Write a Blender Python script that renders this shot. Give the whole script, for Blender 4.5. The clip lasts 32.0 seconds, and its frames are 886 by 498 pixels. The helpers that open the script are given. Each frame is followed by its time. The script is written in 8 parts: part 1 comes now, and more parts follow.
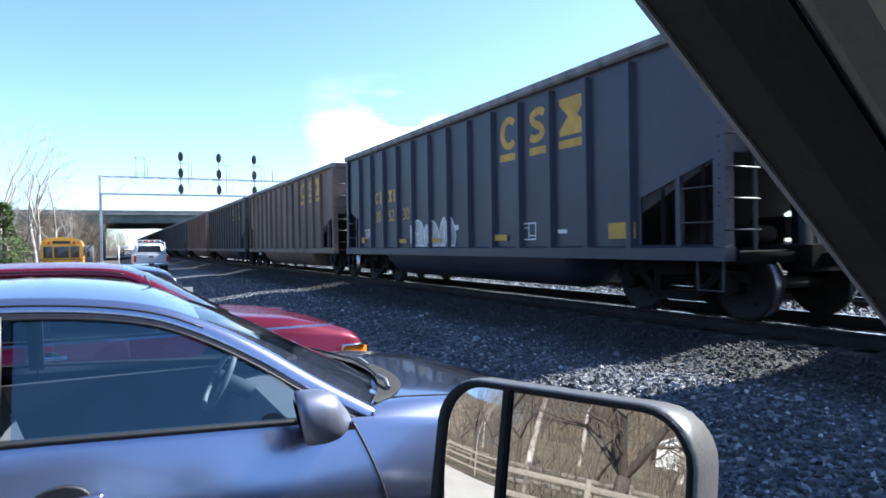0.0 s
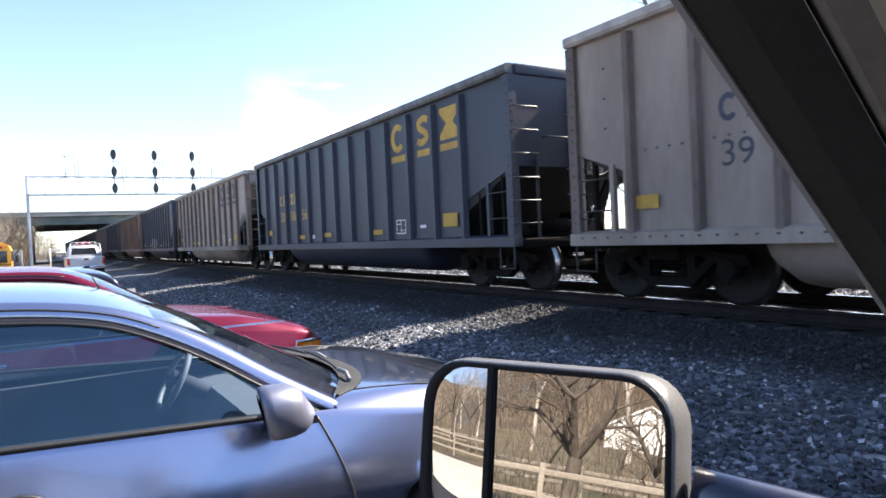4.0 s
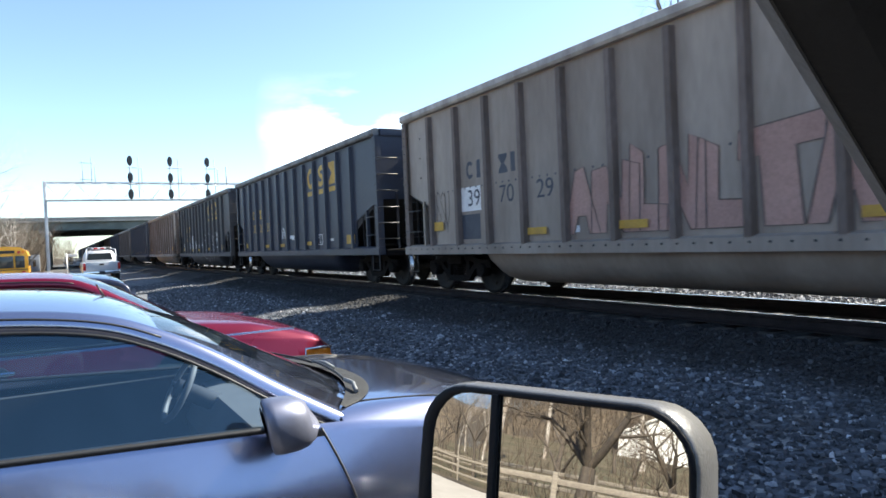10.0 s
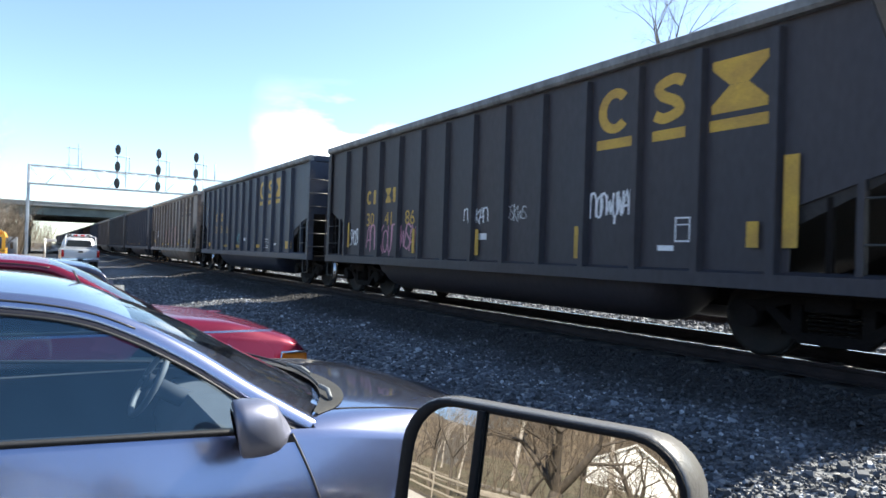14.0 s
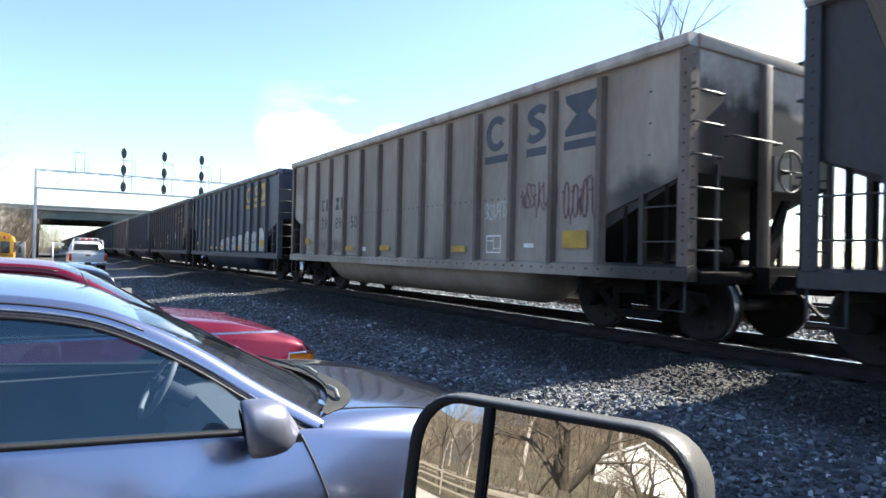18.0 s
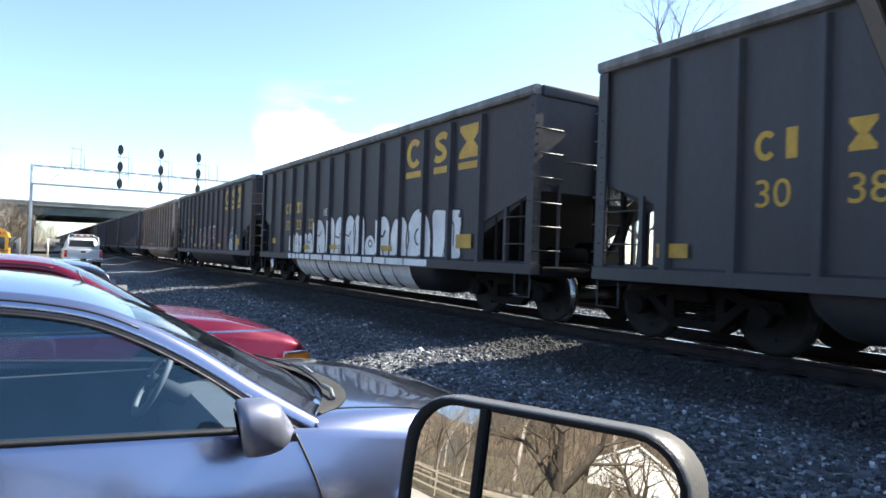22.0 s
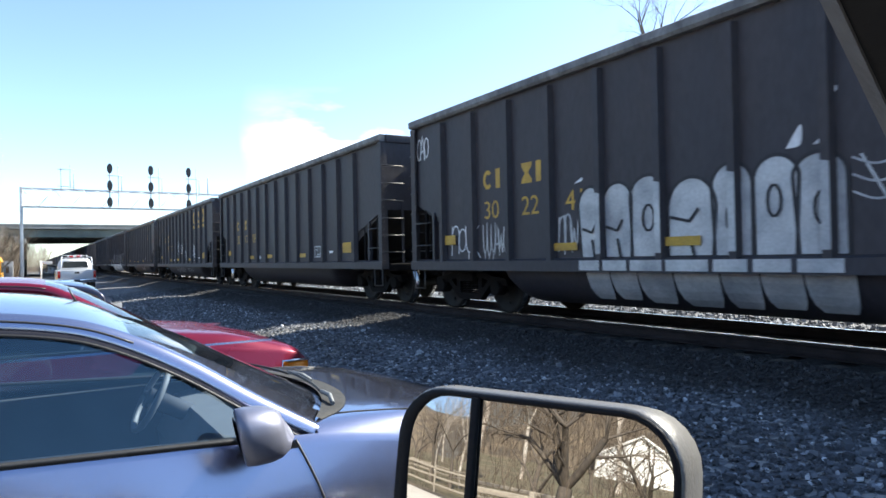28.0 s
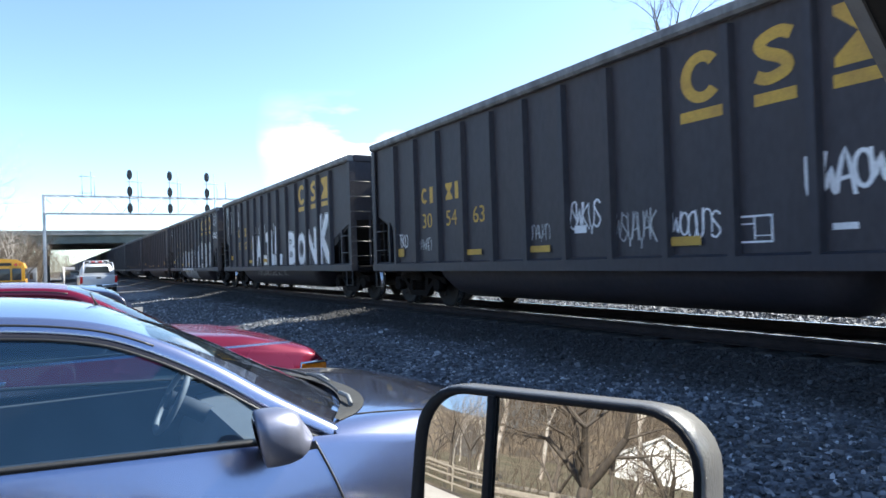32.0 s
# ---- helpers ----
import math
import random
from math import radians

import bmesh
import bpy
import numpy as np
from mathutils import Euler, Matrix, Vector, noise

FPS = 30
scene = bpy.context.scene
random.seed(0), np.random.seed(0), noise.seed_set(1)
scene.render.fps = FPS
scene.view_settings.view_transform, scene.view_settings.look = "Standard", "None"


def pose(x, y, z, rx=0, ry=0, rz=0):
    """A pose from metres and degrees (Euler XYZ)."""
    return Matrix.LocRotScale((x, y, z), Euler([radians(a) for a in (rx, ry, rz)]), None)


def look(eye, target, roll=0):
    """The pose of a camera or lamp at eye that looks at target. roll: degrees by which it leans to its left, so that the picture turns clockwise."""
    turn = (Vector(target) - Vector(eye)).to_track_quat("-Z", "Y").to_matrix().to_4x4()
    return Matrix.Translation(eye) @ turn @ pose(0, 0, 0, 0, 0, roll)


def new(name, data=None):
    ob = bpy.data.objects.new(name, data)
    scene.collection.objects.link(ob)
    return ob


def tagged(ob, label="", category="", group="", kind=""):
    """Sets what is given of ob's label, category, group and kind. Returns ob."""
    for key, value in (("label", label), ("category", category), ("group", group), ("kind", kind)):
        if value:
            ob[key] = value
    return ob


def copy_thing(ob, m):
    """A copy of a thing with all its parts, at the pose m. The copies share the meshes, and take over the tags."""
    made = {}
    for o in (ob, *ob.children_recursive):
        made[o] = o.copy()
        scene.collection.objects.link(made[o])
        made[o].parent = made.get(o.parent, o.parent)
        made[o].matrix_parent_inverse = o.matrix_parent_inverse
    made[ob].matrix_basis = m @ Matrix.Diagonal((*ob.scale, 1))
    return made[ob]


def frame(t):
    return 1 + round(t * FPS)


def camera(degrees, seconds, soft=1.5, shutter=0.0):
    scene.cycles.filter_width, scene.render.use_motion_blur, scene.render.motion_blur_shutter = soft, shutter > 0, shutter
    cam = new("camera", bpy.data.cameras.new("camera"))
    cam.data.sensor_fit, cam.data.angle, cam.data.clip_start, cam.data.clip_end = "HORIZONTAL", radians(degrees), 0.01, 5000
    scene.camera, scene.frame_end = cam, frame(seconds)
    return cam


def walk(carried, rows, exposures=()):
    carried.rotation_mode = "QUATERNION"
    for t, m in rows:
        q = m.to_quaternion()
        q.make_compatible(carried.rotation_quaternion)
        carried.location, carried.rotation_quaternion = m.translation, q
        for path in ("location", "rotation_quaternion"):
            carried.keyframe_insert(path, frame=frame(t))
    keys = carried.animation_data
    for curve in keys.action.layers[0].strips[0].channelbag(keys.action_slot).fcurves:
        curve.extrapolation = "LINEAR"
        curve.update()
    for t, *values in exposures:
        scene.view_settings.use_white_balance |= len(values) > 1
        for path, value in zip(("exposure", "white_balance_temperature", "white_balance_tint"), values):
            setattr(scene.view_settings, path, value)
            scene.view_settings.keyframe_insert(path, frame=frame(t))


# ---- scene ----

cam = camera(68.4, 32.0, soft=1.6, shutter=0.12)
PATH = [
    (0, (-0.06, -0.209, 1.665), (0.845, 1.574, 1.649), -0.9),
    (0.5, (-0.071, -0.213, 1.657), (0.881, 1.538, 1.499), 1.1),
    (1, (-0.09, -0.221, 1.679), (0.864, 1.531, 1.535), 2.7),
    (1.5, (-0.091, -0.203, 1.682), (0.851, 1.557, 1.551), -0.1),
    (2, (-0.09, -0.203, 1.677), (0.842, 1.562, 1.545), -0.6),
    (2.5, (-0.103, -0.218, 1.69), (0.831, 1.547, 1.594), -1.4),
    (3, (-0.126, -0.209, 1.668), (0.815, 1.555, 1.64), -1.6),
    (3.5, (-0.117, -0.213, 1.658), (0.89, 1.514, 1.616), -1.9),
    (5.5, (-0.111, -0.212, 1.664), (0.969, 1.471, 1.631), -3.3),
    (6, (-0.107, -0.211, 1.661), (0.976, 1.47, 1.619), -3.3),
    (6.5, (-0.103, -0.205, 1.663), (0.978, 1.477, 1.61), -3.8),
    (7, (-0.103, -0.201, 1.662), (0.961, 1.491, 1.603), -3.6),
    (7.5, (-0.112, -0.213, 1.653), (0.921, 1.498, 1.595), -2.7),
    (8, (-0.117, -0.224, 1.649), (0.879, 1.509, 1.592), -2.2),
    (8.5, (-0.118, -0.227, 1.648), (0.795, 1.552, 1.598), -2.2),
    (9, (-0.083, -0.234, 1.652), (0.877, 1.52, 1.627), -2.6),
    (9.5, (-0.084, -0.209, 1.657), (0.916, 1.522, 1.599), -2.4),
    (10, (-0.064, -0.161, 1.667), (0.95, 1.563, 1.642), -2.5),
    (10.5, (-0.064, -0.14, 1.669), (0.99, 1.559, 1.689), -0.8),
    (11, (-0.061, -0.128, 1.663), (1.001, 1.566, 1.709), 1.1),
    (11.5, (-0.063, -0.131, 1.662), (1.006, 1.559, 1.716), 2.4),
    (12, (-0.06, -0.126, 1.661), (1.011, 1.562, 1.707), 2.9),
    (12.5, (-0.065, -0.132, 1.66), (1.007, 1.556, 1.699), 2.8),
    (13, (-0.065, -0.133, 1.66), (1.003, 1.558, 1.69), 2.4),
    (13.5, (-0.061, -0.129, 1.658), (1.001, 1.566, 1.682), 2.2),
    (14, (-0.061, -0.13, 1.658), (0.994, 1.568, 1.677), 1.9),
    (14.5, (-0.061, -0.132, 1.658), (0.988, 1.571, 1.675), 1.6),
    (16.5, (-0.063, -0.131, 1.658), (0.972, 1.58, 1.679), 1.7),
    (17, (-0.064, -0.134, 1.659), (0.972, 1.577, 1.677), 1.5),
    (17.5, (-0.061, -0.131, 1.657), (0.977, 1.578, 1.674), 1.4),
    (18, (-0.064, -0.135, 1.656), (0.977, 1.573, 1.674), 1.3),
    (18.5, (-0.065, -0.133, 1.659), (0.977, 1.574, 1.676), 1.6),
    (19, (-0.064, -0.132, 1.659), (0.98, 1.574, 1.672), 1.8),
    (19.5, (-0.065, -0.133, 1.656), (0.98, 1.572, 1.673), 2.0),
    (20, (-0.063, -0.133, 1.657), (0.984, 1.571, 1.675), 1.8),
    (20.5, (-0.067, -0.136, 1.658), (0.983, 1.566, 1.678), 1.9),
    (21, (-0.065, -0.133, 1.657), (0.986, 1.569, 1.677), 2.0),
    (21.5, (-0.066, -0.135, 1.657), (0.984, 1.566, 1.678), 2.0),
    (22, (-0.066, -0.136, 1.658), (0.984, 1.566, 1.677), 1.9),
    (22.5, (-0.064, -0.134, 1.658), (0.985, 1.569, 1.679), 2.0),
    (23, (-0.062, -0.134, 1.656), (0.987, 1.568, 1.68), 1.6),
    (23.5, (-0.063, -0.137, 1.655), (0.988, 1.564, 1.684), 1.4),
    (24, (-0.063, -0.14, 1.653), (0.992, 1.559, 1.687), 1.0),
    (24.5, (-0.063, -0.14, 1.652), (0.995, 1.557, 1.687), 0.8),
    (25, (-0.061, -0.141, 1.652), (1.001, 1.554, 1.684), 0.6),
    (25.5, (-0.061, -0.14, 1.652), (1.001, 1.555, 1.682), 0.5),
    (27.5, (-0.059, -0.143, 1.647), (1.006, 1.549, 1.678), -0.2),
    (28, (-0.054, -0.142, 1.645), (1.009, 1.551, 1.67), -1.1),
    (28.5, (-0.055, -0.142, 1.645), (1.003, 1.555, 1.671), -1.4),
    (29, (-0.059, -0.147, 1.644), (0.995, 1.553, 1.673), -1.4),
    (29.5, (-0.054, -0.143, 1.644), (0.993, 1.56, 1.674), -1.5),
    (30, (-0.055, -0.144, 1.645), (0.988, 1.563, 1.677), -1.5),
    (30.5, (-0.054, -0.144, 1.643), (0.984, 1.565, 1.676), -1.5),
    (31, (-0.055, -0.145, 1.642), (0.978, 1.567, 1.68), -1.6),
    (31.5, (-0.053, -0.144, 1.642), (0.973, 1.572, 1.676), -1.7),
    (32, (-0.051, -0.142, 1.641), (0.969, 1.578, 1.671), -1.8),
]
EXPOSURES = [(t, s + 1.64, 5900 if t < 0.2 else (7000 if t < 4 else (6750 if t < 28 else 6350)), 6 if t < 0.2 else (14 if t < 4 else (11 if t < 8.9 else 5))) for t, s in ((0.0, -0.05), (0.5, 0.2), (2.5, 0.25), (6.0, 0.3), (8.5, 0.15), (9.0, 0.05), (12.0, -0.05), (17.0, 0.1), (20.0, 0.1), (26.0, 0.1), (32.0, 0.05))]
walk(cam, [(t, look(eye, target, roll)) for t, eye, target, roll in PATH], EXPOSURES)

# ---- light ----
SUN_EL, SUN_AZ = radians(38.0), radians(-3.0)   # azimuth measured from +x towards +y
sky_world = bpy.data.worlds.new("sky")
scene.world = sky_world
sky_world.use_nodes = True
wn, wl = sky_world.node_tree.nodes, sky_world.node_tree.links
wn.clear()
w_out = wn.new("ShaderNodeOutputWorld")
w_bg = wn.new("ShaderNodeBackground")
w_sky = wn.new("ShaderNodeTexSky")
w_sky.sky_type = "NISHITA"
w_sky.sun_disc = False
w_sky.sun_elevation = SUN_EL
w_sky.sun_rotation = radians(90.0) - SUN_AZ
w_sky.air_density, w_sky.dust_density, w_sky.ozone_density = 0.75, 0.4, 2.2
w_tc = wn.new("ShaderNodeTexCoord")
w_map = wn.new("ShaderNodeMapping")
w_map.inputs["Scale"].default_value = (1.0, 1.0, 3.2)
w_noise = wn.new("ShaderNodeTexNoise")
w_noise.inputs["Scale"].default_value = 2.1
w_noise.inputs["Detail"].default_value = 7.0
w_noise.inputs["Roughness"].default_value = 0.55
w_ramp = wn.new("ShaderNodeValToRGB")
w_ramp.color_ramp.elements[0].position = 0.44
w_ramp.color_ramp.elements[1].position = 0.60
w_sep = wn.new("ShaderNodeSeparateXYZ")
w_low = wn.new("ShaderNodeMapRange")
w_low.inputs["From Min"].default_value, w_low.inputs["From Max"].default_value = 0.17, 0.255
w_low.inputs["To Min"].default_value, w_low.inputs["To Max"].default_value = 1.0, 0.0
w_mul = wn.new("ShaderNodeMath")
w_mul.operation = "MULTIPLY"
w_mix = wn.new("ShaderNodeMixRGB")
w_mix.inputs["Color2"].default_value = (13.0, 13.2, 13.6, 1)
wl.new(w_tc.outputs["Generated"], w_map.inputs["Vector"])
wl.new(w_map.outputs["Vector"], w_noise.inputs["Vector"])
wl.new(w_noise.outputs["Fac"], w_ramp.inputs["Fac"])
wl.new(w_tc.outputs["Generated"], w_sep.inputs["Vector"])
wl.new(w_sep.outputs["Z"], w_low.inputs["Value"])
wl.new(w_ramp.outputs["Color"], w_mul.inputs[0])
w_dot = wn.new("ShaderNodeVectorMath")
w_dot.operation = "DOT_PRODUCT"
w_dot.inputs[1].default_value = (0.455, 0.872, 0.18)
w_near = wn.new("ShaderNodeMapRange")
w_near.inputs["From Min"].default_value, w_near.inputs["From Max"].default_value = 0.976, 0.997
w_fade = wn.new("ShaderNodeMath")
w_fade.operation = "MULTIPLY"
wl.new(w_tc.outputs["Generated"], w_dot.inputs[0])
wl.new(w_dot.outputs["Value"], w_near.inputs["Value"])
wl.new(w_near.outputs["Result"], w_fade.inputs[0])
wl.new(w_low.outputs["Result"], w_fade.inputs[1])
wl.new(w_fade.outputs["Value"], w_mul.inputs[1])
wl.new(w_mul.outputs["Value"], w_mix.inputs["Fac"])
wl.new(w_sky.outputs["Color"], w_mix.inputs["Color1"])
wl.new(w_mix.outputs["Color"], w_bg.inputs["Color"])
w_bg.inputs["Strength"].default_value = 0.112
wl.new(w_bg.outputs["Background"], w_out.inputs["Surface"])
sun = new("sun", bpy.data.lights.new("sun", "SUN"))
sun.data.energy, sun.data.angle, sun.data.color = 5.0, radians(0.53), (1.0, 0.95, 0.87)
sun.matrix_world = look((math.cos(SUN_EL) * math.cos(SUN_AZ) * 60, math.cos(SUN_EL) * math.sin(SUN_AZ) * 60, math.sin(SUN_EL) * 60), (0, 0, 0))

# ---- materials ----
MATS = {}


def mat(name, color, rough=0.6, metal=0.0, vary=0.25, scale=3.0, fine=40.0, bump=0.15, second=None, coat=0.0, spec=0.5, stretch=(1, 1, 1)):
    """A surface with variation at two scales: broad patches towards `second`, and fine grain with relief."""
    if name in MATS:
        return MATS[name]
    m = bpy.data.materials.new(name)
    m.use_nodes = True
    nt = m.node_tree
    n, l = nt.nodes, nt.links
    b = n["Principled BSDF"]
    tc = n.new("ShaderNodeTexCoord")
    info = n.new("ShaderNodeObjectInfo")
    mp = n.new("ShaderNodeMapping")
    mp.inputs["Scale"].default_value = stretch
    add = n.new("ShaderNodeVectorMath")
    add.operation = "MULTIPLY_ADD"
    add.inputs[1].default_value = (37.0, 17.0, 29.0)
    l.new(info.outputs["Random"], add.inputs[0])
    l.new(tc.outputs["Object"], add.inputs[2])
    l.new(add.outputs["Vector"], mp.inputs["Vector"])
    big = n.new("ShaderNodeTexNoise")
    big.inputs["Scale"].default_value, big.inputs["Detail"].default_value = scale, 6.0
    small = n.new("ShaderNodeTexNoise")
    small.inputs["Scale"].default_value, small.inputs["Detail"].default_value = fine, 3.0
    l.new(mp.outputs["Vector"], big.inputs["Vector"])
    l.new(mp.outputs["Vector"], small.inputs["Vector"])
    ramp = n.new("ShaderNodeValToRGB")
    ramp.color_ramp.elements[0].position, ramp.color_ramp.elements[1].position = 0.38, 0.66
    c2 = second or tuple(c * (1 - vary) for c in color)
    ramp.color_ramp.elements[0].color = (*color, 1)
    ramp.color_ramp.elements[1].color = (*c2, 1)
    l.new(big.outputs["Fac"], ramp.inputs["Fac"])
    hsv = n.new("ShaderNodeHueSaturation")
    rng = n.new("ShaderNodeMapRange")
    rng.inputs["To Min"].default_value, rng.inputs["To Max"].default_value = 1 - vary, 1 + vary
    rng.inputs["From Min"].default_value, rng.inputs["From Max"].default_value = 0.25, 0.75
    l.new(small.outputs["Fac"], rng.inputs["Value"])
    l.new(rng.outputs["Result"], hsv.inputs["Value"])
    l.new(ramp.outputs["Color"], hsv.inputs["Color"])
    l.new(hsv.outputs["Color"], b.inputs["Base Color"])
    rr = n.new("ShaderNodeMapRange")
    rr.inputs["To Min"].default_value, rr.inputs["To Max"].default_value = max(0.02, rough * 0.8), min(1.0, rough * 1.2)
    l.new(big.outputs["Fac"], rr.inputs["Value"])
    l.new(rr.outputs["Result"], b.inputs["Roughness"])
    b.inputs["Metallic"].default_value = metal
    b.inputs["Specular IOR Level"].default_value = spec
    b.inputs["Coat Weight"].default_value = coat
    b.inputs["Coat Roughness"].default_value = 0.06
    if bump:
        bp = n.new("ShaderNodeBump")
        bp.inputs["Strength"].default_value, bp.inputs["Distance"].default_value = bump, 0.02
        l.new(small.outputs["Fac"], bp.inputs["Height"])
        l.new(bp.outputs["Normal"], b.inputs["Normal"])
    MATS[name] = m
    return m


def glass_mat(name, tint, rough=0.0, ior=1.5, sheen=(1, 1, 1)):
    if name in MATS:
        return MATS[name]
    m = bpy.data.materials.new(name)
    m.use_nodes = True
    n, l = m.node_tree.nodes, m.node_tree.links
    n.clear()
    out = n.new("ShaderNodeOutputMaterial")
    mix = n.new("ShaderNodeMixShader")
    tr = n.new("ShaderNodeBsdfTransparent")
    gl = n.new("ShaderNodeBsdfGlossy")
    fr = n.new("ShaderNodeFresnel")
    fr.inputs["IOR"].default_value = ior
    tr.inputs["Color"].default_value = (*tint, 1)
    gl.inputs["Roughness"].default_value = rough
    gl.inputs["Color"].default_value = (*sheen, 1)
    l.new(fr.outputs["Fac"], mix.inputs["Fac"])
    l.new(tr.outputs["BSDF"], mix.inputs[1])
    l.new(gl.outputs["BSDF"], mix.inputs[2])
    l.new(mix.outputs["Shader"], out.inputs["Surface"])
    MATS[name] = m
    return m


def mirror_mat():
    m = bpy.data.materials.new("mirror_silver")
    m.use_nodes = True
    b = m.node_tree.nodes["Principled BSDF"]
    b.inputs["Base Color"].default_value = (0.60, 0.58, 0.56, 1)
    b.inputs["Metallic"].default_value, b.inputs["Roughness"].default_value = 1.0, 0.0
    return m


def rail_band(m, start, full, strength, dark_tone=(0.013, 0.011, 0.011)):
    """Darkens the base colour in a ragged band along the near rail."""
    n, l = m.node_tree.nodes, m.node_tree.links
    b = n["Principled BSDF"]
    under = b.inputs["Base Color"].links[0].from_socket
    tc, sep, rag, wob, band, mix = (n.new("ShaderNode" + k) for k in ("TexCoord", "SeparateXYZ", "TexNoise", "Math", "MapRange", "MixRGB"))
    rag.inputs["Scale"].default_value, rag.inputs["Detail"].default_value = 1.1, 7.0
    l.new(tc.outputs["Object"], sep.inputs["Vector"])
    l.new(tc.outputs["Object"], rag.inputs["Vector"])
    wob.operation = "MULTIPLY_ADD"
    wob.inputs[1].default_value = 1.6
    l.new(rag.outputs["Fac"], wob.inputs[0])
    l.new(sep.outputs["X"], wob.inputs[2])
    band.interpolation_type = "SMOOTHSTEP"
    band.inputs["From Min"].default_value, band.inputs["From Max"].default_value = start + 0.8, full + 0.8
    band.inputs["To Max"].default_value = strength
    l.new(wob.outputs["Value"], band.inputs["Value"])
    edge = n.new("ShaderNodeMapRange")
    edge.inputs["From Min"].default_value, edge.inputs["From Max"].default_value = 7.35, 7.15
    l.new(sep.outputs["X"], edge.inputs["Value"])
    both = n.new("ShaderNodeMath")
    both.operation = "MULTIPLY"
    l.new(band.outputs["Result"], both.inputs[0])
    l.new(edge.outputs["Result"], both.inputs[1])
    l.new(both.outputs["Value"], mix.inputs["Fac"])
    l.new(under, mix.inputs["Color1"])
    mix.inputs["Color2"].default_value = (*dark_tone, 1)
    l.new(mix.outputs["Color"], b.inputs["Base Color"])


def ballast_mat():
    """Crushed stone seen as a bed: cells of grey stone with dark joints, dirty patches."""
    m = bpy.data.materials.new("ballast_bed")
    m.use_nodes = True
    n, l = m.node_tree.nodes, m.node_tree.links
    b = n["Principled BSDF"]
    tc = n.new("ShaderNodeTexCoord")
    vo = n.new("ShaderNodeTexVoronoi")
    vo.inputs["Scale"].default_value = 17.0
    nz = n.new("ShaderNodeTexNoise")
    nz.inputs["Scale"].default_value, nz.inputs["Detail"].default_value = 0.55, 7.0
    fine = n.new("ShaderNodeTexNoise")
    fine.inputs["Scale"].default_value = 90.0
    for t in (vo, nz, fine):
        l.new(tc.outputs["Object"], t.inputs["Vector"])
    bw = n.new("ShaderNodeSeparateColor")
    l.new(vo.outputs["Color"], bw.inputs["Color"])
    ramp = n.new("ShaderNodeValToRGB")
    e = ramp.color_ramp.elements
    e[0].position, e[0].color = 0.0, (0.062, 0.067, 0.077, 1)
    e[1].position, e[1].color = 1.0, (0.42, 0.40, 0.38, 1)
    mid = e.new(0.75)
    mid.color = (0.155, 0.165, 0.185, 1)
    l.new(bw.outputs["Red"], ramp.inputs["Fac"])
    dark_tone = n.new("ShaderNodeMixRGB")
    dr = n.new("ShaderNodeValToRGB")
    dr.color_ramp.elements[0].position, dr.color_ramp.elements[1].position = 0.5, 0.7
    l.new(nz.outputs["Fac"], dr.inputs["Fac"])
    l.new(dr.outputs["Color"], dark_tone.inputs["Fac"])
    l.new(ramp.outputs["Color"], dark_tone.inputs["Color1"])
    dark_tone.inputs["Color2"].default_value = (0.075, 0.066, 0.058, 1)
    l.new(dark_tone.outputs["Color"], b.inputs["Base Color"])
    b.inputs["Roughness"].default_value = 0.9
    bp = n.new("ShaderNodeBump")
    bp.inputs["Strength"].default_value, bp.inputs["Distance"].default_value = 0.9, 0.05
    inv = n.new("ShaderNodeMath")
    inv.operation = "SUBTRACT"
    inv.inputs[0].default_value = 1.0
    l.new(vo.outputs["Distance"], inv.inputs[1])
    l.new(inv.outputs["Value"], bp.inputs["Height"])
    l.new(bp.outputs["Normal"], b.inputs["Normal"])
    return m


def stone_mat():
    m = bpy.data.materials.new("crushed_stone")
    m.use_nodes = True
    n, l = m.node_tree.nodes, m.node_tree.links
    b = n["Principled BSDF"]
    geo = n.new("ShaderNodeNewGeometry")
    ramp = n.new("ShaderNodeValToRGB")
    e = ramp.color_ramp.elements
    e[0].position, e[0].color = 0.0, (0.050, 0.053, 0.060, 1)
    e[1].position, e[1].color = 1.0, (0.82, 0.83, 0.86, 1)
    a = e.new(0.74)
    a.color = (0.138, 0.147, 0.168, 1)
    c = e.new(0.92)
    c.color = (0.31, 0.33, 0.37, 1)
    l.new(geo.outputs["Random Per Island"], ramp.inputs["Fac"])
    nz = n.new("ShaderNodeTexNoise")
    nz.inputs["Scale"].default_value = 60.0
    mixc = n.new("ShaderNodeMixRGB")
    mixc.blend_type = "MULTIPLY"
    mixc.inputs["Fac"].default_value = 0.5
    l.new(ramp.outputs["Color"], mixc.inputs["Color1"])
    l.new(nz.outputs["Fac"], mixc.inputs["Color2"])
    l.new(mixc.outputs["Color"], b.inputs["Base Color"])
    b.inputs["Roughness"].default_value = 0.75
    return m


BALLAST, STONE, MIRROR = ballast_mat(), stone_mat(), mirror_mat()
rail_band(BALLAST, 4.4, 5.7, 0.95)
rail_band(STONE, 4.5, 5.8, 0.88)
STEEL_DARK = mat("undercarriage_steel", (0.008, 0.007, 0.007), 0.9, 0.0, 0.3, 2.0, 30, 0.3, (0.015, 0.012, 0.011), spec=0.12)
WHEEL_STEEL = mat("wheel_steel", (0.010, 0.009, 0.008), 0.75, 0.05, 0.2, 3.0, 30, 0.1, (0.022, 0.018, 0.015), spec=0.3)
RAIL_TOP = mat("polished_rail", (0.55, 0.54, 0.53), 0.25, 1.0, 0.1, 4, 60, 0.05)
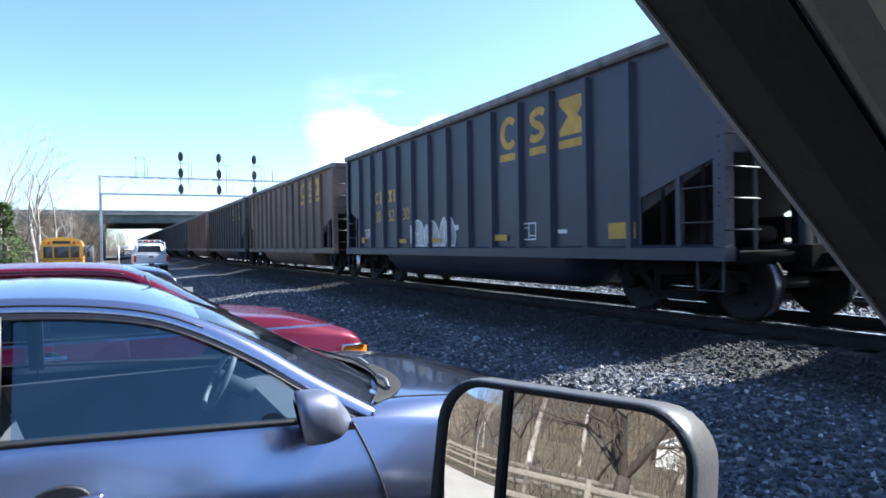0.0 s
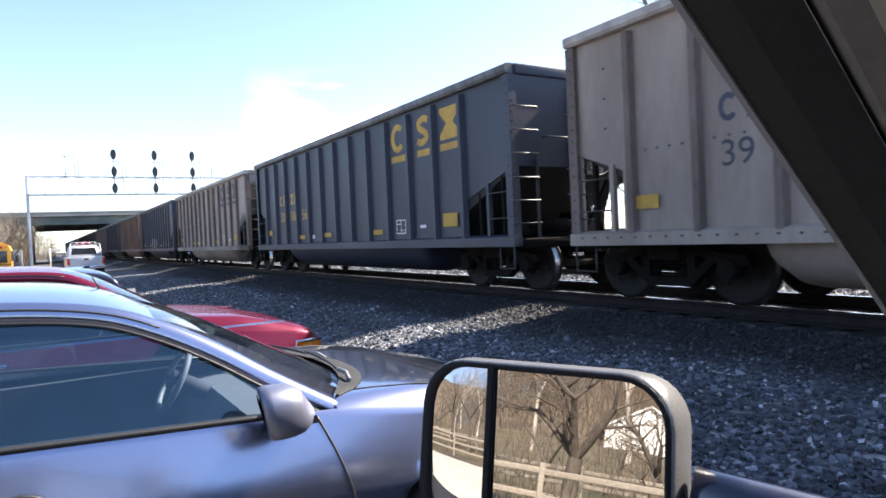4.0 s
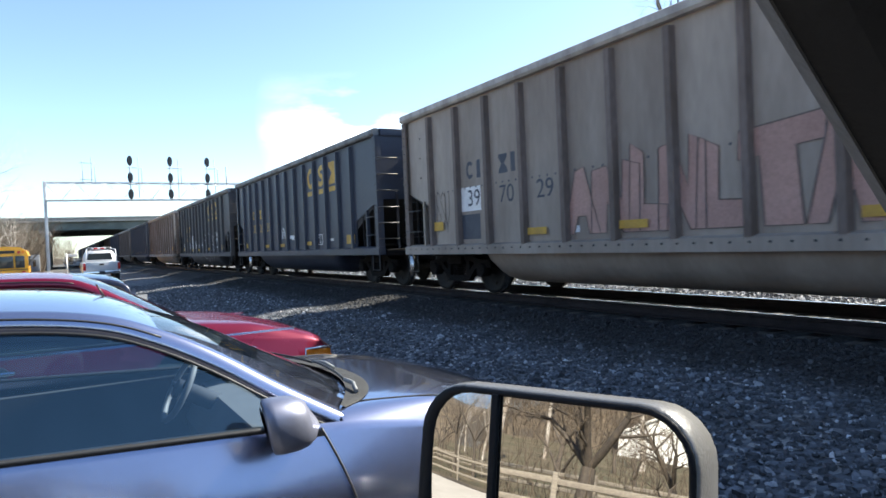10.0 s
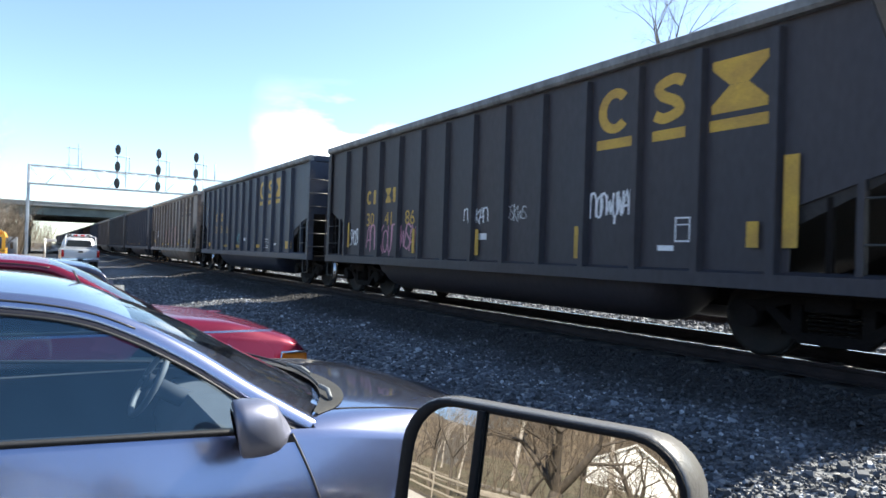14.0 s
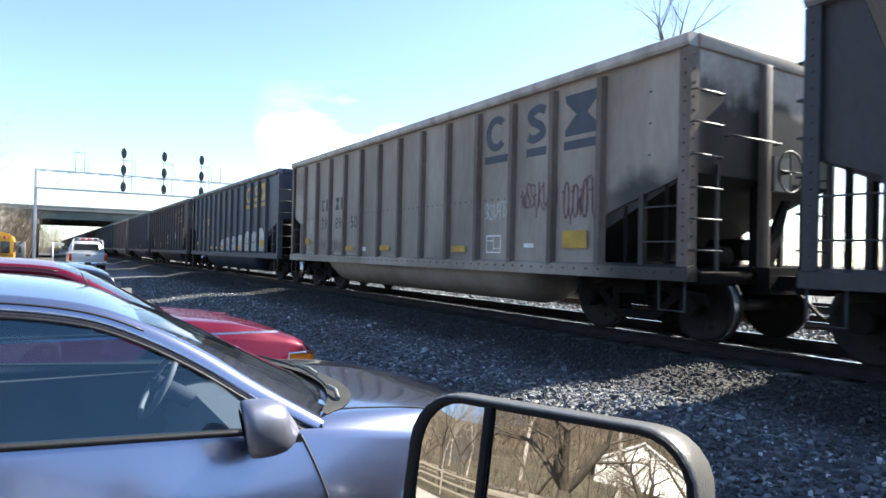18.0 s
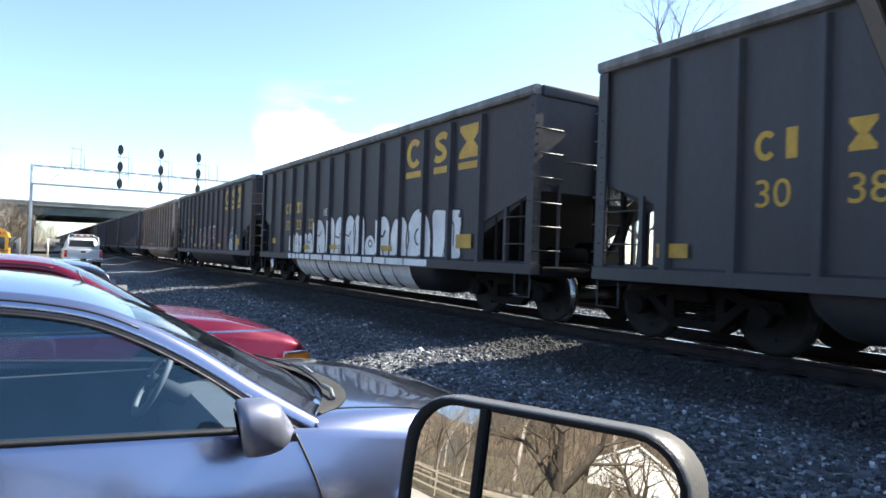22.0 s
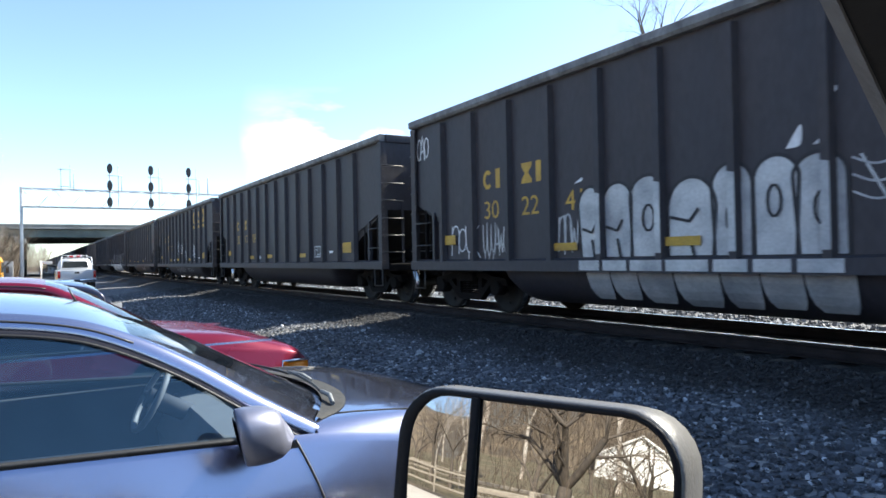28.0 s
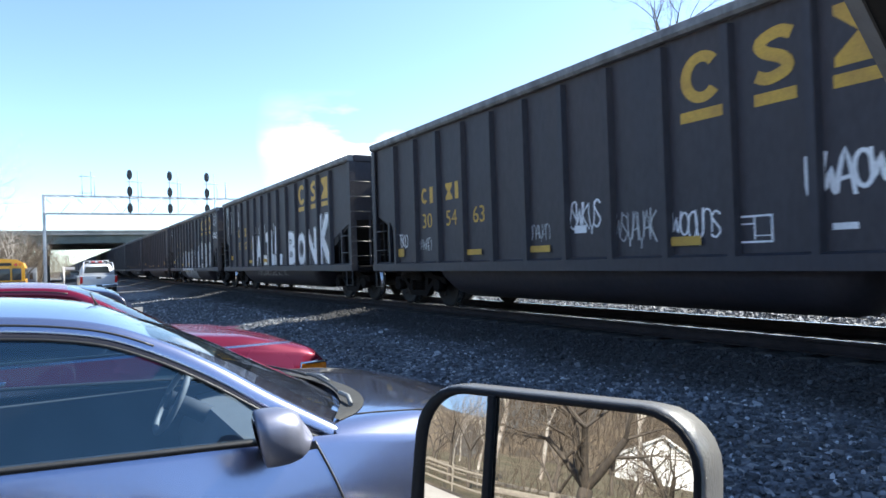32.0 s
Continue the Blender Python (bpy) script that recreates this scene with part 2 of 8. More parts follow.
RAIL_SIDE = mat("rusted_rail", (0.028, 0.020, 0.019), 0.85, 0.0, 0.3, 5, 60, 0.3, (0.018, 0.014, 0.014), spec=0.25)
TIE = mat("creosoted_wood", (0.06, 0.05, 0.042), 0.9, 0, 0.3, 4, 50, 0.4, (0.10, 0.09, 0.08), stretch=(1, 6, 6))
PAINT_GREY = mat("slate_car_paint", (0.043, 0.045, 0.055), 0.55, 0, 0.14, 0.9, 25, 0.06, (0.046, 0.043, 0.047), stretch=(1, 1, 0.35))
PAINT_BLUE = mat("blue_car_paint", (0.030, 0.038, 0.064), 0.5, 0, 0.12, 0.9, 25, 0.06, (0.030, 0.036, 0.056), stretch=(1, 1, 0.35))
PAINT_BLACK = mat("sooty_car_paint", (0.030, 0.028, 0.037), 0.6, 0, 0.2, 0.7, 16, 0.08, (0.046, 0.039, 0.043), stretch=(1, 1, 0.4))
PAINT_LIGHT = mat("weathered_alloy", (0.355, 0.300, 0.255), 0.6, 0.0, 0.10, 0.8, 12, 0.06, (0.23, 0.186, 0.155), stretch=(1, 1, 0.3))
PALE_CHORD = mat("dusty_alloy_chord", (0.46, 0.43, 0.40), 0.6, 0.1, 0.12, 1.2, 14, 0.1, (0.30, 0.27, 0.25), stretch=(1, 3, 1))
RIB_BROWN = mat("rust_stained_rib", (0.12, 0.088, 0.072), 0.7, 0.0, 0.2, 2, 22, 0.1, (0.19, 0.15, 0.135), stretch=(1, 1, 0.3))
PAINT_RUST = mat("brown_dusty_paint", (0.185, 0.135, 0.108), 0.7, 0, 0.15, 0.8, 22, 0.06, (0.12, 0.083, 0.068), stretch=(1, 1, 0.3))
SOOTY_LIGHT = mat("sooty_alloy_end", (0.42, 0.36, 0.315), 0.75, 0, 0.12, 1.1, 14, 0.1, (0.27, 0.215, 0.185))


def coal_stain(m, axis, start, full, low, high, color=(0.035, 0.027, 0.024)):
    """Coal dust thrown up from the hopper slopes: a ragged patch on one end of a sheet, fading out with height."""
    n, l = m.node_tree.nodes, m.node_tree.links
    b = n["Principled BSDF"]
    under = b.inputs["Base Color"].links[0].from_socket
    tc, sep, rag = n.new("ShaderNodeTexCoord"), n.new("ShaderNodeSeparateXYZ"), n.new("ShaderNodeTexNoise")
    rag.inputs["Scale"].default_value, rag.inputs["Detail"].default_value = 1.7, 6.0
    l.new(tc.outputs["Object"], sep.inputs["Vector"])
    l.new(tc.outputs["Object"], rag.inputs["Vector"])
    wob = n.new("ShaderNodeMath")
    wob.operation = "MULTIPLY_ADD"
    wob.inputs[1].default_value = -1.3
    l.new(rag.outputs["Fac"], wob.inputs[0])
    l.new(sep.outputs["Z"], wob.inputs[2])
    up, out, both, mix = n.new("ShaderNodeMapRange"), n.new("ShaderNodeMapRange"), n.new("ShaderNodeMath"), n.new("ShaderNodeMixRGB")
    for node, a, c in ((up, high - 0.65, low - 0.65), (out, start, full)):
        node.interpolation_type = "SMOOTHSTEP"
        node.inputs["From Min"].default_value, node.inputs["From Max"].default_value = a, c
    l.new(wob.outputs["Value"], up.inputs["Value"])
    l.new(sep.outputs[axis], out.inputs["Value"])
    both.operation = "MULTIPLY"
    l.new(up.outputs["Result"], both.inputs[0])
    l.new(out.outputs["Result"], both.inputs[1])
    l.new(both.outputs["Value"], mix.inputs["Fac"])
    l.new(under, mix.inputs["Color1"])
    mix.inputs["Color2"].default_value = (*color, 1)
    l.new(mix.outputs["Color"], b.inputs["Base Color"])


coal_stain(SOOTY_LIGHT, "X", -1.9, -1.2, 2.95, 3.3)
coal_stain(PAINT_LIGHT, "Y", -5.3, -6.3, 1.9, 2.45)
SLOPE_BLACK = mat("black_slope_sheet", (0.02, 0.02, 0.021), 0.8, 0, 0.3, 1.5, 25, 0.1, (0.04, 0.033, 0.03))
YELLOW = mat("faded_yellow_lettering", (0.58, 0.35, 0.045), 0.6, 0, 0.15, 3, 40, 0.02, (0.44, 0.26, 0.05))
NAVY = mat("dark_blue_lettering", (0.05, 0.06, 0.085), 0.6, 0, 0.15, 3, 40, 0.02)
SPRAY_WHITE = mat("white_spray_paint", (0.84, 0.84, 0.84), 0.5, 0, 0.12, 2, 30, 0.02, (0.66, 0.66, 0.67))
SPRAY_GREY = mat("silver_spray_paint", (0.52, 0.53, 0.54), 0.45, 0.2, 0.15, 2, 30, 0.02, (0.3, 0.31, 0.33))
SPRAY_PINK = mat("pink_spray_paint", (0.55, 0.25, 0.34), 0.6, 0, 0.15, 2, 30, 0.02)
SPRAY_WINE = mat("dark_red_spray_paint", (0.11, 0.035, 0.05), 0.6, 0, 0.15, 2, 30, 0.02)
SPRAY_RED = mat("faded_red_spray_paint", (0.43, 0.26, 0.22), 0.6, 0, 0.15, 2, 30, 0.02)
SPRAY_TEAL = mat("teal_spray_paint", (0.12, 0.33, 0.36), 0.6, 0, 0.15, 2, 30, 0.02)
SPRAY_BLACK = mat("black_spray_paint", (0.02, 0.02, 0.025), 0.6, 0, 0.15, 2, 30, 0.02)
CHORD = mat("dusty_top_chord", (0.20, 0.205, 0.21), 0.6, 0.1, 0.25, 1.2, 14, 0.2, (0.10, 0.10, 0.105), stretch=(1, 3, 1))
RUNG = mat("galvanised_rung", (0.055, 0.054, 0.055), 0.5, 0.2, 0.15, 4, 40, 0.05)
COAL = mat("coal_load", (0.02, 0.02, 0.021), 0.8, 0, 0.4, 3, 15, 0.8)
CONCRETE = mat("bridge_concrete", (0.33, 0.33, 0.31), 0.85, 0, 0.15, 0.4, 8, 0.2, (0.22, 0.23, 0.21))
GIRDER = mat("green_grey_girder", (0.17, 0.20, 0.18), 0.7, 0, 0.15, 0.5, 8, 0.1, (0.12, 0.14, 0.13))
GALV = mat("white_galvanised_steel", (0.62, 0.63, 0.64), 0.5, 0.3, 0.1, 1.5, 20, 0.05, (0.5, 0.51, 0.52))
WEATHERED_GALV = mat("weathered_galvanised_steel", (0.20, 0.21, 0.23), 0.6, 0.2, 0.15, 1.5, 20, 0.05, (0.28, 0.29, 0.31))
BLACK_PAINT = mat("black_signal_paint", (0.015, 0.015, 0.017), 0.5, 0, 0.2, 4, 30, 0.05)
SIGNAL_LENS = mat("dark_lens", (0.03, 0.025, 0.03), 0.15, 0, 0.1, 4, 30, 0.0)
ASPHALT = mat("sunlit_asphalt", (0.50, 0.465, 0.415), 0.9, 0, 0.15, 0.6, 60, 0.3, (0.42, 0.39, 0.345))
LOT = mat("dark_lot_gravel", (0.10, 0.098, 0.094), 0.9, 0, 0.35, 0.7, 45, 0.6, (0.07, 0.064, 0.058))
DRY_GRASS = mat("dry_winter_grass", (0.135, 0.108, 0.066), 0.95, 0, 0.45, 0.45, 12, 0.6, (0.070, 0.066, 0.033))
LEAF_LITTER = mat("leaf_litter", (0.15, 0.115, 0.078), 0.95, 0, 0.45, 0.3, 4, 0.7, (0.065, 0.053, 0.041))
FENCE_WOOD = mat("grey_rail_wood", (0.19, 0.165, 0.135), 0.85, 0, 0.25, 4, 50, 0.3, (0.25, 0.22, 0.18), stretch=(8, 1, 8))
BARK = mat("bare_bark", (0.100, 0.080, 0.062), 0.9, 0, 0.35, 3, 30, 0.5, (0.062, 0.052, 0.045), stretch=(4, 4, 1))
PALE_BARK = mat("pale_bark", (0.46, 0.42, 0.37), 0.85, 0, 0.3, 2, 20, 0.3, (0.22, 0.18, 0.15))
TWIG = mat("brown_twigs", (0.125, 0.095, 0.068), 0.9, 0, 0.4, 3, 30, 0.2)
NEEDLES = mat("evergreen_needles", (0.06, 0.11, 0.03), 0.8, 0, 0.4, 2, 20, 0.2, (0.10, 0.15, 0.035))
WHITE_SIDING = mat("white_siding", (0.74, 0.74, 0.72), 0.7, 0, 0.08, 0.8, 20, 0.05)
ROOFING = mat("grey_shingle", (0.26, 0.25, 0.24), 0.9, 0, 0.2, 2, 20, 0.2)
HOUSE_DARK = mat("dark_window_glass", (0.03, 0.035, 0.04), 0.1, 0, 0.1, 2, 20, 0)
SEDAN_PAINT = mat("slate_blue_metallic", (0.37, 0.39, 0.52), 0.22, 0.95, 0.04, 2.0, 300, 0.0, (0.34, 0.36, 0.49), coat=1.0)
SATIN_HOUSING = mat("satin_mirror_housing", (0.23, 0.24, 0.31), 0.42, 0.75, 0.04, 2.0, 300, 0.0)
RED_PAINT = mat("red_car_paint", (0.165, 0.003, 0.026), 0.27, 0.45, 0.06, 2.0, 200, 0.0, coat=0.5)
NAVY_PAINT = mat("navy_car_paint", (0.012, 0.016, 0.05), 0.3, 0.2, 0.06, 2.0, 200, 0.0, coat=0.8)
WHITE_PAINT = mat("white_vehicle_paint", (0.56, 0.57, 0.60), 0.35, 0, 0.05, 2, 100, 0, coat=0.5)
BUS_YELLOW = mat("school_bus_yellow", (0.72, 0.34, 0.012), 0.4, 0, 0.06, 2, 100, 0, coat=0.4)
RUBBER = mat("black_rubber", (0.018, 0.018, 0.018), 0.75, 0, 0.2, 6, 60, 0.2)
TRIM = mat("black_plastic_trim", (0.022, 0.022, 0.024), 0.5, 0, 0.15, 4, 90, 0.1)
CHROME = mat("chrome", (0.75, 0.76, 0.78), 0.12, 1.0, 0.05, 4, 60, 0)
INTERIOR = mat("dark_cabin_cloth", (0.045, 0.05, 0.06), 0.85, 0, 0.1, 4, 80, 0.02)
SEAT_CLOTH = mat("grey_seat_cloth", (0.06, 0.07, 0.085), 0.9, 0, 0.15, 4, 90, 0.2)
GREY_PLASTIC = mat("grey_cabin_plastic", (0.15, 0.16, 0.17), 0.6, 0, 0.08, 4, 90, 0.1)
AMBER = mat("amber_lens", (0.75, 0.20, 0.01), 0.15, 0, 0.1, 8, 80, 0.05, coat=0.6)
RED_LENS = mat("red_lens", (0.45, 0.01, 0.01), 0.15, 0, 0.1, 8, 80, 0.05, coat=0.6)
CLEAR_LENS = mat("clear_lens", (0.7, 0.72, 0.75), 0.1, 0.6, 0.1, 8, 80, 0.0, coat=0.8)
CAB_BLACK = mat("black_pillar_trim", (0.007, 0.007, 0.009), 0.7, 0, 0.15, 5, 120, 0.1)
CAB_GREY = mat("taupe_pillar_trim", (0.12, 0.115, 0.115), 0.75, 0, 0.1, 5, 150, 0.1)
HEADLINER = mat("beige_headliner", (0.74, 0.70, 0.62), 0.95, 0, 0.05, 4, 300, 0.03)
HOUSING = mat("dark_textured_housing", (0.010, 0.010, 0.012), 0.55, 0, 0.1, 5, 220, 0.12, spec=0.15)
HOUSING_SIDE = mat("satin_grey_housing", (0.15, 0.145, 0.14), 0.30, 0.15, 0.08, 5, 220, 0.1)
ARM_PAINT = mat("glossy_navy_arm", (0.012, 0.016, 0.04), 0.22, 0.1, 0.08, 5, 100, 0, coat=0.8)
WINDOW_TINT = glass_mat("blue_tinted_glass", (0.54, 0.66, 0.79), 0.0, 1.95, (0.58, 0.86, 1.0))
WINDSHIELD = glass_mat("windshield_glass", (0.72, 0.80, 0.80))
DARK_GLASS = glass_mat("dark_car_glass", (0.20, 0.25, 0.30))


# ---- mesh tools ----
class Geo:
    """Collects vertices and faces of one mesh."""

    def __init__(self):
        self.v, self.f, self.smooth = [], [], []

    def add(self, verts, faces, smooth=False):
        o = len(self.v)
        self.v += [tuple(p) for p in verts]
        self.f += [tuple(o + i for i in q) for q in faces]
        self.smooth += [smooth] * len(faces)
        return self

    def box(self, x0, x1, y0, y1, z0, z1, m=None):
        p = [(x, y, z) for z in (z0, z1) for x, y in ((x0, y0), (x1, y0), (x1, y1), (x0, y1))]
        if m is not None:
            p = [m @ Vector(q) for q in p]
        return self.add(p, [(3, 2, 1, 0), (4, 5, 6, 7), (0, 1, 5, 4), (1, 2, 6, 5), (2, 3, 7, 6), (3, 0, 4, 7)])

    def cbox(self, x0, x1, y0, y1, z0, z1, c=0.01, m=None):
        """A box with chamfered edges."""
        bm = bmesh.new()
        bmesh.ops.create_cube(bm, size=1.0)
        for q in bm.verts:
            q.co = Vector(((x0 + x1) / 2 + q.co.x * (x1 - x0), (y0 + y1) / 2 + q.co.y * (y1 - y0), (z0 + z1) / 2 + q.co.z * (z1 - z0)))
        bmesh.ops.bevel(bm, geom=bm.edges[:], offset=c, segments=2, affect="EDGES", profile=0.6)
        bm.verts.index_update()
        pts = [(m @ q.co) if m is not None else q.co.copy() for q in bm.verts]
        self.add(pts, [[q.index for q in f.verts] for f in bm.faces], True)
        bm.free()
        return self

    def prism(self, poly, a, b, axis="x"):
        """A polygon (two coordinates a point) drawn out along an axis from a to b."""
        def put(p, q, w):
            return {"x": (w, p, q), "y": (p, w, q), "z": (p, q, w)}[axis]
        n = len(poly)
        pts = [put(p, q, a) for p, q in poly] + [put(p, q, b) for p, q in poly]
        faces = [tuple(range(n))[::-1], tuple(range(n, 2 * n))] + [(i, (i + 1) % n, n + (i + 1) % n, n + i) for i in range(n)]
        return self.add(pts, faces)

    def tube(self, p, q, r, r2=None, n=8, caps=True, smooth=True):
        p, q = Vector(p), Vector(q)
        d = q - p
        if d.length < 1e-6:
            return self
        t = d.to_track_quat("Z", "Y").to_matrix()
        r2 = r if r2 is None else r2
        ring = [(math.cos(2 * math.pi * i / n), math.sin(2 * math.pi * i / n)) for i in range(n)]
        pts = [p + t @ Vector((r * c, r * s, 0)) for c, s in ring] + [q + t @ Vector((r2 * c, r2 * s, 0)) for c, s in ring]
        self.add(pts, [(i, (i + 1) % n, n + (i + 1) % n, n + i) for i in range(n)], smooth)
        if caps:
            o = len(self.v) - 2 * n
            self.f += [tuple(o + i for i in range(n))[::-1], tuple(o + n + i for i in range(n))]
            self.smooth += [False, False]
        return self

    def path(self, pts, r, n=8):
        """A bent round bar through points, one connected skin."""
        pts = [Vector(p) for p in pts]
        d = (pts[1] - pts[0]).normalized()
        side = d.orthogonal().normalized()
        rings = []
        for i, p in enumerate(pts):
            e = (pts[min(i + 1, len(pts) - 1)] - pts[max(i - 1, 0)])
            e = e.normalized() if e.length > 1e-6 else d
            side = (side - e * side.dot(e)).normalized()
            other = e.cross(side)
            rings.append([p + (side * math.cos(2 * math.pi * k / n) + other * math.sin(2 * math.pi * k / n)) * r for k in range(n)])
        return self.ring_loft(rings)

    def grid(self, rows, smooth=True, flip=False):
        """Rows of points of equal length, joined into quads."""
        nr, nc = len(rows), len(rows[0])
        faces = []
        for i in range(nr - 1):
            for j in range(nc - 1):
                q = (i * nc + j, i * nc + j + 1, (i + 1) * nc + j + 1, (i + 1) * nc + j)
                faces.append(q[::-1] if flip else q)
        return self.add([p for r in rows for p in r], faces, smooth)

    def ring_loft(self, rings, smooth=True, caps=True):
        n = len(rings[0])
        faces = [(i * n + j, i * n + (j + 1) % n, (i + 1) * n + (j + 1) % n, (i + 1) * n + j) for i in range(len(rings) - 1) for j in range(n)]
        o = len(self.v)
        self.add([p for r in rings for p in r], faces, smooth)
        if caps:
            self.f += [tuple(o + j for j in range(n))[::-1], tuple(o + (len(rings) - 1) * n + j for j in range(n))]
            self.smooth += [False, False]
        return self

    def moved(self, m):
        self.v = [tuple(m @ Vector(p)) for p in self.v]
        return self

    def mesh(self, name, material, fix=True):
        me = bpy.data.meshes.new(name)
        me.from_pydata(self.v, [], self.f)
        me.polygons.foreach_set("use_smooth", self.smooth)
        if fix:
            bm = bmesh.new()
            bm.from_mesh(me)
            bmesh.ops.recalc_face_normals(bm, faces=bm.faces[:])
            bm.to_mesh(me)
            bm.free()
        me.materials.append(material)
        me.update()
        return me


def smooth_curve(pts, n):
    """A smooth line through points, n steps for each stretch."""
    out = []
    for i in range(len(pts) - 1):
        p0, p1, p2, p3 = (Vector(pts[max(0, min(len(pts) - 1, i + k))]) for k in (-1, 0, 1, 2))
        for j in range(n):
            t = j / n
            out.append(0.5 * ((2 * p1) + (p2 - p0) * t + (2 * p0 - 5 * p1 + 4 * p2 - p3) * t * t + (3 * p1 - p0 - 3 * p2 + p3) * t * t * t))
    out.append(Vector(pts[-1]))
    return out


def part(name, geo, material, parent, label="", fix=True):
    """Links a mesh as one object under a thing or under a part."""
    me = geo if isinstance(geo, bpy.types.Mesh) else geo.mesh(name, material, fix)
    ob = new(name, me)
    ob.parent = parent
    if label:
        ob["label"] = label
    return ob


def thing(name, label, category, group="", kind="", at=None):
    ob = tagged(new(name), label, category, group, kind)
    if at is not None:
        ob.matrix_world = at
    return ob


def structure(name, geo, material, label="", fix=True):
    return tagged(new(name, geo.mesh(name, material, fix)), label, "", "", "structure")


# ---- ground and tracks ----
RAIL_Z = 0.627
TRACKS = (7.93, 12.2, 16.45)


def ground_z(x, y):
    """Height of the open ground: a lot, a bed of stone rising to the rails, lower land beyond the lot."""
    far = min(max((y - 12.0) / 40.0, 0.0), 1.0)
    lot = 0.0
    if x < -1.0 and y > 12:
        lot = -0.6 * min((-1.0 - x) / 4.0, 1.0) * min((y - 12) / 15.0, 1.0)
    foot = 0.10 * min(max((x - 0.5) / 2.0, 0.0), 1.0)
    near = lot + foot
    shoulder = 0.33 - 0.20 * far
    s = min(max((x - 2.2) / 2.2, 0.0), 1.0)
    z = near + (shoulder - near) * s * s * (3 - 2 * s) if x > 2.2 else near
    s2 = min(max((x - 5.0) / 1.5, 0.0), 1.0)
    top = RAIL_Z - 0.172
    z = z + (top - z) * s2 * s2 * (3 - 2 * s2)
    if x < -18:
        z += (min(-18 - x, 52.0) * 0.065 + min(max(-70 - x, 0.0) * 0.42, 22.0)) * (1.0 - min(max((y - 70.0) / 20.0, 0.0), 1.0))
    if x > 18.5:
        s3 = min((x - 18.5) / 3.0, 1.0)
        z = top + (0.15 - top) * s3
    return z


xs = [-400, -124, -110, -90, -80, -70, -60, -50, -42, -36, -30, -18, -12, -8, -5, -3, -1.5, -1, 0, 0.5, 1, 1.5, 2, 2.5, 3, 3.5, 4, 4.4, 4.8, 5.2, 5.6, 6, 6.4, 7, 8, 10, 14, 18.4, 19.5, 21.5, 30, 60, 120, 400]
ys = [-400, -120, -60, -30, -15, -8, -4, 0, 3, 6, 9, 12, 15, 18, 21, 24, 28, 32, 38, 45, 55, 70, 90, 120, 160, 220, 320, 500, 900]
g = Geo().grid([[(x, y, ground_z(x, y) + (0.015 * noise.noise((x * 0.7, y * 0.7, 0)) if abs(x) < 20 else 0)) for x in xs] for y in ys])
ground = structure("ground", g, LOT, "dark gravel lot beside the railway")


def sheet(name, x0, x1, y0, y1, material, label, lift, nx=14, ny=60):
    """A thin layer that lies on the ground."""
    rows = []
    for j in range(ny + 1):
        y = y0 + (y1 - y0) * (j / ny) ** 1.6
        rows.append([(x0 + (x1 - x0) * i / nx, y, ground_z(x0 + (x1 - x0) * i / nx, y) + lift) for i in range(nx + 1)])
    return structure(name, Geo().grid(rows), material, label)


def stones(name, count, x0, x1, y0, y1, r0, r1, seed, near_pow=1.6):
    """Loose crushed stone, joined: too many to count."""
    rng = random.Random(seed)
    oct_v = [(1, 0, 0), (0, 1, 0), (-1, 0, 0), (0, -1, 0), (0, 0, 1), (0, 0, -0.6)]
    oct_f = [(0, 1, 4), (1, 2, 4), (2, 3, 4), (3, 0, 4), (1, 0, 5), (2, 1, 5), (3, 2, 5), (0, 3, 5)]
    cube = [(-1, -1, -0.6), (1, -1, -0.6), (1, 1, -0.6), (-1, 1, -0.6), (-0.7, -0.8, 0.7), (0.8, -0.7, 0.7), (0.7, 0.8, 0.7), (-0.8, 0.7, 0.7)]
    cube_f = [(4, 5, 6, 7), (0, 1, 5, 4), (1, 2, 6, 5), (2, 3, 7, 6), (3, 0, 4, 7)]
    v, f = [], []
    for _ in range(count):
        x = rng.uniform(x0, x1)
        y = y0 + (y1 - y0) * rng.random() ** near_pow
        r = rng.uniform(r0, r1) * (1.0 if rng.random() > 0.06 else 1.7)
        a = rng.uniform(0, 6.28)
        c, s = math.cos(a), math.sin(a)
        src, fs = (oct_v, oct_f) if rng.random() < 0.5 else (cube, cube_f)
        o = len(v)
        z = ground_z(x, y) + 0.012 + 0.35 * r
        sx, sy, sz = rng.uniform(0.6, 1.1), rng.uniform(0.6, 1.0), rng.uniform(0.5, 0.95)
        tilt = rng.uniform(-0.5, 0.5)
        for px, py, pz in src:
            k = rng.uniform(0.75, 1.2)
            px, py, pz = px * r * sx * k, py * r * sy * k, pz * r * sz * k
            pz += px * tilt
            v.append((x + px * c - py * s, y + px * s + py * c, z + pz))
        f += [tuple(o + i for i in q) for q in fs]
    me = bpy.data.meshes.new(name)
    me.from_pydata(v, [], f)
    me.materials.append(STONE)
    me.update()
    return tagged(new(name, me), "loose grey crushed stone with pale pieces", "gravel", "", "stuff")


bed = sheet("ballast", 2.3, 19.0, -14, 260, BALLAST, "grey crushed stone railway ballast", 0.008, 40, 90)


def rail_profile():
    half = [(0.0, 0.0), (0.07, 0.0), (0.07, 0.012), (0.02, 0.03), (0.009, 0.05), (0.009, 0.11), (0.034, 0.125), (0.036, 0.15), (0.028, 0.16)]
    return [(x, z) for x, z in half] + [(-x, z) for x, z in half[::-1] if x > 0]


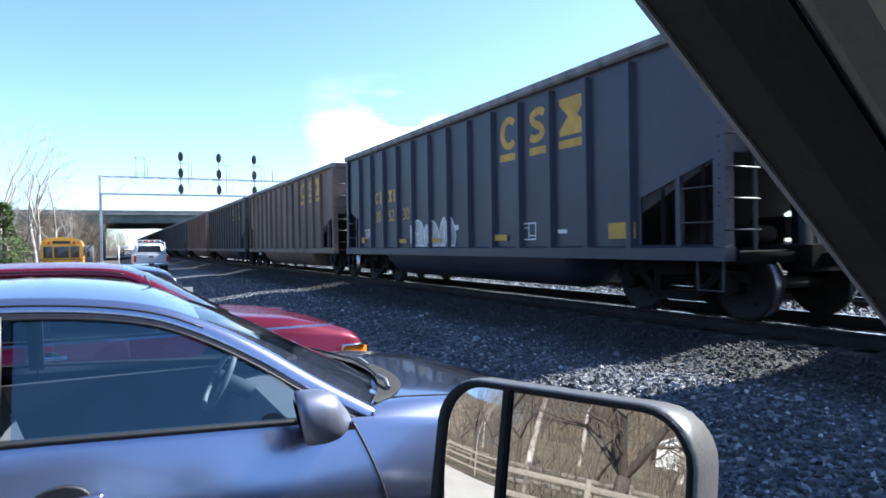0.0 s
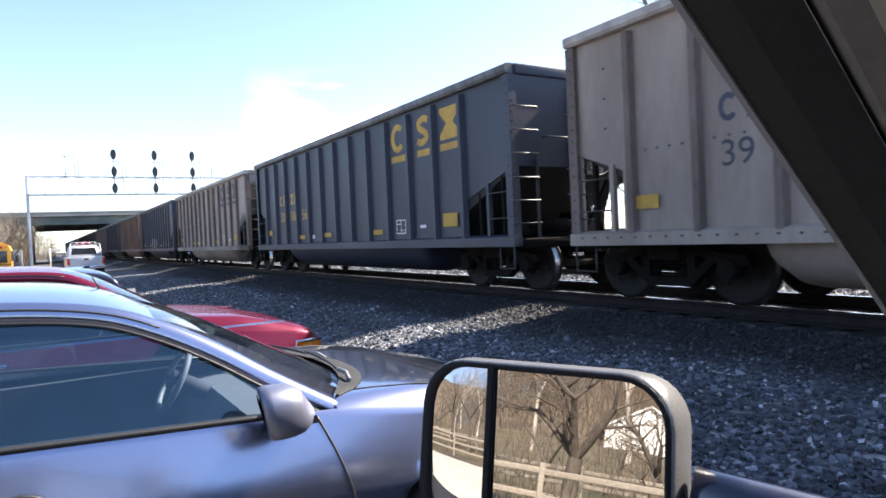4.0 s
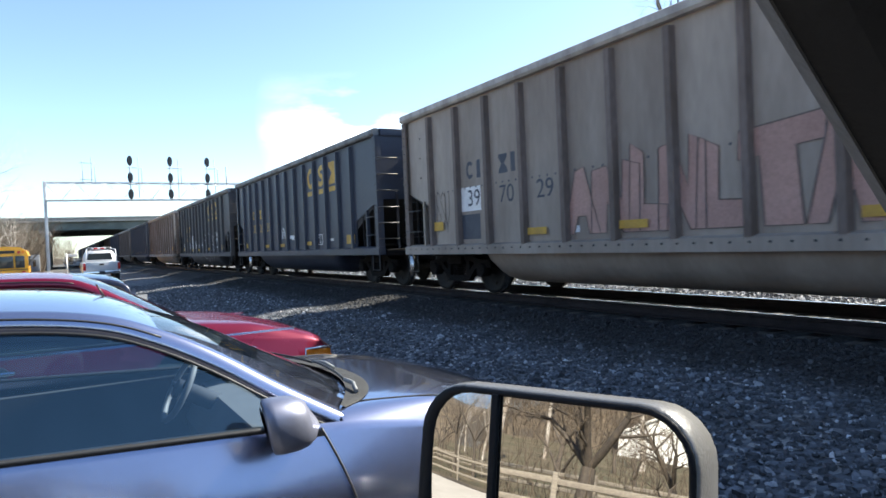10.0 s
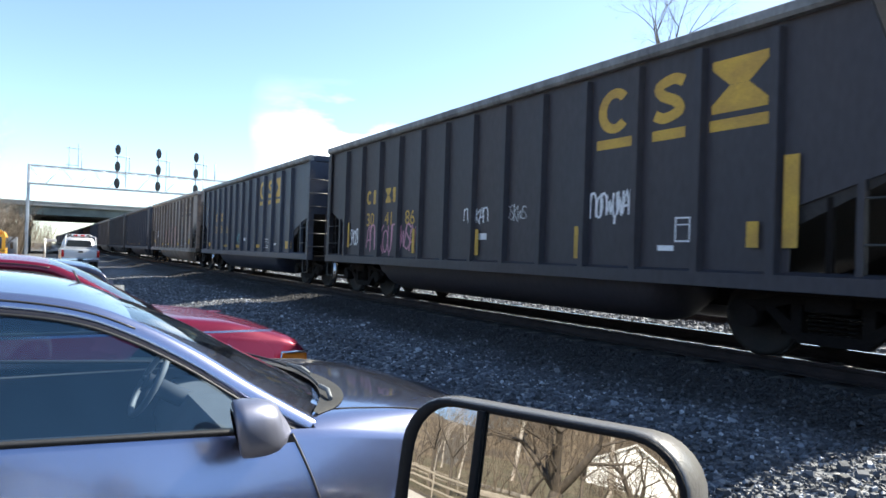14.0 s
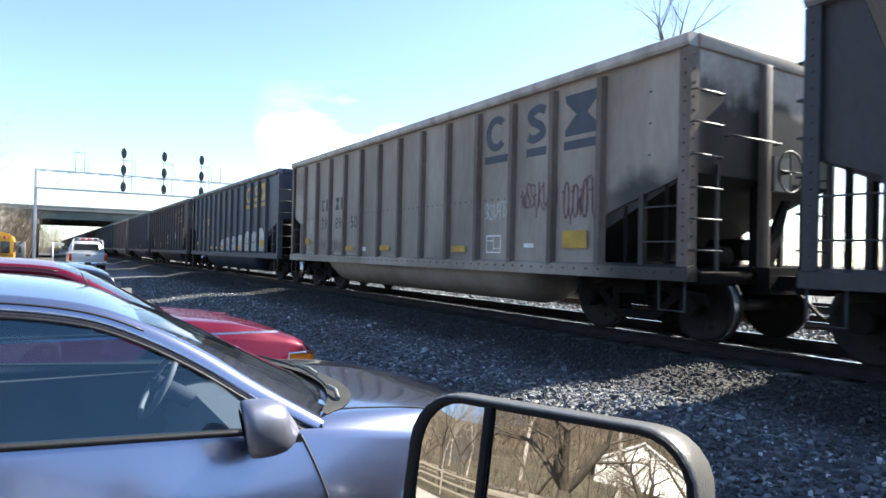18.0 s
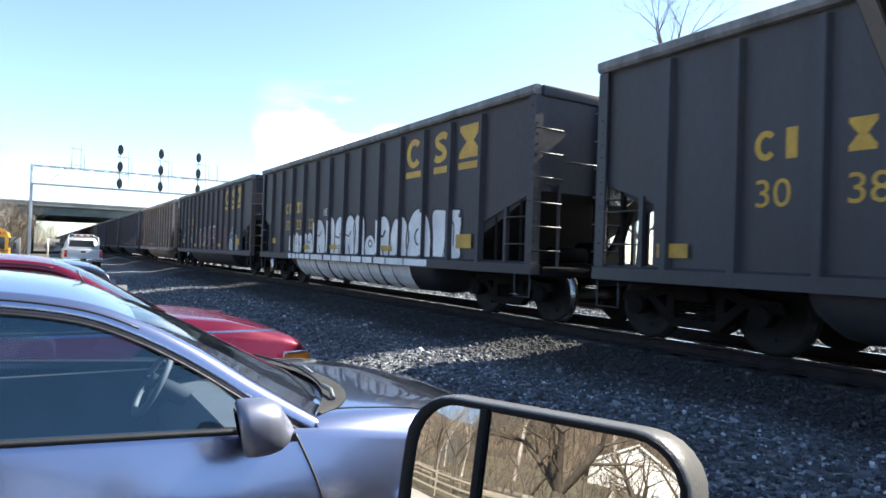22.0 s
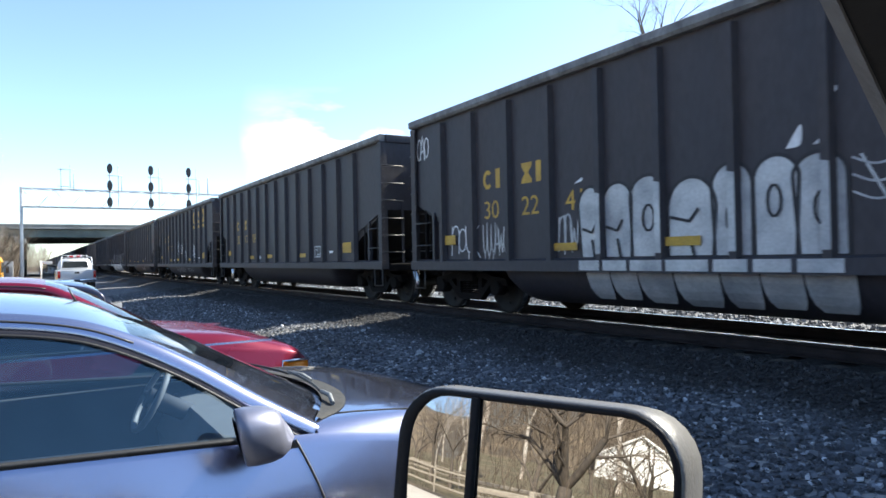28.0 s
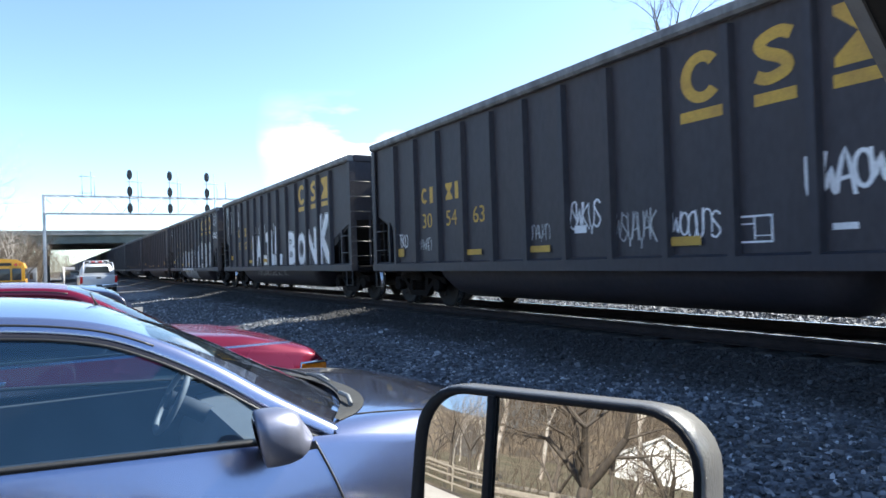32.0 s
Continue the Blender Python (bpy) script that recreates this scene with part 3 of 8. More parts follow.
def build_track(x, number, detail):
    base = RAIL_Z - 0.16
    tr = tagged(new("track_%d" % number), "railway track of steel rails on dark timber ties", "railway track", "", "structure")
    for side in (-0.7525, 0.7525):
        prof = [(x + side + a, base + b) for a, b in rail_profile()]
        rail = part("rail", Geo().prism(prof, -60, 700, "y"), RAIL_SIDE, tr)
        part("rail_head", Geo().box(x + side - 0.026, x + side + 0.026, -60, 700, base + 0.1605, base + 0.1635), RAIL_TOP, rail, "worn shiny running surface")
    tie_mesh = Geo().cbox(-1.3, 1.3, -0.11, 0.11, -0.15, 0.0, 0.012).mesh("tie", TIE)
    y = -6.0
    rng = random.Random(number)
    count = 0
    rest = Geo()
    while y < 150:
        if count < detail:
            t = part("tie", tie_mesh, TIE, tr)
            t.matrix_world = pose(x + rng.uniform(-0.03, 0.03), y, base - 0.004, 0, 0, rng.uniform(-1, 1))
            count += 1
        else:
            rest.box(x - 1.3, x + 1.3, y - 0.11, y + 0.11, base - 0.15, base - 0.004)
        y += 0.52
    tagged(part("ties", rest, TIE, tr), kind="stuff")
    return tr


for i, tx in enumerate(TRACKS):
    build_track(tx, i + 1, (90, 40, 0)[i])
stones("ballast_stones", 42000, 2.4, 6.6, 0.5, 34, 0.010, 0.025, 5, 1.9)
stones("far_ballast_stones", 9000, 9.3, 12.0, 1.5, 45, 0.022, 0.045, 6, 1.5)

# ---- train ----
SIDE, TOP, SILL = 1.5, 3.73, 0.90
RIB_COUNT = 13
# two lengths of car run in the train: half length, first rib from the front, rib spacing, scale and start of the lettering, length over couplers
LONG = (7.20, 1.08, 0.99, 1.035, 0.06, 15.80)
SHORT = (6.86, 1.12, 0.92, 1.0, 0.0, 15.18)
SHORT_CARS = (0, 5, 10, 11, 13, 14, 18)
BOGIE_IN = 1.2


def size(short):
    """Sets the measures by which the next car is built."""
    global HALF_L, VEST, VEST_F, RIBS, K_LEN, LETTER0, LETTER_OFF, IS_SHORT
    HALF_L, rib0, rib, K_LEN, LETTER_OFF, _ = SHORT if short else LONG
    IS_SHORT = short
    LETTER0 = HALF_L + LETTER_OFF      # lettering is laid out from here backwards
    VEST, VEST_F = HALF_L - 1.40, HALF_L - 0.90
    RIBS = [HALF_L - rib0 - rib * k for k in range(RIB_COUNT)]


size(False)


def along(metres):
    """The lettering coordinate of a place so many metres behind the front end."""
    return (metres + LETTER_OFF) / K_LEN


def side_polygon():
    """The outline of a side sheet: cut up at both ends over the open platforms."""
    return [(-HALF_L, 2.08), (-VEST, 1.62), (-VEST, SILL), (VEST_F, SILL), (VEST_F, 1.76), (HALF_L, 2.08), (HALF_L, TOP - 0.1), (-HALF_L, TOP - 0.1)]


def wheelset_mesh():
    g = Geo()
    for s in (-1, 1):
        prof = [(0.0, 0.0), (0.10, 0.0), (0.12, 0.05), (0.36, 0.03), (0.40, -0.005), (0.457, 0.0), (0.455, 0.10), (0.485, 0.115), (0.48, 0.14), (0.40, 0.14), (0.36, 0.10), (0.14, 0.09), (0.12, 0.17), (0.0, 0.17)]
        n = 28
        rings = []
        for k in range(n):
            a = 2 * math.pi * k / n
            rings.append([(s * (0.84 - d), r * math.cos(a), r * math.sin(a)) for r, d in prof])
        rings.append(rings[0])
        g.grid(rings)
        for k in range(3):
            a = 2.094 * k
            g.tube((s * 0.85, 0.27 * math.cos(a), 0.27 * math.sin(a)), (s * 0.83, 0.27 * math.cos(a), 0.27 * math.sin(a)), 0.03, n=6)
    g.tube((-1.02, 0, 0), (1.02, 0, 0), 0.085, n=12)
    me = g.mesh("wheelset", WHEEL_STEEL)
    me.materials.append(RAIL_TOP)
    for p in me.polygons:
        if all(0.45 < math.hypot(me.vertices[i].co.y, me.vertices[i].co.z) < 0.48 for i in p.vertices):
            p.material_index = 1
    return me


def bogie_mesh():
    """Cast side frames, bolster, bearing ends, springs and brake beams of one bogie."""
    g = Geo()
    for s in (-1, 1):
        xa, xb = s * 0.93, s * 1.07
        x0, x1 = min(xa, xb), max(xa, xb)
        top = [(-1.18, 0.50), (-1.12, 0.63), (-0.75, 0.66), (-0.45, 0.76), (0.45, 0.76), (0.75, 0.66), (1.12, 0.63), (1.18, 0.50), (0.95, 0.50), (0.72, 0.55), (0.42, 0.63), (-0.42, 0.63), (-0.72, 0.55), (-0.95, 0.50)]
        g.prism(top, x0, x1, "x")
        bot = [(-0.72, 0.55), (-0.34, 0.22), (0.34, 0.22), (0.72, 0.55), (0.60, 0.58), (0.28, 0.33), (-0.28, 0.33), (-0.60, 0.58)]
        g.prism(bot, x0, x1, "x")
        for yy in (-0.36, 0.36):
            g.box(x0, x1, yy - 0.06, yy + 0.06, 0.30, 0.66)
        for yy in (-0.89, 0.89):
            g.tube((s * 0.95, yy, 0.457), (s * 1.14, yy, 0.457), 0.13, n=12)
            g.box(x0 - 0.01, x1 + 0.01, yy - 0.17, yy + 0.17, 0.53, 0.62)
        for yy in (-0.2, -0.07, 0.07, 0.2):
            for k in range(5):
                g.tube((s * 1.0, yy, 0.33 + k * 0.045), (s * 1.0, yy, 0.35 + k * 0.045), 0.06, n=8)
    g.cbox(-1.15, 1.15, -0.24, 0.24, 0.56, 0.74, 0.02)
    for yy in (-0.45, 0.45):
        g.tube((-0.8, yy, 0.42), (0.8, yy, 0.42), 0.04, n=8)
        for s in (-1, 1):
            g.box(s * 0.76 - 0.06, s * 0.76 + 0.06, yy - 0.05, yy + 0.05, 0.30, 0.60)
    g.tube((0, 0, 0.6), (0, 0, 0.86), 0.18, n=14)
    return g.mesh("bogie", STEEL_DARK)


def tub_mesh(paint):
    """The rounded bottom that hangs between the bogies."""
    g = Geo()
    n = 12
    for s in (-1, 1):
        rings = []
        for y, k in ((3.0 - HALF_L, 0.02), (3.05 - HALF_L, 0.55), (3.3 - HALF_L, 0.93), (3.5 - HALF_L, 1.0), (HALF_L - 3.15, 1.0), (HALF_L - 2.95, 0.95), (HALF_L - 2.8, 0.75), (HALF_L - 2.75, 0.02)):
            rings.append([(s * (0.72 + 0.72 * math.cos(a)), y, SILL - 0.02 - 0.63 * k * math.sin(a)) for a in [math.pi * i / n for i in range(n + 1)]])
        g.grid(rings)
    return g.mesh("tub", paint)


MESH = {}


def shared(key, make):
    key = (IS_SHORT, key)
    if key not in MESH:
        MESH[key] = make()
    return MESH[key]


def car_shell(paint, dark):
    """One coal car with all its parts; black slope sheets whether dark or pale."""
    key = paint.name
    lower = SLOPE_BLACK
    post, sheet_end = (paint, paint) if dark else (RIB_BROWN, SOOTY_LIGHT)
    chord = CHORD if dark else PALE_CHORD
    end_post = paint if dark else RIB_BROWN
    car = new("coal_car")
    for s in (-1, 1):
        body = part("side_sheet", shared(("side", s, key), lambda: Geo().prism(side_polygon(), s * SIDE - 0.01, s * SIDE + 0.01, "x").mesh("side_sheet", paint)), paint, car)
        for y in RIBS:
            rib = part("rib", shared(("rib", s, key), lambda: Geo().prism([(-0.075, 0), (-0.045, s * 0.1), (0.045, s * 0.1), (0.075, 0)], SILL + 0.02, TOP - 0.22, "z").moved(Matrix(((0, 1, 0, s * SIDE), (1, 0, 0, 0), (0, 0, 1, 0), (0, 0, 0, 1)))).mesh("rib", RIB_BROWN if paint is PAINT_LIGHT else paint)), paint, body)
            rib.location.y = y
        part("side_sill", shared(("sill", s, key), lambda: Geo().prism([(s * 1.60, 0.78), (s * 1.60, 0.94), (s * 1.48, 0.98), (s * 1.42, 0.94), (s * 1.42, 0.78)], -HALF_L - 0.05, HALF_L + 0.05, "y").mesh("side_sill", paint)), paint, car)
        part("top_chord", shared(("chord", s, key), lambda: Geo().prism([(s * 1.47, TOP - 0.16), (s * 1.60, TOP - 0.16), (s * 1.63, TOP - 0.12), (s * 1.63, TOP - 0.03), (s * 1.58, TOP), (s * 1.47, TOP)], -HALF_L - 0.02, HALF_L + 0.02, "y").mesh("top_chord", chord)), chord, car, "dusty pale top chord")
    for e in (-1, 1):
        end = part("end_sheet", shared(("end", e, key), lambda: Geo().box(-SIDE + 0.012, SIDE - 0.012, e * HALF_L - 0.012, e * HALF_L + 0.012, 2.08, TOP - 0.02).mesh("end_sheet", sheet_end)), sheet_end, car)
        part("end_chord", shared(("echord", e, key), lambda: Geo().cbox(-1.44, 1.44, e * HALF_L - 0.05, e * HALF_L + 0.07, TOP - 0.17, TOP + 0.004, 0.02).mesh("end_chord", paint)), paint, end)
        for s in (-1, 1):
            part("corner_post", shared(("cpost", e, s, key), lambda: Geo().prism([(s * 1.58, e * (HALF_L + 0.03)), (s * 1.58, e * (HALF_L - 0.13)), (s * 1.545, e * (HALF_L - 0.13)), (s * 1.545, e * (HALF_L - 0.01)), (s * 1.42, e * (HALF_L - 0.01)), (s * 1.42, e * (HALF_L + 0.03))], 0.95, TOP - 0.17, "z").mesh("corner_post", post)), post, end)
            part("platform_post", shared(("ppost", e, s, key), lambda: Geo().box(s * 1.5 - 0.04, s * 1.5 + 0.04, e * (HALF_L - 0.72) - 0.035, e * (HALF_L - 0.72) + 0.035, 0.95, 1.86).mesh("platform_post", paint)), paint, end)
            for back in ((0.36, 1.02) if e < 0 else (0.36,)):
                part("platform_post", shared(("ppost", e, s, back), lambda: Geo().box(s * 1.46 - 0.03, s * 1.46 + 0.03, e * (HALF_L - back) - 0.03, e * (HALF_L - back) + 0.03, 0.93, 2.0 if back < 1 else 1.72).mesh("platform_post", STEEL_DARK)), STEEL_DARK, end)
        part("centre_post", shared(("mpost", e), lambda: Geo().box(-0.12, 0.12, e * (HALF_L - 0.10) - 0.06, e * (HALF_L - 0.10) + 0.06, 0.92, 2.07).prism([(0.25, 0.92), (0.6, 0.92), (1.0, 1.9), (0.86, 1.9)], e * (HALF_L - 0.3) - 0.03, e * (HALF_L - 0.3) + 0.03, "y").mesh("centre_post", STEEL_DARK)), STEEL_DARK, end)
        part("slope_sheet", shared(("slope", e, lower.name), lambda: Geo().prism([(e * (HALF_L - 0.013), 2.075), (e * (HALF_L - 0.013), 2.10), (e * (VEST - 1.3), 1.2), (e * (VEST - 1.3), 0.9), (e * (VEST - 1.1), 0.9)], -1.485, 1.485, "x").mesh("slope_sheet", lower)), lower, car, "black sloping end sheet" if dark else "black sloping end sheet of a pale car")
        part("platform", shared(("plat", e, lower.name), lambda: Geo().cbox(-1.4, 1.4, *sorted((e * (VEST - 0.6), e * (HALF_L + 0.08))), 0.74, 0.90, 0.02).box(-0.3, 0.3, *sorted((e * (HALF_L - 2.8), e * (HALF_L + 0.25))), 0.62, 0.96).mesh("platform", STEEL_DARK)), STEEL_DARK, car)
        part("coupler", shared(("coup", e), lambda: Geo().cbox(-0.10, 0.10, *sorted((e * (HALF_L + 0.2), e * (HALF_L + 0.62))), 0.68, 0.86, 0.02).cbox(-0.19, 0.17, *sorted((e * (HALF_L + 0.5), e * (HALF_L + 0.72))), 0.64, 0.92, 0.04).mesh("coupler", STEEL_DARK)), STEEL_DARK, car)
        part("air_hose", shared(("hose", e), lambda: Geo().path([(0.35, e * (HALF_L + 0.2), 0.66), (0.40, e * (HALF_L + 0.35), 0.5), (0.38, e * (HALF_L + 0.5), 0.36), (0.3, e * (HALF_L + 0.62), 0.32)], 0.025, 6).mesh("air_hose", RUBBER)), RUBBER, car)
        for z in (1.15, 1.52, 1.89, 2.28, 2.66, 3.04):
            r = part("ladder_rung", shared(("rung", e), lambda: Geo().path([(-1.56, e * (HALF_L + 0.03), 0), (-1.56, e * (HALF_L + 0.10), 0), (-1.06, e * (HALF_L + 0.10), 0), (-1.06, e * (HALF_L + 0.03), 0)], 0.013, 5).mesh("ladder_rung", RUNG)), RUNG, end, "thin bare steel rung")
            r.location.z = z
        part("end_post", shared(("epost", e, key), lambda: Geo().cbox(-0.22, -0.06, *sorted((e * (HALF_L + 0.013), e * (HALF_L + 0.10))), 0.95, TOP - 0.175, 0.012).mesh("end_post", end_post)), end_post, end, "upright stiffener of the end sheet")
        part("handrail", shared(("hand", e), lambda: Geo().path([(-0.9, e * (HALF_L + 0.02), 2.56), (-0.9, e * (HALF_L + 0.13), 2.56), (0.1, e * (HALF_L + 0.13), 2.56), (0.1, e * (HALF_L + 0.02), 2.56)], 0.014, 5).mesh("handrail", RUNG)), RUNG, end, "thin bare steel handrail")
        part("ladder_stile", shared(("stile", e), lambda: Geo().box(-1.08, -1.03, *sorted((e * (HALF_L + 0.02), e * (HALF_L + 0.05))), 0.9, 2.2).mesh("ladder_stile", paint)), paint, end)
        part("stirrup", shared(("stir", e), lambda: Geo().path([(-1.55, e * (HALF_L - 0.02), 0.8), (-1.55, e * (HALF_L - 0.02), 0.42), (-1.55, e * (HALF_L - 0.4), 0.42), (-1.55, e * (HALF_L - 0.4), 0.8)], 0.016, 5).mesh("stirrup", RUNG)), RUNG, car)
        for z in (1.25, 1.68):
            r = part("grab_iron", shared(("grab", e), lambda: Geo().path([(-1.5, e * (HALF_L - 0.08), 0), (-1.57, e * (HALF_L - 0.1), 0), (-1.57, e * (HALF_L - 0.66), 0), (-1.5, e * (HALF_L - 0.68), 0)], 0.012, 5).mesh("grab_iron", RUNG)), RUNG, end)
            r.location.z = z
        bg = part("bogie", shared("bogie", bogie_mesh), STEEL_DARK, car, "cast steel bogie frame dark with grime")
        bg.location.y = e * (HALF_L - BOGIE_IN)
        for y in (-0.89, 0.89):
            w = part("wheelset", shared("wheelset", wheelset_mesh), WHEEL_STEEL, bg, "steel wheels with worn shiny treads on an axle")
            w.location = (0, y, 0.457)
    bolts = part("bolt_row", shared(("bolts", dark), lambda: bolt_mesh(dark)), RUNG, car, "rows of bolt heads along posts and sill")
    tagged(bolts, kind="stuff")
    # brake gear on the rear platform
    part("brake_wheel", shared("brakewheel", lambda: brake_wheel()), RUNG, car, "round brake wheel")
    part("brake_cylinder", shared("brakecyl", lambda: Geo().tube((0.75, -HALF_L + 0.75, 1.2), (0.75, -HALF_L + 1.35, 1.2), 0.16, n=14).tube((-0.5, -HALF_L + 0.8, 1.1), (0.3, -HALF_L + 0.8, 1.1), 0.14, n=14).path([(-0.5, -HALF_L + 0.8, 1.0), (-1.2, -HALF_L + 0.5, 1.0), (-1.3, -HALF_L + 0.2, 0.95)], 0.02, 6).mesh("brake_cylinder", STEEL_DARK)), STEEL_DARK, car)
    part("tub", shared(("tub", key), lambda: tub_mesh(paint)), paint, car, "rounded hanging bottom between the bogies")
    part("centre_sill", shared("csill", lambda: Geo().box(-0.33, 0.33, 2.0 - HALF_L, HALF_L - 2.0, 0.5, 0.85).mesh("centre_sill", STEEL_DARK)), STEEL_DARK, car)
    part("coal_load", shared("coal", coal_mesh), COAL, car, "level load of black coal below the rim")
    return car


def bolt_mesh(dark):
    """Bolt heads down the corner posts and along the sill, and a few on a pale car's end panels."""
    g = Geo()

    def head(x, y, z, nx, ny):
        r, t = 0.017, 0.014
        ring = [(math.cos(math.pi * i / 3) * r, math.sin(math.pi * i / 3) * r) for i in range(6)]
        if nx:
            low, high = [(x, y + a, z + b) for a, b in ring], [(x + nx * t, y + 0.7 * a, z + 0.7 * b) for a, b in ring]
        else:
            low, high = [(x + a, y, z + b) for a, b in ring], [(x + 0.7 * a, y + ny * t, z + 0.7 * b) for a, b in ring]
        g.add(low + high, [(0, 1, 7, 6), (1, 2, 8, 7), (2, 3, 9, 8), (3, 4, 10, 9), (4, 5, 11, 10), (5, 0, 6, 11), (6, 7, 8, 9, 10, 11)])

    for e in (-1, 1):
        for k in range(15):
            z = 1.1 + 0.165 * k
            head(-1.58, e * (HALF_L - 0.05), z, -1, 0)
            head(-1.52, e * (HALF_L + 0.03), z + 0.05, 0, e)
        if not dark:
            for z in (2.35, 2.75, 3.15):
                head(-SIDE - 0.01, e * (HALF_L - 0.62), z, -1, 0)
    for k in range(0 if dark else 60):
        y = -HALF_L + 0.2 + (2 * HALF_L - 0.4) * k / 59
        head(-1.60, y, 0.885, -1, 0)
    return g.mesh("bolt_row", RUNG)


def brake_wheel():
    g = Geo()
    c = Vector((0.2, -HALF_L - 0.2, 2.2))
    n = 16
    pts = [c + Vector((0.27 * math.cos(2 * math.pi * k / n), 0, 0.27 * math.sin(2 * math.pi * k / n))) for k in range(n + 1)]
    g.path(pts, 0.014, 5)
    for k in range(0, n, 4):
        g.tube(c, pts[k], 0.012, n=5)
    g.tube(c, c + Vector((0, 0.15, 0)), 0.03, n=8)
    g.box(0.0, 0.4, -HALF_L - 0.1, -HALF_L - 0.015, 1.95, 2.4)
    return g.mesh("brake_wheel", RUNG)


def coal_mesh():
    rows = []
    for i in range(31):
        y = -HALF_L + 0.03 + (2 * HALF_L - 0.06) * i / 30
        rows.append([(x, y, TOP - 0.5 + 0.3 * (1 - (x / 1.48) ** 2) * (1 - (y / HALF_L) ** 4) + 0.06 * noise.noise((x * 2, y * 2, 3))) for x in (-1.48, -1.1, -0.7, -0.3, 0, 0.3, 0.7, 1.1, 1.48)])
    return Geo().grid(rows).mesh("coal_load", COAL)


# lettering and graffiti lie on the side that faces the lot (local x = -SIDE)
LX = -SIDE - 0.014


def flat(geo, pts, lift=0.0):
    """A flat painted patch from points (along from the front end, height over rail)."""
    geo.add([(LX - lift, LETTER0 - K_LEN * a, z) for a, z in pts], [tuple(range(len(pts)))])


def bar(geo, a0, a1, z0, z1, lift=0.0):
    flat(geo, [(a0, z0), (a1, z0), (a1, z1), (a0, z1)], lift)


def stroke(geo, pts, w, lift=0.0, rise=0.00015):
    """A painted line of constant width through points, as one ribbon."""
    n = len(pts)
    shut = n > 2 and pts[0] == pts[-1]
    left, right = [], []
    for i, (a, z) in enumerate(pts):
        p, q = pts[i - 1] if i else (pts[-2] if shut else pts[0]), pts[i + 1] if i < n - 1 else (pts[1] if shut else pts[-1])
        d = math.hypot(q[0] - p[0], q[1] - p[1]) or 1e-6
        nx, nz = -(q[1] - p[1]) / d * w / 2, (q[0] - p[0]) / d * w / 2
        x = LX - lift - rise * i
        left.append((x, LETTER0 - K_LEN * a - nx, z + nz))
        right.append((x, LETTER0 - K_LEN * a + nx, z - nz))
    geo.grid([left, right], False)


def form(kind, a0, a1, z0, z1, material, parent, name="mark_form", label=""):
    """One plain painted form in a box: an open ring, a folded band, an hourglass or a plain bar."""
    g = Geo()
    wide, tall, mid = a1 - a0, z1 - z0, (a0 + a1) / 2
    if kind == "ring":
        n = 18
        arc = [radians(42 + 276 * k / n) for k in range(n + 1)]
        g.grid([[(LX, LETTER0 - K_LEN * (mid + rx * wide * math.cos(a)), z0 + tall / 2 + rz * tall * math.sin(a)) for a in arc] for rx, rz in ((0.5, 0.5), (0.25, 0.29))], False)
    elif kind == "band":
        w = wide * 0.46
        line = smooth_curve([(mid + w, z0 + tall * 0.80, 0), (mid + w * 0.3, z0 + tall * 0.89, 0), (mid - w * 0.75, z0 + tall * 0.78, 0), (mid - w * 0.5, z0 + tall * 0.59, 0), (mid + w * 0.5, z0 + tall * 0.42, 0), (mid + w * 0.75, z0 + tall * 0.22, 0), (mid - w * 0.3, z0 + tall * 0.11, 0), (mid - w, z0 + tall * 0.20, 0)], 4)
        stroke(g, [(p.x, p.y) for p in line], tall * 0.22)
    elif kind == "glass":
        for s in (1, -1):
            zm = z0 + tall / 2
            flat(g, [(a0, zm + s * tall / 2), (a1, zm + s * tall / 2), (a1, zm + s * tall * 0.34), (mid + 0.17 * wide, zm + s * 0.001), (mid - 0.17 * wide, zm + s * 0.001), (a0, zm + s * tall * 0.34)])
    else:
        bar(g, mid - 0.24 * wide, mid + 0.24 * wide, z0, z1)
    part(name, g, material, parent, label, fix=False)


def emblem(material, parent, set_back=False):
    """The owner's mark: an open ring, a folded band and an hourglass, each over a bar."""
    z0, h = (2.73, 0.60) if IS_SHORT else (2.80, 0.60)
    spans = ((8.74, 9.32), (9.70, 10.13), (10.53, 11.21)) if IS_SHORT else ((10.18, 10.79), (11.32, 11.76), (12.20, 12.88))
    if set_back:
        spans = ((9.60, 10.18), (10.55, 11.00), (11.37, 12.05))
    for kind, label, (m0, m1) in zip(("ring", "band", "glass"), ("painted open ring", "painted folded band", "painted hourglass"), spans):
        form(kind, along(m0), along(m1), z0, z0 + h, material, parent, label=label)
        g = Geo()
        bar(g, along(m0 - 0.02), along(m1 + 0.02), z0 - 0.20, z0 - 0.07)
        part("mark_bar", g, material, parent, fix=False)


def digits(text, a, z, size, material, parent, name="car_number"):
    """Painted figures in the built-in font, standing along the side from a."""
    cu = bpy.data.curves.new("figures", "FONT")
    cu.body, cu.size = text, size
    tmp = bpy.data.objects.new("figures", cu)
    me = bpy.data.meshes.new_from_object(tmp)
    bpy.data.objects.remove(tmp)
    me.materials.clear()
    me.materials.append(material)
    ob = new(name, me)
    ob.parent = parent
    ob.matrix_local = Matrix(((0, 0, -1, LX), (-K_LEN, 0, 0, LETTER0 - K_LEN * a), (0, 1, 0, z), (0, 0, 0, 1)))
    return ob


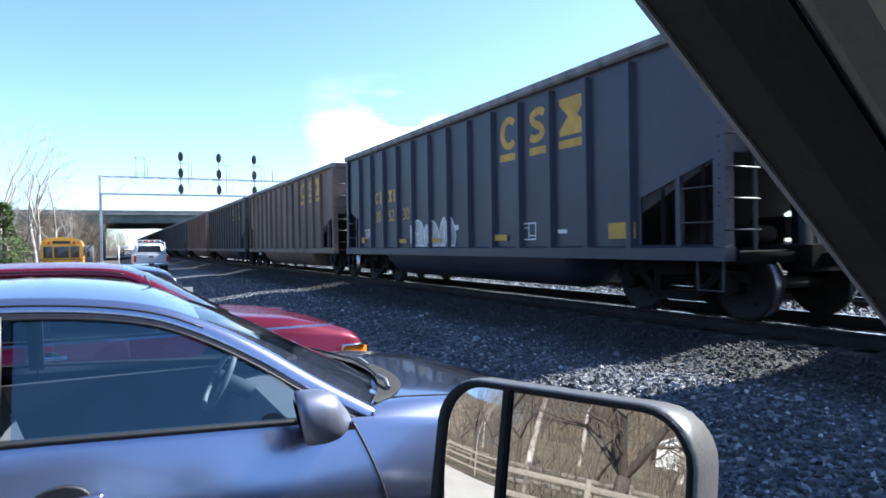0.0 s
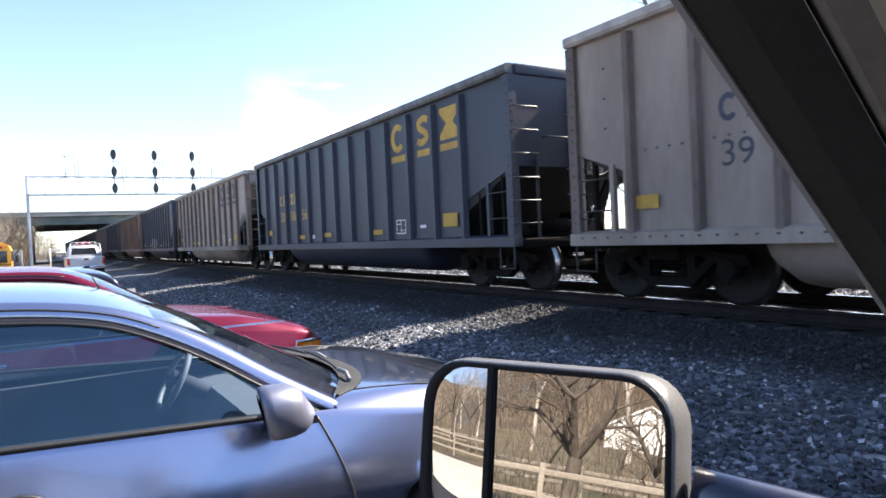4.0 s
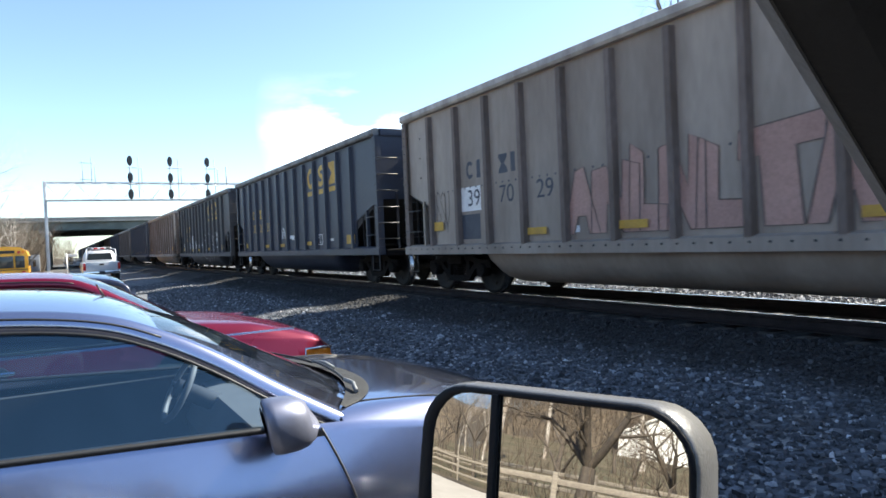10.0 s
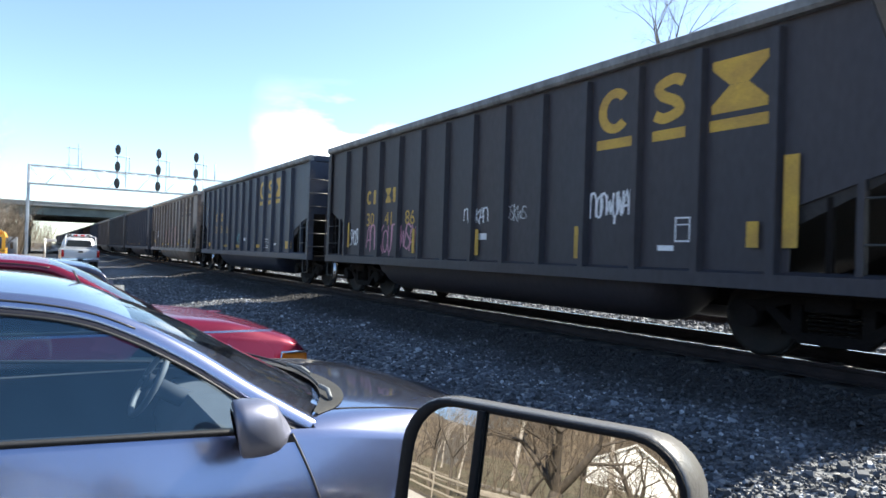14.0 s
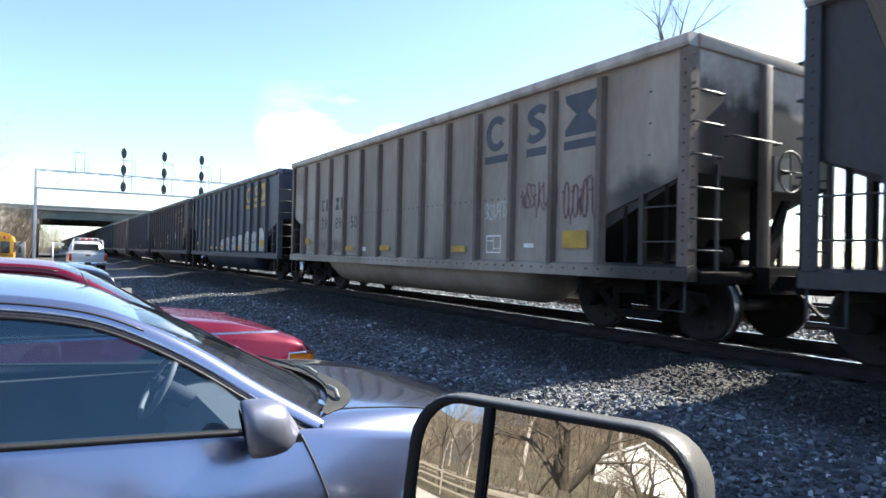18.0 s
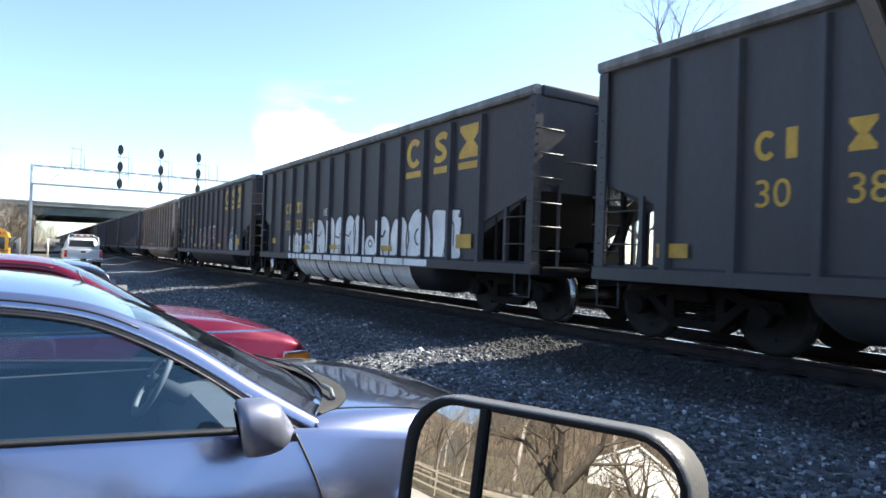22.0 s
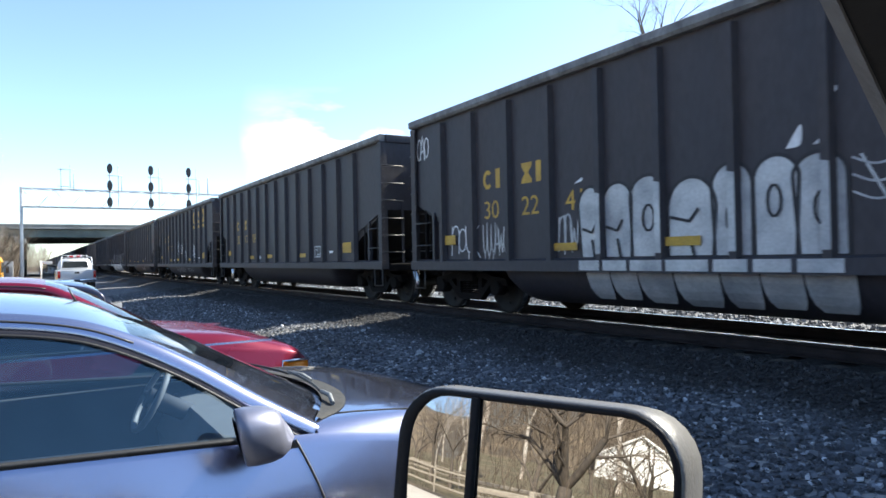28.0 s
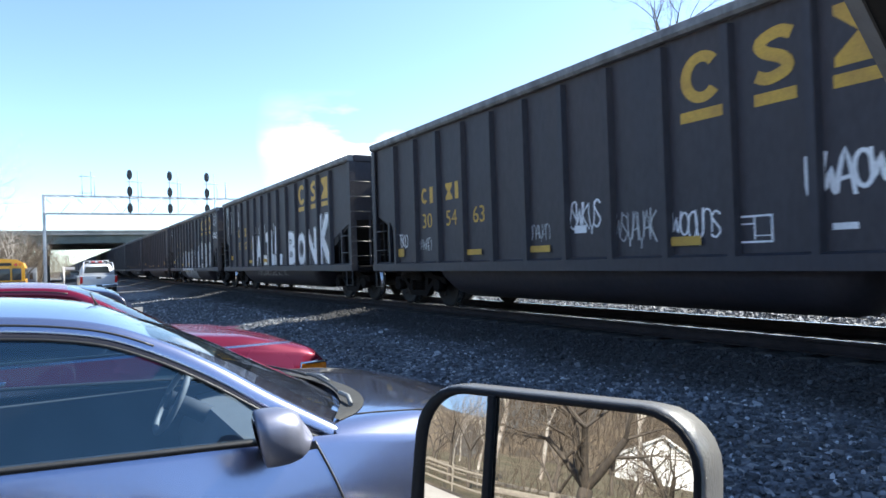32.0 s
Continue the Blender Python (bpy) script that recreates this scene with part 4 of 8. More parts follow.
def marks(car, number, material, big=True, data=True, upright=False, patch=True):
    """Owner's mark, number groups, data panel and reflector patches of one car, in metres behind its front end."""
    if big:
        emblem(material, car, upright)
    step = 0.94 if IS_SHORT else 1.0
    start = 2.24 if IS_SHORT else 2.34
    for kind, m in (("ring", start), ("bar", start + 0.28), ("glass", start + step + 0.02), ("bar", start + step + 0.30)):
        form(kind, along(m), along(m + 0.25), 2.14, 2.46, material, car, "reporting_mark")
    for k, grp in enumerate(number):
        digits(grp, along(start + step * k), 1.65, 0.42, material, car)
    if data:
        m0 = 10.91 if upright else (9.42 if IS_SHORT else 10.25)
        z0, z1, wide = (1.28, 1.58, 0.38) if upright else (1.08, 1.38, 0.42)
        g = Geo()
        ring = lambda d: [(LX, HALF_L - m, z) for m, z in ((m0 + d, z0 + d), (m0 + wide - d, z0 + d), (m0 + wide - d, z1 - d), (m0 + d, z1 - d), (m0 + d, z0 + d))]
        g.grid([ring(0.0), ring(0.022)], False)
        dp = part("data_panel", g, SPRAY_WHITE, car, "small white outlined data panel", fix=False)
        for a0, a1, b0, b1 in ((0.20, 0.22, 0.03, 0.28), (0.03, 0.20, 0.20, 0.215), (0.22, 0.40, 0.07, 0.082)):
            g = Geo()
            bar(g, along(m0 + a0), along(m0 + a1), z0 + b0, z0 + b1, 0.0004)
            part("panel_line", g, SPRAY_WHITE, dp, fix=False)
        m1 = m0 + 1.03 if not upright else 10.66
        g = Geo()
        bar(g, along(m1), along(m1 + 0.24), 1.175, 1.24)
        part("data_plate", g, SPRAY_WHITE, car, fix=False)
        g = Geo()
        bar(g, along(6.8 if IS_SHORT else 5.05), along(7.05 if IS_SHORT else 5.3), 1.32 if IS_SHORT else 1.08, 1.43 if IS_SHORT else 1.18)
        part("data_plate", g, SPRAY_WHITE, car, fix=False)
    patches = ((1.0, 0.45, 1.09, 0.17), (3.95, 0.47, 1.07, 0.10), (5.8, 0.47, 1.07, 0.10), (8.5, 0.47, 1.08, 0.11), (11.7, 0.55, 1.07, 0.23)) if IS_SHORT else ((1.03, 0.46, 1.24, 0.17), (4.12, 0.47, 1.08, 0.11), (6.1, 0.49, 1.10, 0.11), (9.15, 0.48, 1.09, 0.11), (12.22, 0.5, 1.17, 0.25))
    if not patch:
        patches = patches[:3]
    if upright:
        patches = ((1.25, 0.10, 1.15, 0.60), (4.5, 0.10, 1.05, 0.50), (6.75, 0.10, 1.05, 0.45), (9.22, 0.10, 1.05, 0.45), (11.86, 0.14, 1.22, 0.28), (12.26, 0.16, 1.22, 0.95))
    for m, w, z, h in patches:
        g = Geo()
        bar(g, along(m), along(m + w), z, z + h, 0.03)
        part("reflector_patch", g, YELLOW, car, fix=False)


def tag(car, seed, a0, a1, z0, z1, material, w=0.03, letters=4, drop=0.0, on_tub=False):
    """An unreadable sprayed signature: tall crowded strokes, arches, hooks and loops."""
    r = random.Random(seed)
    g = Geo()
    letters = int(letters * 1.6)
    w *= 0.85
    cw = (a1 - a0) / letters
    arc = [math.pi * i / 8 for i in range(9)]
    forms = (
        [[(0.0, 0.0), (0.05, 1.0)], [(0.05, 1.0)] + [(0.45 - 0.42 * math.cos(a), 0.62 + 0.38 * math.sin(a)) for a in arc] + [(0.85, 0.05)]],
        [[(0.0, 0.95), (0.12, 0.1), (0.45, 0.75), (0.6, 0.05), (0.95, 1.0)]],
        [[(0.5 + 0.42 * math.cos(2 * a), 0.45 + 0.45 * math.sin(2 * a)) for a in arc]],
        [[(0.9, 0.85), (0.5, 1.0), (0.12, 0.78), (0.5, 0.5), (0.85, 0.25), (0.4, 0.0), (0.0, 0.12)]],
        [[(0.1, 0.0), (0.14, 1.05)], [(0.9, 0.95), (0.15, 0.5), (0.95, -0.1)]],
        [[(0.0, 0.05), (0.42, 1.0), (0.86, 0.0)], [(0.1, 0.35), (0.95, 0.42)]],
        [[(0.1, 0.95), (0.2, 0.25), (0.5, 0.0), (0.8, 0.3), (0.85, 1.0)], [(0.5, 0.0), (0.45, -0.25)]],
    )
    step = 0
    for k in range(letters):
        h = r.uniform(0.75, 1.0)
        base = z0 + (1 - h) * (z1 - z0) * r.uniform(0.0, 1.0)
        lean = r.uniform(-0.1, 0.22)
        for line in r.choice(forms):
            pts = [(a0 + cw * (k - 0.15 + 1.3 * u + lean * v), base + h * (z1 - z0) * v) for u, v in line]
            if len(pts) > 2:
                pts = [(p.x, p.y) for p in smooth_curve([(a, z, 0) for a, z in pts], 3)]
            stroke(g, pts, w * r.uniform(0.8, 1.15), 0.0004 * step, 0.00004)
            step += 1
    if drop:
        stroke(g, [(a0 + 0.5 * cw, z0), (a0 + 0.2 * cw, z0 - drop * 0.6), (a0 + 1.2 * cw, z0 - drop)], w, 0.0004 * step)
    ob = part("graffiti_tag", g, material, car, "unreadable sprayed scrawl", fix=False)
    if on_tub:
        for v in ob.data.vertices:
            v.co.x = -0.726 - 0.726 * math.sqrt(max(1 - ((SILL - 0.02 - v.co.z) / 0.685) ** 2, 0.0))
    return ob


def lines(car, strokes, material, w=0.035, label="sprayed outline drawing"):
    """Free sprayed lines, each smoothed through a few points."""
    for i, pts in enumerate(strokes):
        g = Geo()
        fine = [(p.x, p.y) for p in smooth_curve([(a, z, 0) for a, z in pts], 4)]
        stroke(g, fine, w, 0.006 + 0.0005 * i, 0.00004)
        part("sprayed_line", g, material, car, label, fix=False)


def piece(car, seed, a0, a1, z0, top0, top1, count, fill, line, edge=0.045, down=0.0, over_ribs=True, block=False, label="sprayed piece of fat rounded forms", name="graffiti_piece"):
    """A row of fat crowded forms rising from top0 to top1, filled and edged, over ribs, sill and tub."""
    r = random.Random(seed)
    widths = [r.uniform(0.75, 1.25) for _ in range(count)]
    scale_w = (a1 - a0) / sum(widths)
    left = a0
    for k in range(count):
        gf, gl = Geo(), Geo()
        cw = widths[k] * scale_w
        top = top0 + (top1 - top0) * (k + 0.5) / count + r.uniform(-0.09, 0.06)
        lean = 0.0 if block else r.uniform(-0.05, 0.05)
        lo, hi = left - 0.02 * cw, left + cw * (1.3 if block else 1.02)
        if block:
            unit = r.choice((
                ((0, 0), (0.35, 1), (0.6, 1.05), (1, 0), (0.7, 0), (0.62, 0.28), (0.4, 0.28), (0.28, 0)),
                ((0.3, 0), (0.26, 0.72), (0, 0.7), (0.02, 1), (1, 1.08), (0.98, 0.8), (0.68, 0.78), (0.74, 0)),
                ((0, 0), (0.05, 1), (0.75, 1.1), (0.92, 0.75), (0.64, 0.5), (1, 0), (0.68, 0), (0.38, 0.36), (0.34, 0)),
                ((0, 0), (0.1, 1.15), (0.45, 1.0), (0.42, 0.35), (1, 0.32), (0.95, 0)),
                ((0, 0), (0.05, 1), (0.36, 1.05), (0.64, 0.5), (0.68, 1.1), (1, 1), (0.96, 0), (0.66, 0), (0.34, 0.48), (0.32, 0))))
            pts = [(lo + (hi - lo) * q, z0 + (top - z0) * v) for q, v in unit]
        else:
            n = 12
            half, mid = (hi - lo) / 2, (lo + hi) / 2
            rise = min(top - z0 - 0.1, half * r.uniform(0.9, 1.5))
            pts = [(lo + 0.05 * cw, z0)] + [(mid + lean - half * math.cos(math.pi * i / n), top - rise + rise * math.sin(math.pi * i / n)) for i in range(n + 1)] + [(hi - 0.05 * cw, z0)]
        flat(gf, pts, 0.002 + 0.0012 * (k % 3))
        stroke(gl, pts + pts[:1], edge, 0.008 + 0.0006 * (k % 4), 0.00003)
        mid = (lo + hi) / 2
        cut = 3 if block else r.choice((0, 1, 2))
        zc = z0 + (top - z0) * r.uniform(0.4, 0.6)
        if cut == 0:
            stroke(gl, [(mid, z0), (mid + 0.03, zc)], edge, 0.016)
        elif cut == 1:
            ring = [(mid + 0.16 * cw * math.cos(2 * math.pi * i / 10), zc + 0.16 * (top - z0) * math.sin(2 * math.pi * i / 10)) for i in range(10)]
            stroke(gl, ring + ring[:1], edge * 0.8, 0.016, 0.00003)
        elif cut == 2:
            stroke(gl, [(lo + 0.1 * cw, zc), (mid, zc - 0.06), (mid + 0.2 * cw, zc + 0.08)], edge, 0.016)
            stroke(gl, [(mid + 0.1 * cw, z0), (mid, z0 + 0.25 * (top - z0))], edge, 0.018)
        if over_ribs and not block:
            for y in RIBS:
                a = (LETTER0 - y) / K_LEN
                if lo + 0.05 <= a < hi - 0.02:
                    gf.add([(-SIDE - 0.104, LETTER0 - K_LEN * p, z) for p, z in ((a - 0.042, z0 + 0.05), (a + 0.042, z0 + 0.05), (a + 0.042, top - 0.12), (a - 0.042, top - 0.1))], [(0, 1, 2, 3)])
        if down:
            gf.add([(-1.604, LETTER0 - K_LEN * p, z) for p, z in ((lo + 0.04, 0.80), (hi - 0.04, 0.80), (hi - 0.04, 0.935), (lo + 0.04, 0.935))], [(0, 1, 2, 3)])
            deep = down * r.uniform(0.75, 1.0)
            if 3.5 - HALF_L < HALF_L - hi and HALF_L - lo < HALF_L - 3.0:
                curve = [(-0.722 - 0.728 * math.cos(q), SILL - 0.02 - 0.688 * math.sin(q)) for q in (0.12, 0.3, 0.5, 0.5 + 0.35 * deep, 0.5 + 0.7 * deep)]
                inset = (0.04, 0.04, 0.06, 0.1, 0.2)
                gf.grid([[(x, LETTER0 - K_LEN * (lo + i * cw), z) for (x, z), i in zip(curve, inset)], [(x, LETTER0 - K_LEN * (hi - i * cw), z) for (x, z), i in zip(curve, inset)]], False)
        left += cw
        form = part(name, gf, fill, car, label, fix=False)
        part("graffiti_outline", gl, line, form, fix=False)


def laid(*pts):
    """Points given in metres behind the front end, as lettering coordinates."""
    return tuple((along(m), z) for m, z in pts)


def blob(car, pts, fill, line=None, edge=0.035, lift=0.0035, label="sprayed closed form"):
    """One closed smooth form, filled and edged, through a few points in metres behind the front end."""
    ring = [(p.x, p.y) for p in smooth_curve([(a, z, 0) for a, z in laid(*pts, pts[0])], 4)]
    g = Geo()
    flat(g, ring[:-1], lift)
    form_ob = part("graffiti_form", g, fill, car, label, fix=False)
    if line is not None:
        g = Geo()
        stroke(g, ring, edge, lift + 0.004, 0.00002)
        part("graffiti_outline", g, line, form_ob, fix=False)
    return form_ob


def word(text, spans, z0, tops, fill, line, parent):
    """Bold painted capitals, one span each, edged in line with a thin outer edge of fill."""
    body = None
    for ch, (a0, a1), top in zip(text, spans, tops):
        for lift, off, material in ((0.001, 0.085, fill), (0.004, 0.068, line), (0.007, 0.042, fill)):
            cu = bpy.data.curves.new("capital", "FONT")
            cu.body, cu.size, cu.offset, cu.resolution_u = ch, 1.0, off, 4
            tmp = bpy.data.objects.new("capital", cu)
            me = bpy.data.meshes.new_from_object(tmp)
            bpy.data.objects.remove(tmp)
            xs, ys = [v.co.x for v in me.vertices], [v.co.y for v in me.vertices]
            lo, wide, low, tall = min(xs), max(xs) - min(xs), min(ys), max(ys) - min(ys)
            grow = 0.9 * (off - 0.042)
            b0, b1, y0, y1 = a0 - grow, a1 + grow, z0 - grow, top + grow
            for v in me.vertices:
                a, z = b0 + (v.co.x - lo) / wide * (b1 - b0), y0 + (v.co.y - low) / tall * (y1 - y0)
                v.co = (LX - lift, LETTER0 - K_LEN * a, z)
            me.materials.clear()
            me.materials.append(material)
            ob = new("graffiti_letter", me)
            ob.parent = body or parent
            if body is None:
                body = ob
                ob.parent = parent


def rivets(car):
    """The dotted row of patched holes along a pale car's panels and the soot below it."""
    g = Geo()
    for k, y in enumerate(RIBS[:-1]):
        for i in range(4):
            a = (LETTER0 - y) / K_LEN + 0.2 + 0.18 * i
            z = 1.98 + 0.006 * (k % 3)
            flat(g, [(a + 0.02 * math.cos(q), z + 0.02 * math.sin(q)) for q in [math.pi * j / 3 for j in range(6)]])
    tagged(part("rivet_row", g, NAVY, car, "dotted row of dark holes", fix=False), kind="stuff")


def drips(car, seed, a0, a1, z0, z1, material, count=5, w=0.1):
    """Ragged runs of paint."""
    r = random.Random(seed)
    for k in range(count):
        g = Geo()
        a = a0 + (a1 - a0) * (k + r.random()) / count
        ww = w * r.uniform(0.5, 1.3)
        end = z1 - (z1 - z0) * r.uniform(0.5, 1.0)
        flat(g, [(a - ww / 2, z1 - r.uniform(0, 0.1)), (a + ww / 2, z1 - r.uniform(0, 0.1)), (a + ww * 0.35, (z1 + end) / 2), (a + ww * 0.1, end), (a - ww * 0.3, (z1 + end) / 2)], 0.0005 * k)
        part("paint_run", g, material, car, fix=False)


def end_paint(car, seed, x0, x1, z0, z1, material):
    """A ragged smear of light paint with runs on the rear end sheet."""
    r = random.Random(seed)
    y = -HALF_L - 0.018
    n = 22
    top = [(x0 + (x1 - x0) * k / n, y, z1 - r.uniform(0.0, 0.07)) for k in range(n + 1)]
    low = []
    for k, (x, _, z) in enumerate(top):
        run = r.random()
        deep = (z1 - z0) * (r.uniform(0.7, 1.0) if run > 0.7 else r.uniform(0.2, 0.5))
        low.append((x, y, z1 - deep))
    part("paint_smear", Geo().grid([top, low], False), material, car, "silver paint smeared on the end sheet", fix=False)


TRAIN = []


def finish_car(k, car, label):
    tagged(car, label, "coal car", "coal cars of the passing train")
    TRAIN.append((k, car, HALF_L))


def light_car(k, number, label):
    size(k in SHORT_CARS)
    car = car_shell(PAINT_LIGHT, False)
    marks(car, number, NAVY)
    rivets(car)
    finish_car(k, car, label)
    return car


def dark_car(k, number, label, paint=None, **kw):
    size(k in SHORT_CARS)
    car = car_shell(paint or PAINT_BLACK, True)
    marks(car, number, YELLOW, **kw)
    finish_car(k, car, label)
    return car


# cars in the order in which they pass, the last one first
c = dark_car(0, ("30", "54", "63"), "grimy black coal car with small white scrawls and yellow mark")
for seed, m0, m1, z0, z1, spray, w, letters in ((11, 0.95, 1.58, 1.28, 1.58, SPRAY_WHITE, 0.025, 4), (16, 1.98, 2.6, 1.18, 1.46, SPRAY_GREY, 0.018, 4), (17, 5.75, 6.25, 1.25, 1.5, SPRAY_GREY, 0.018, 4),
                                               (12, 6.62, 7.34, 1.38, 1.78, SPRAY_WHITE, 0.03, 4), (13, 7.52, 8.3, 1.16, 1.56, SPRAY_GREY, 0.022, 5), (14, 8.55, 9.22, 1.16, 1.52, SPRAY_WHITE, 0.03, 4), (15, 10.22, 11.6, 1.5, 1.95, SPRAY_WHITE, 0.05, 6)):
    tag(c, seed, along(m0), along(m1), z0, z1, spray, w, letters)
c = dark_car(1, ("30", "02", "25"), "black coal car with large white painted letters", patch=False, data=False)
piece(c, 21, along(4.55), along(8.2), 0.97, 2.05, 2.15, 6, SPRAY_WHITE, SPRAY_BLACK, 0.05, block=True, label="large white sprayed angular piece with black edges")
for m in (5.1, 5.55, 6.3, 7.4, 8.05):
    lines(c, (laid((m, 2.05), (m + 0.02, 2.25), (m + 0.01, 2.42)),), SPRAY_WHITE, 0.035)
word("BONK", tuple((along(m0), along(m1)) for m0, m1 in ((8.88, 9.82), (9.97, 10.74), (10.82, 11.74), (11.88, 12.98))), 0.98, (2.03, 1.93, 2.02, 2.36), SPRAY_WHITE, SPRAY_BLACK, c)
tag(c, 22, along(0.15), along(1.05), 2.95, 3.55, SPRAY_GREY, 0.04, 4, 0.25)
tag(c, 23, along(0.57), along(0.98), 2.2, 2.7, SPRAY_GREY, 0.03, 3)
tag(c, 26, along(5.0), along(8.6), 0.62, 0.80, SPRAY_GREY, 0.02, 7, 0, True)
lines(c, (laid((1.18, 3.3), (1.2, 2.8), (1.17, 2.35)), laid((2.05, 3.0), (2.1, 2.7), (2.0, 2.45), (2.2, 2.4)), laid((2.42, 3.2), (2.45, 2.9), (2.42, 2.6))), SPRAY_WHITE, 0.06)
c = dark_car(2, ("30", "22", "41"), "black coal car covered with silver sprayed rounded forms", patch=False, data=False)
piece(c, 31, along(4.65), along(8.2), 0.97, 1.92, 1.98, 7, SPRAY_GREY, SPRAY_BLACK, 0.04, 0.5)
blob(c, ((8.93, 1.0), (8.90, 1.5), (9.2, 1.8), (9.5, 1.75), (9.33, 1.96), (9.69, 2.25), (10.1, 2.18), (10.2, 2.27), (10.4, 2.2), (10.43, 2.05), (10.84, 2.2), (11.4, 2.06), (11.63, 1.6), (11.57, 1.18), (11.3, 1.0), (10.8, 0.99), (10.07, 0.97), (9.5, 0.98)), SPRAY_GREY, SPRAY_WHITE, 0.03, label="silver sprayed cluster of round forms")
lines(c, (laid((9.82, 1.2), (9.8, 1.6), (9.85, 1.86), (10.1, 1.93), (10.35, 1.84), (10.41, 1.63), (10.22, 1.52), (9.95, 1.5)), laid((10.22, 1.5), (10.59, 1.48), (10.7, 1.28), (10.62, 1.1), (10.3, 1.02)), laid((10.48, 2.02), (11.0, 1.97), (11.58, 1.92)), laid((10.75, 1.56), (11.1, 1.55), (11.61, 1.53)), laid((10.95, 1.3), (11.1, 1.2), (11.4, 1.25), (11.5, 1.4))), SPRAY_BLACK, 0.035, "black sprayed inner line")
g = Geo()
bar(g, along(10.15), along(10.52), 1.15, 1.40, 0.009)
part("data_panel", g, SPRAY_BLACK, c, "small dark data panel", fix=False)
blob(c, ((12.05, 1.95), (12.1, 2.14), (12.27, 2.2), (12.44, 2.12), (12.48, 1.92), (12.38, 1.75), (12.5, 1.66), (12.25, 1.66)), SPRAY_GREY, label="small silver sprayed round form")
blob(c, ((12.2, 0.97), (11.9, 1.35), (11.95, 1.62), (12.12, 1.66), (12.22, 1.55), (12.36, 1.66), (12.52, 1.58), (12.5, 1.32)), SPRAY_GREY, SPRAY_WHITE, 0.02, label="small silver sprayed heart")
for k in range(3):
    d = 0.16 * k
    lines(c, (laid((8.22, 1.88 - d), (8.4, 1.80 - d), (8.55, 1.82 - d), (8.74, 1.93 - d)),), SPRAY_GREY, 0.022)
    lines(c, (laid((13.1, 3.5 - 1.2 * d), (13.35, 3.36 - 1.2 * d), (13.65, 3.36 - 1.2 * d), (13.98, 3.52 - 1.2 * d)),), SPRAY_GREY, 0.03)
lines(c, (laid((8.3, 1.9), (8.55, 1.4), (8.72, 1.0)), laid((8.7, 1.95), (8.68, 1.5), (8.72, 1.0)), laid((13.6, 3.6), (13.58, 3.2), (13.62, 2.85)), laid((13.2, 3.55), (13.4, 3.1), (13.6, 2.9)), laid((13.95, 3.55), (13.8, 3.1), (13.64, 2.9))), SPRAY_GREY, 0.025)
tag(c, 38, along(1.35), along(2.2), 1.02, 1.6, SPRAY_WHITE, 0.03, 3)
tag(c, 35, along(2.3), along(3.0), 1.02, 1.6, SPRAY_GREY, 0.03, 4)
tag(c, 34, along(4.2), along(4.6), 1.02, 1.6, SPRAY_GREY, 0.03, 2)
tag(c, 33, along(0.12), along(0.55), 2.9, 3.4, SPRAY_WHITE, 0.03, 2)
tag(c, 36, along(12.9), along(13.95), 2.3, 2.62, SPRAY_WHITE, 0.035, 5, 0.3)
for m, z, h in ((7.68, 2.05, 0.22), (7.95, 2.05, 0.12), (8.02, 2.5, 0.08), (4.62, 2.02, 0.07), (12.6, 3.3, 0.2)):
    blob(c, ((m - 0.09, z), (m + 0.06, z + 0.02), (m + 0.07, z + h), (m - 0.02, z + 0.5 * h)), SPRAY_WHITE, label="splash of white paint")
end_paint(c, 39, -1.3, 0.2, 2.7, 3.5, SPRAY_GREY)
c = dark_car(3, ("30", "17", "08"), "sooty black coal car with plain grimy sides", big=False)
c = dark_car(4, ("30", "01", "29"), "black coal car with four white sprayed tags")
tag(c, 51, 5.72, 6.42, 1.58, 1.98, SPRAY_WHITE, 0.03)
lines(c, (((6.1, 2.07), (5.78, 1.95), (5.7, 1.72), (5.9, 1.5), (6.2, 1.5), (6.45, 1.72), (6.4, 1.98), (6.1, 2.07)),), SPRAY_WHITE, 0.02)
tag(c, 52, 6.75, 7.35, 1.4, 1.95, SPRAY_WHITE, 0.028, 4, 0.2)
tag(c, 53, 7.75, 8.5, 1.15, 1.65, SPRAY_GREY, 0.03)
tag(c, 55, 5.2, 7.4, 0.5, 0.74, SPRAY_GREY, 0.03, 5, 0, True)
tag(c, 56, 8.0, 9.4, 0.52, 0.72, SPRAY_GREY, 0.025, 4, 0, True)
tag(c, 54, 9.8, 10.6, 1.3, 1.85, SPRAY_WHITE, 0.035, 5)
c = dark_car(5, ("30", "38", "22"), "slate grey coal car with yellow mark and clean panels", PAINT_GREY)
tag(c, 61, 5.0, 5.6, 1.15, 1.5, SPRAY_WHITE, 0.03, 3)
tag(c, 64, 7.4, 8.4, 0.48, 0.74, SPRAY_GREY, 0.035, 4, 0, True)
tag(c, 62, 6.0, 6.5, 1.15, 1.6, SPRAY_WHITE, 0.035, 3)
g = Geo()
bar(g, 7.2, 7.45, 1.25, 1.42)
part("data_plate", g, SPRAY_WHITE, c, fix=False)
c = dark_car(6, ("30", "23", "32"), "black coal car with big silver-white sprayed rounded forms")
piece(c, 71, along(2.92), along(4.8), 0.97, 1.5, 1.62, 5, SPRAY_WHITE, SPRAY_BLACK, 0.03, 0.8)
piece(c, 75, along(4.86), along(5.75), 0.97, 1.93, 1.93, 1, SPRAY_WHITE, SPRAY_BLACK, 0.035, 0.8)
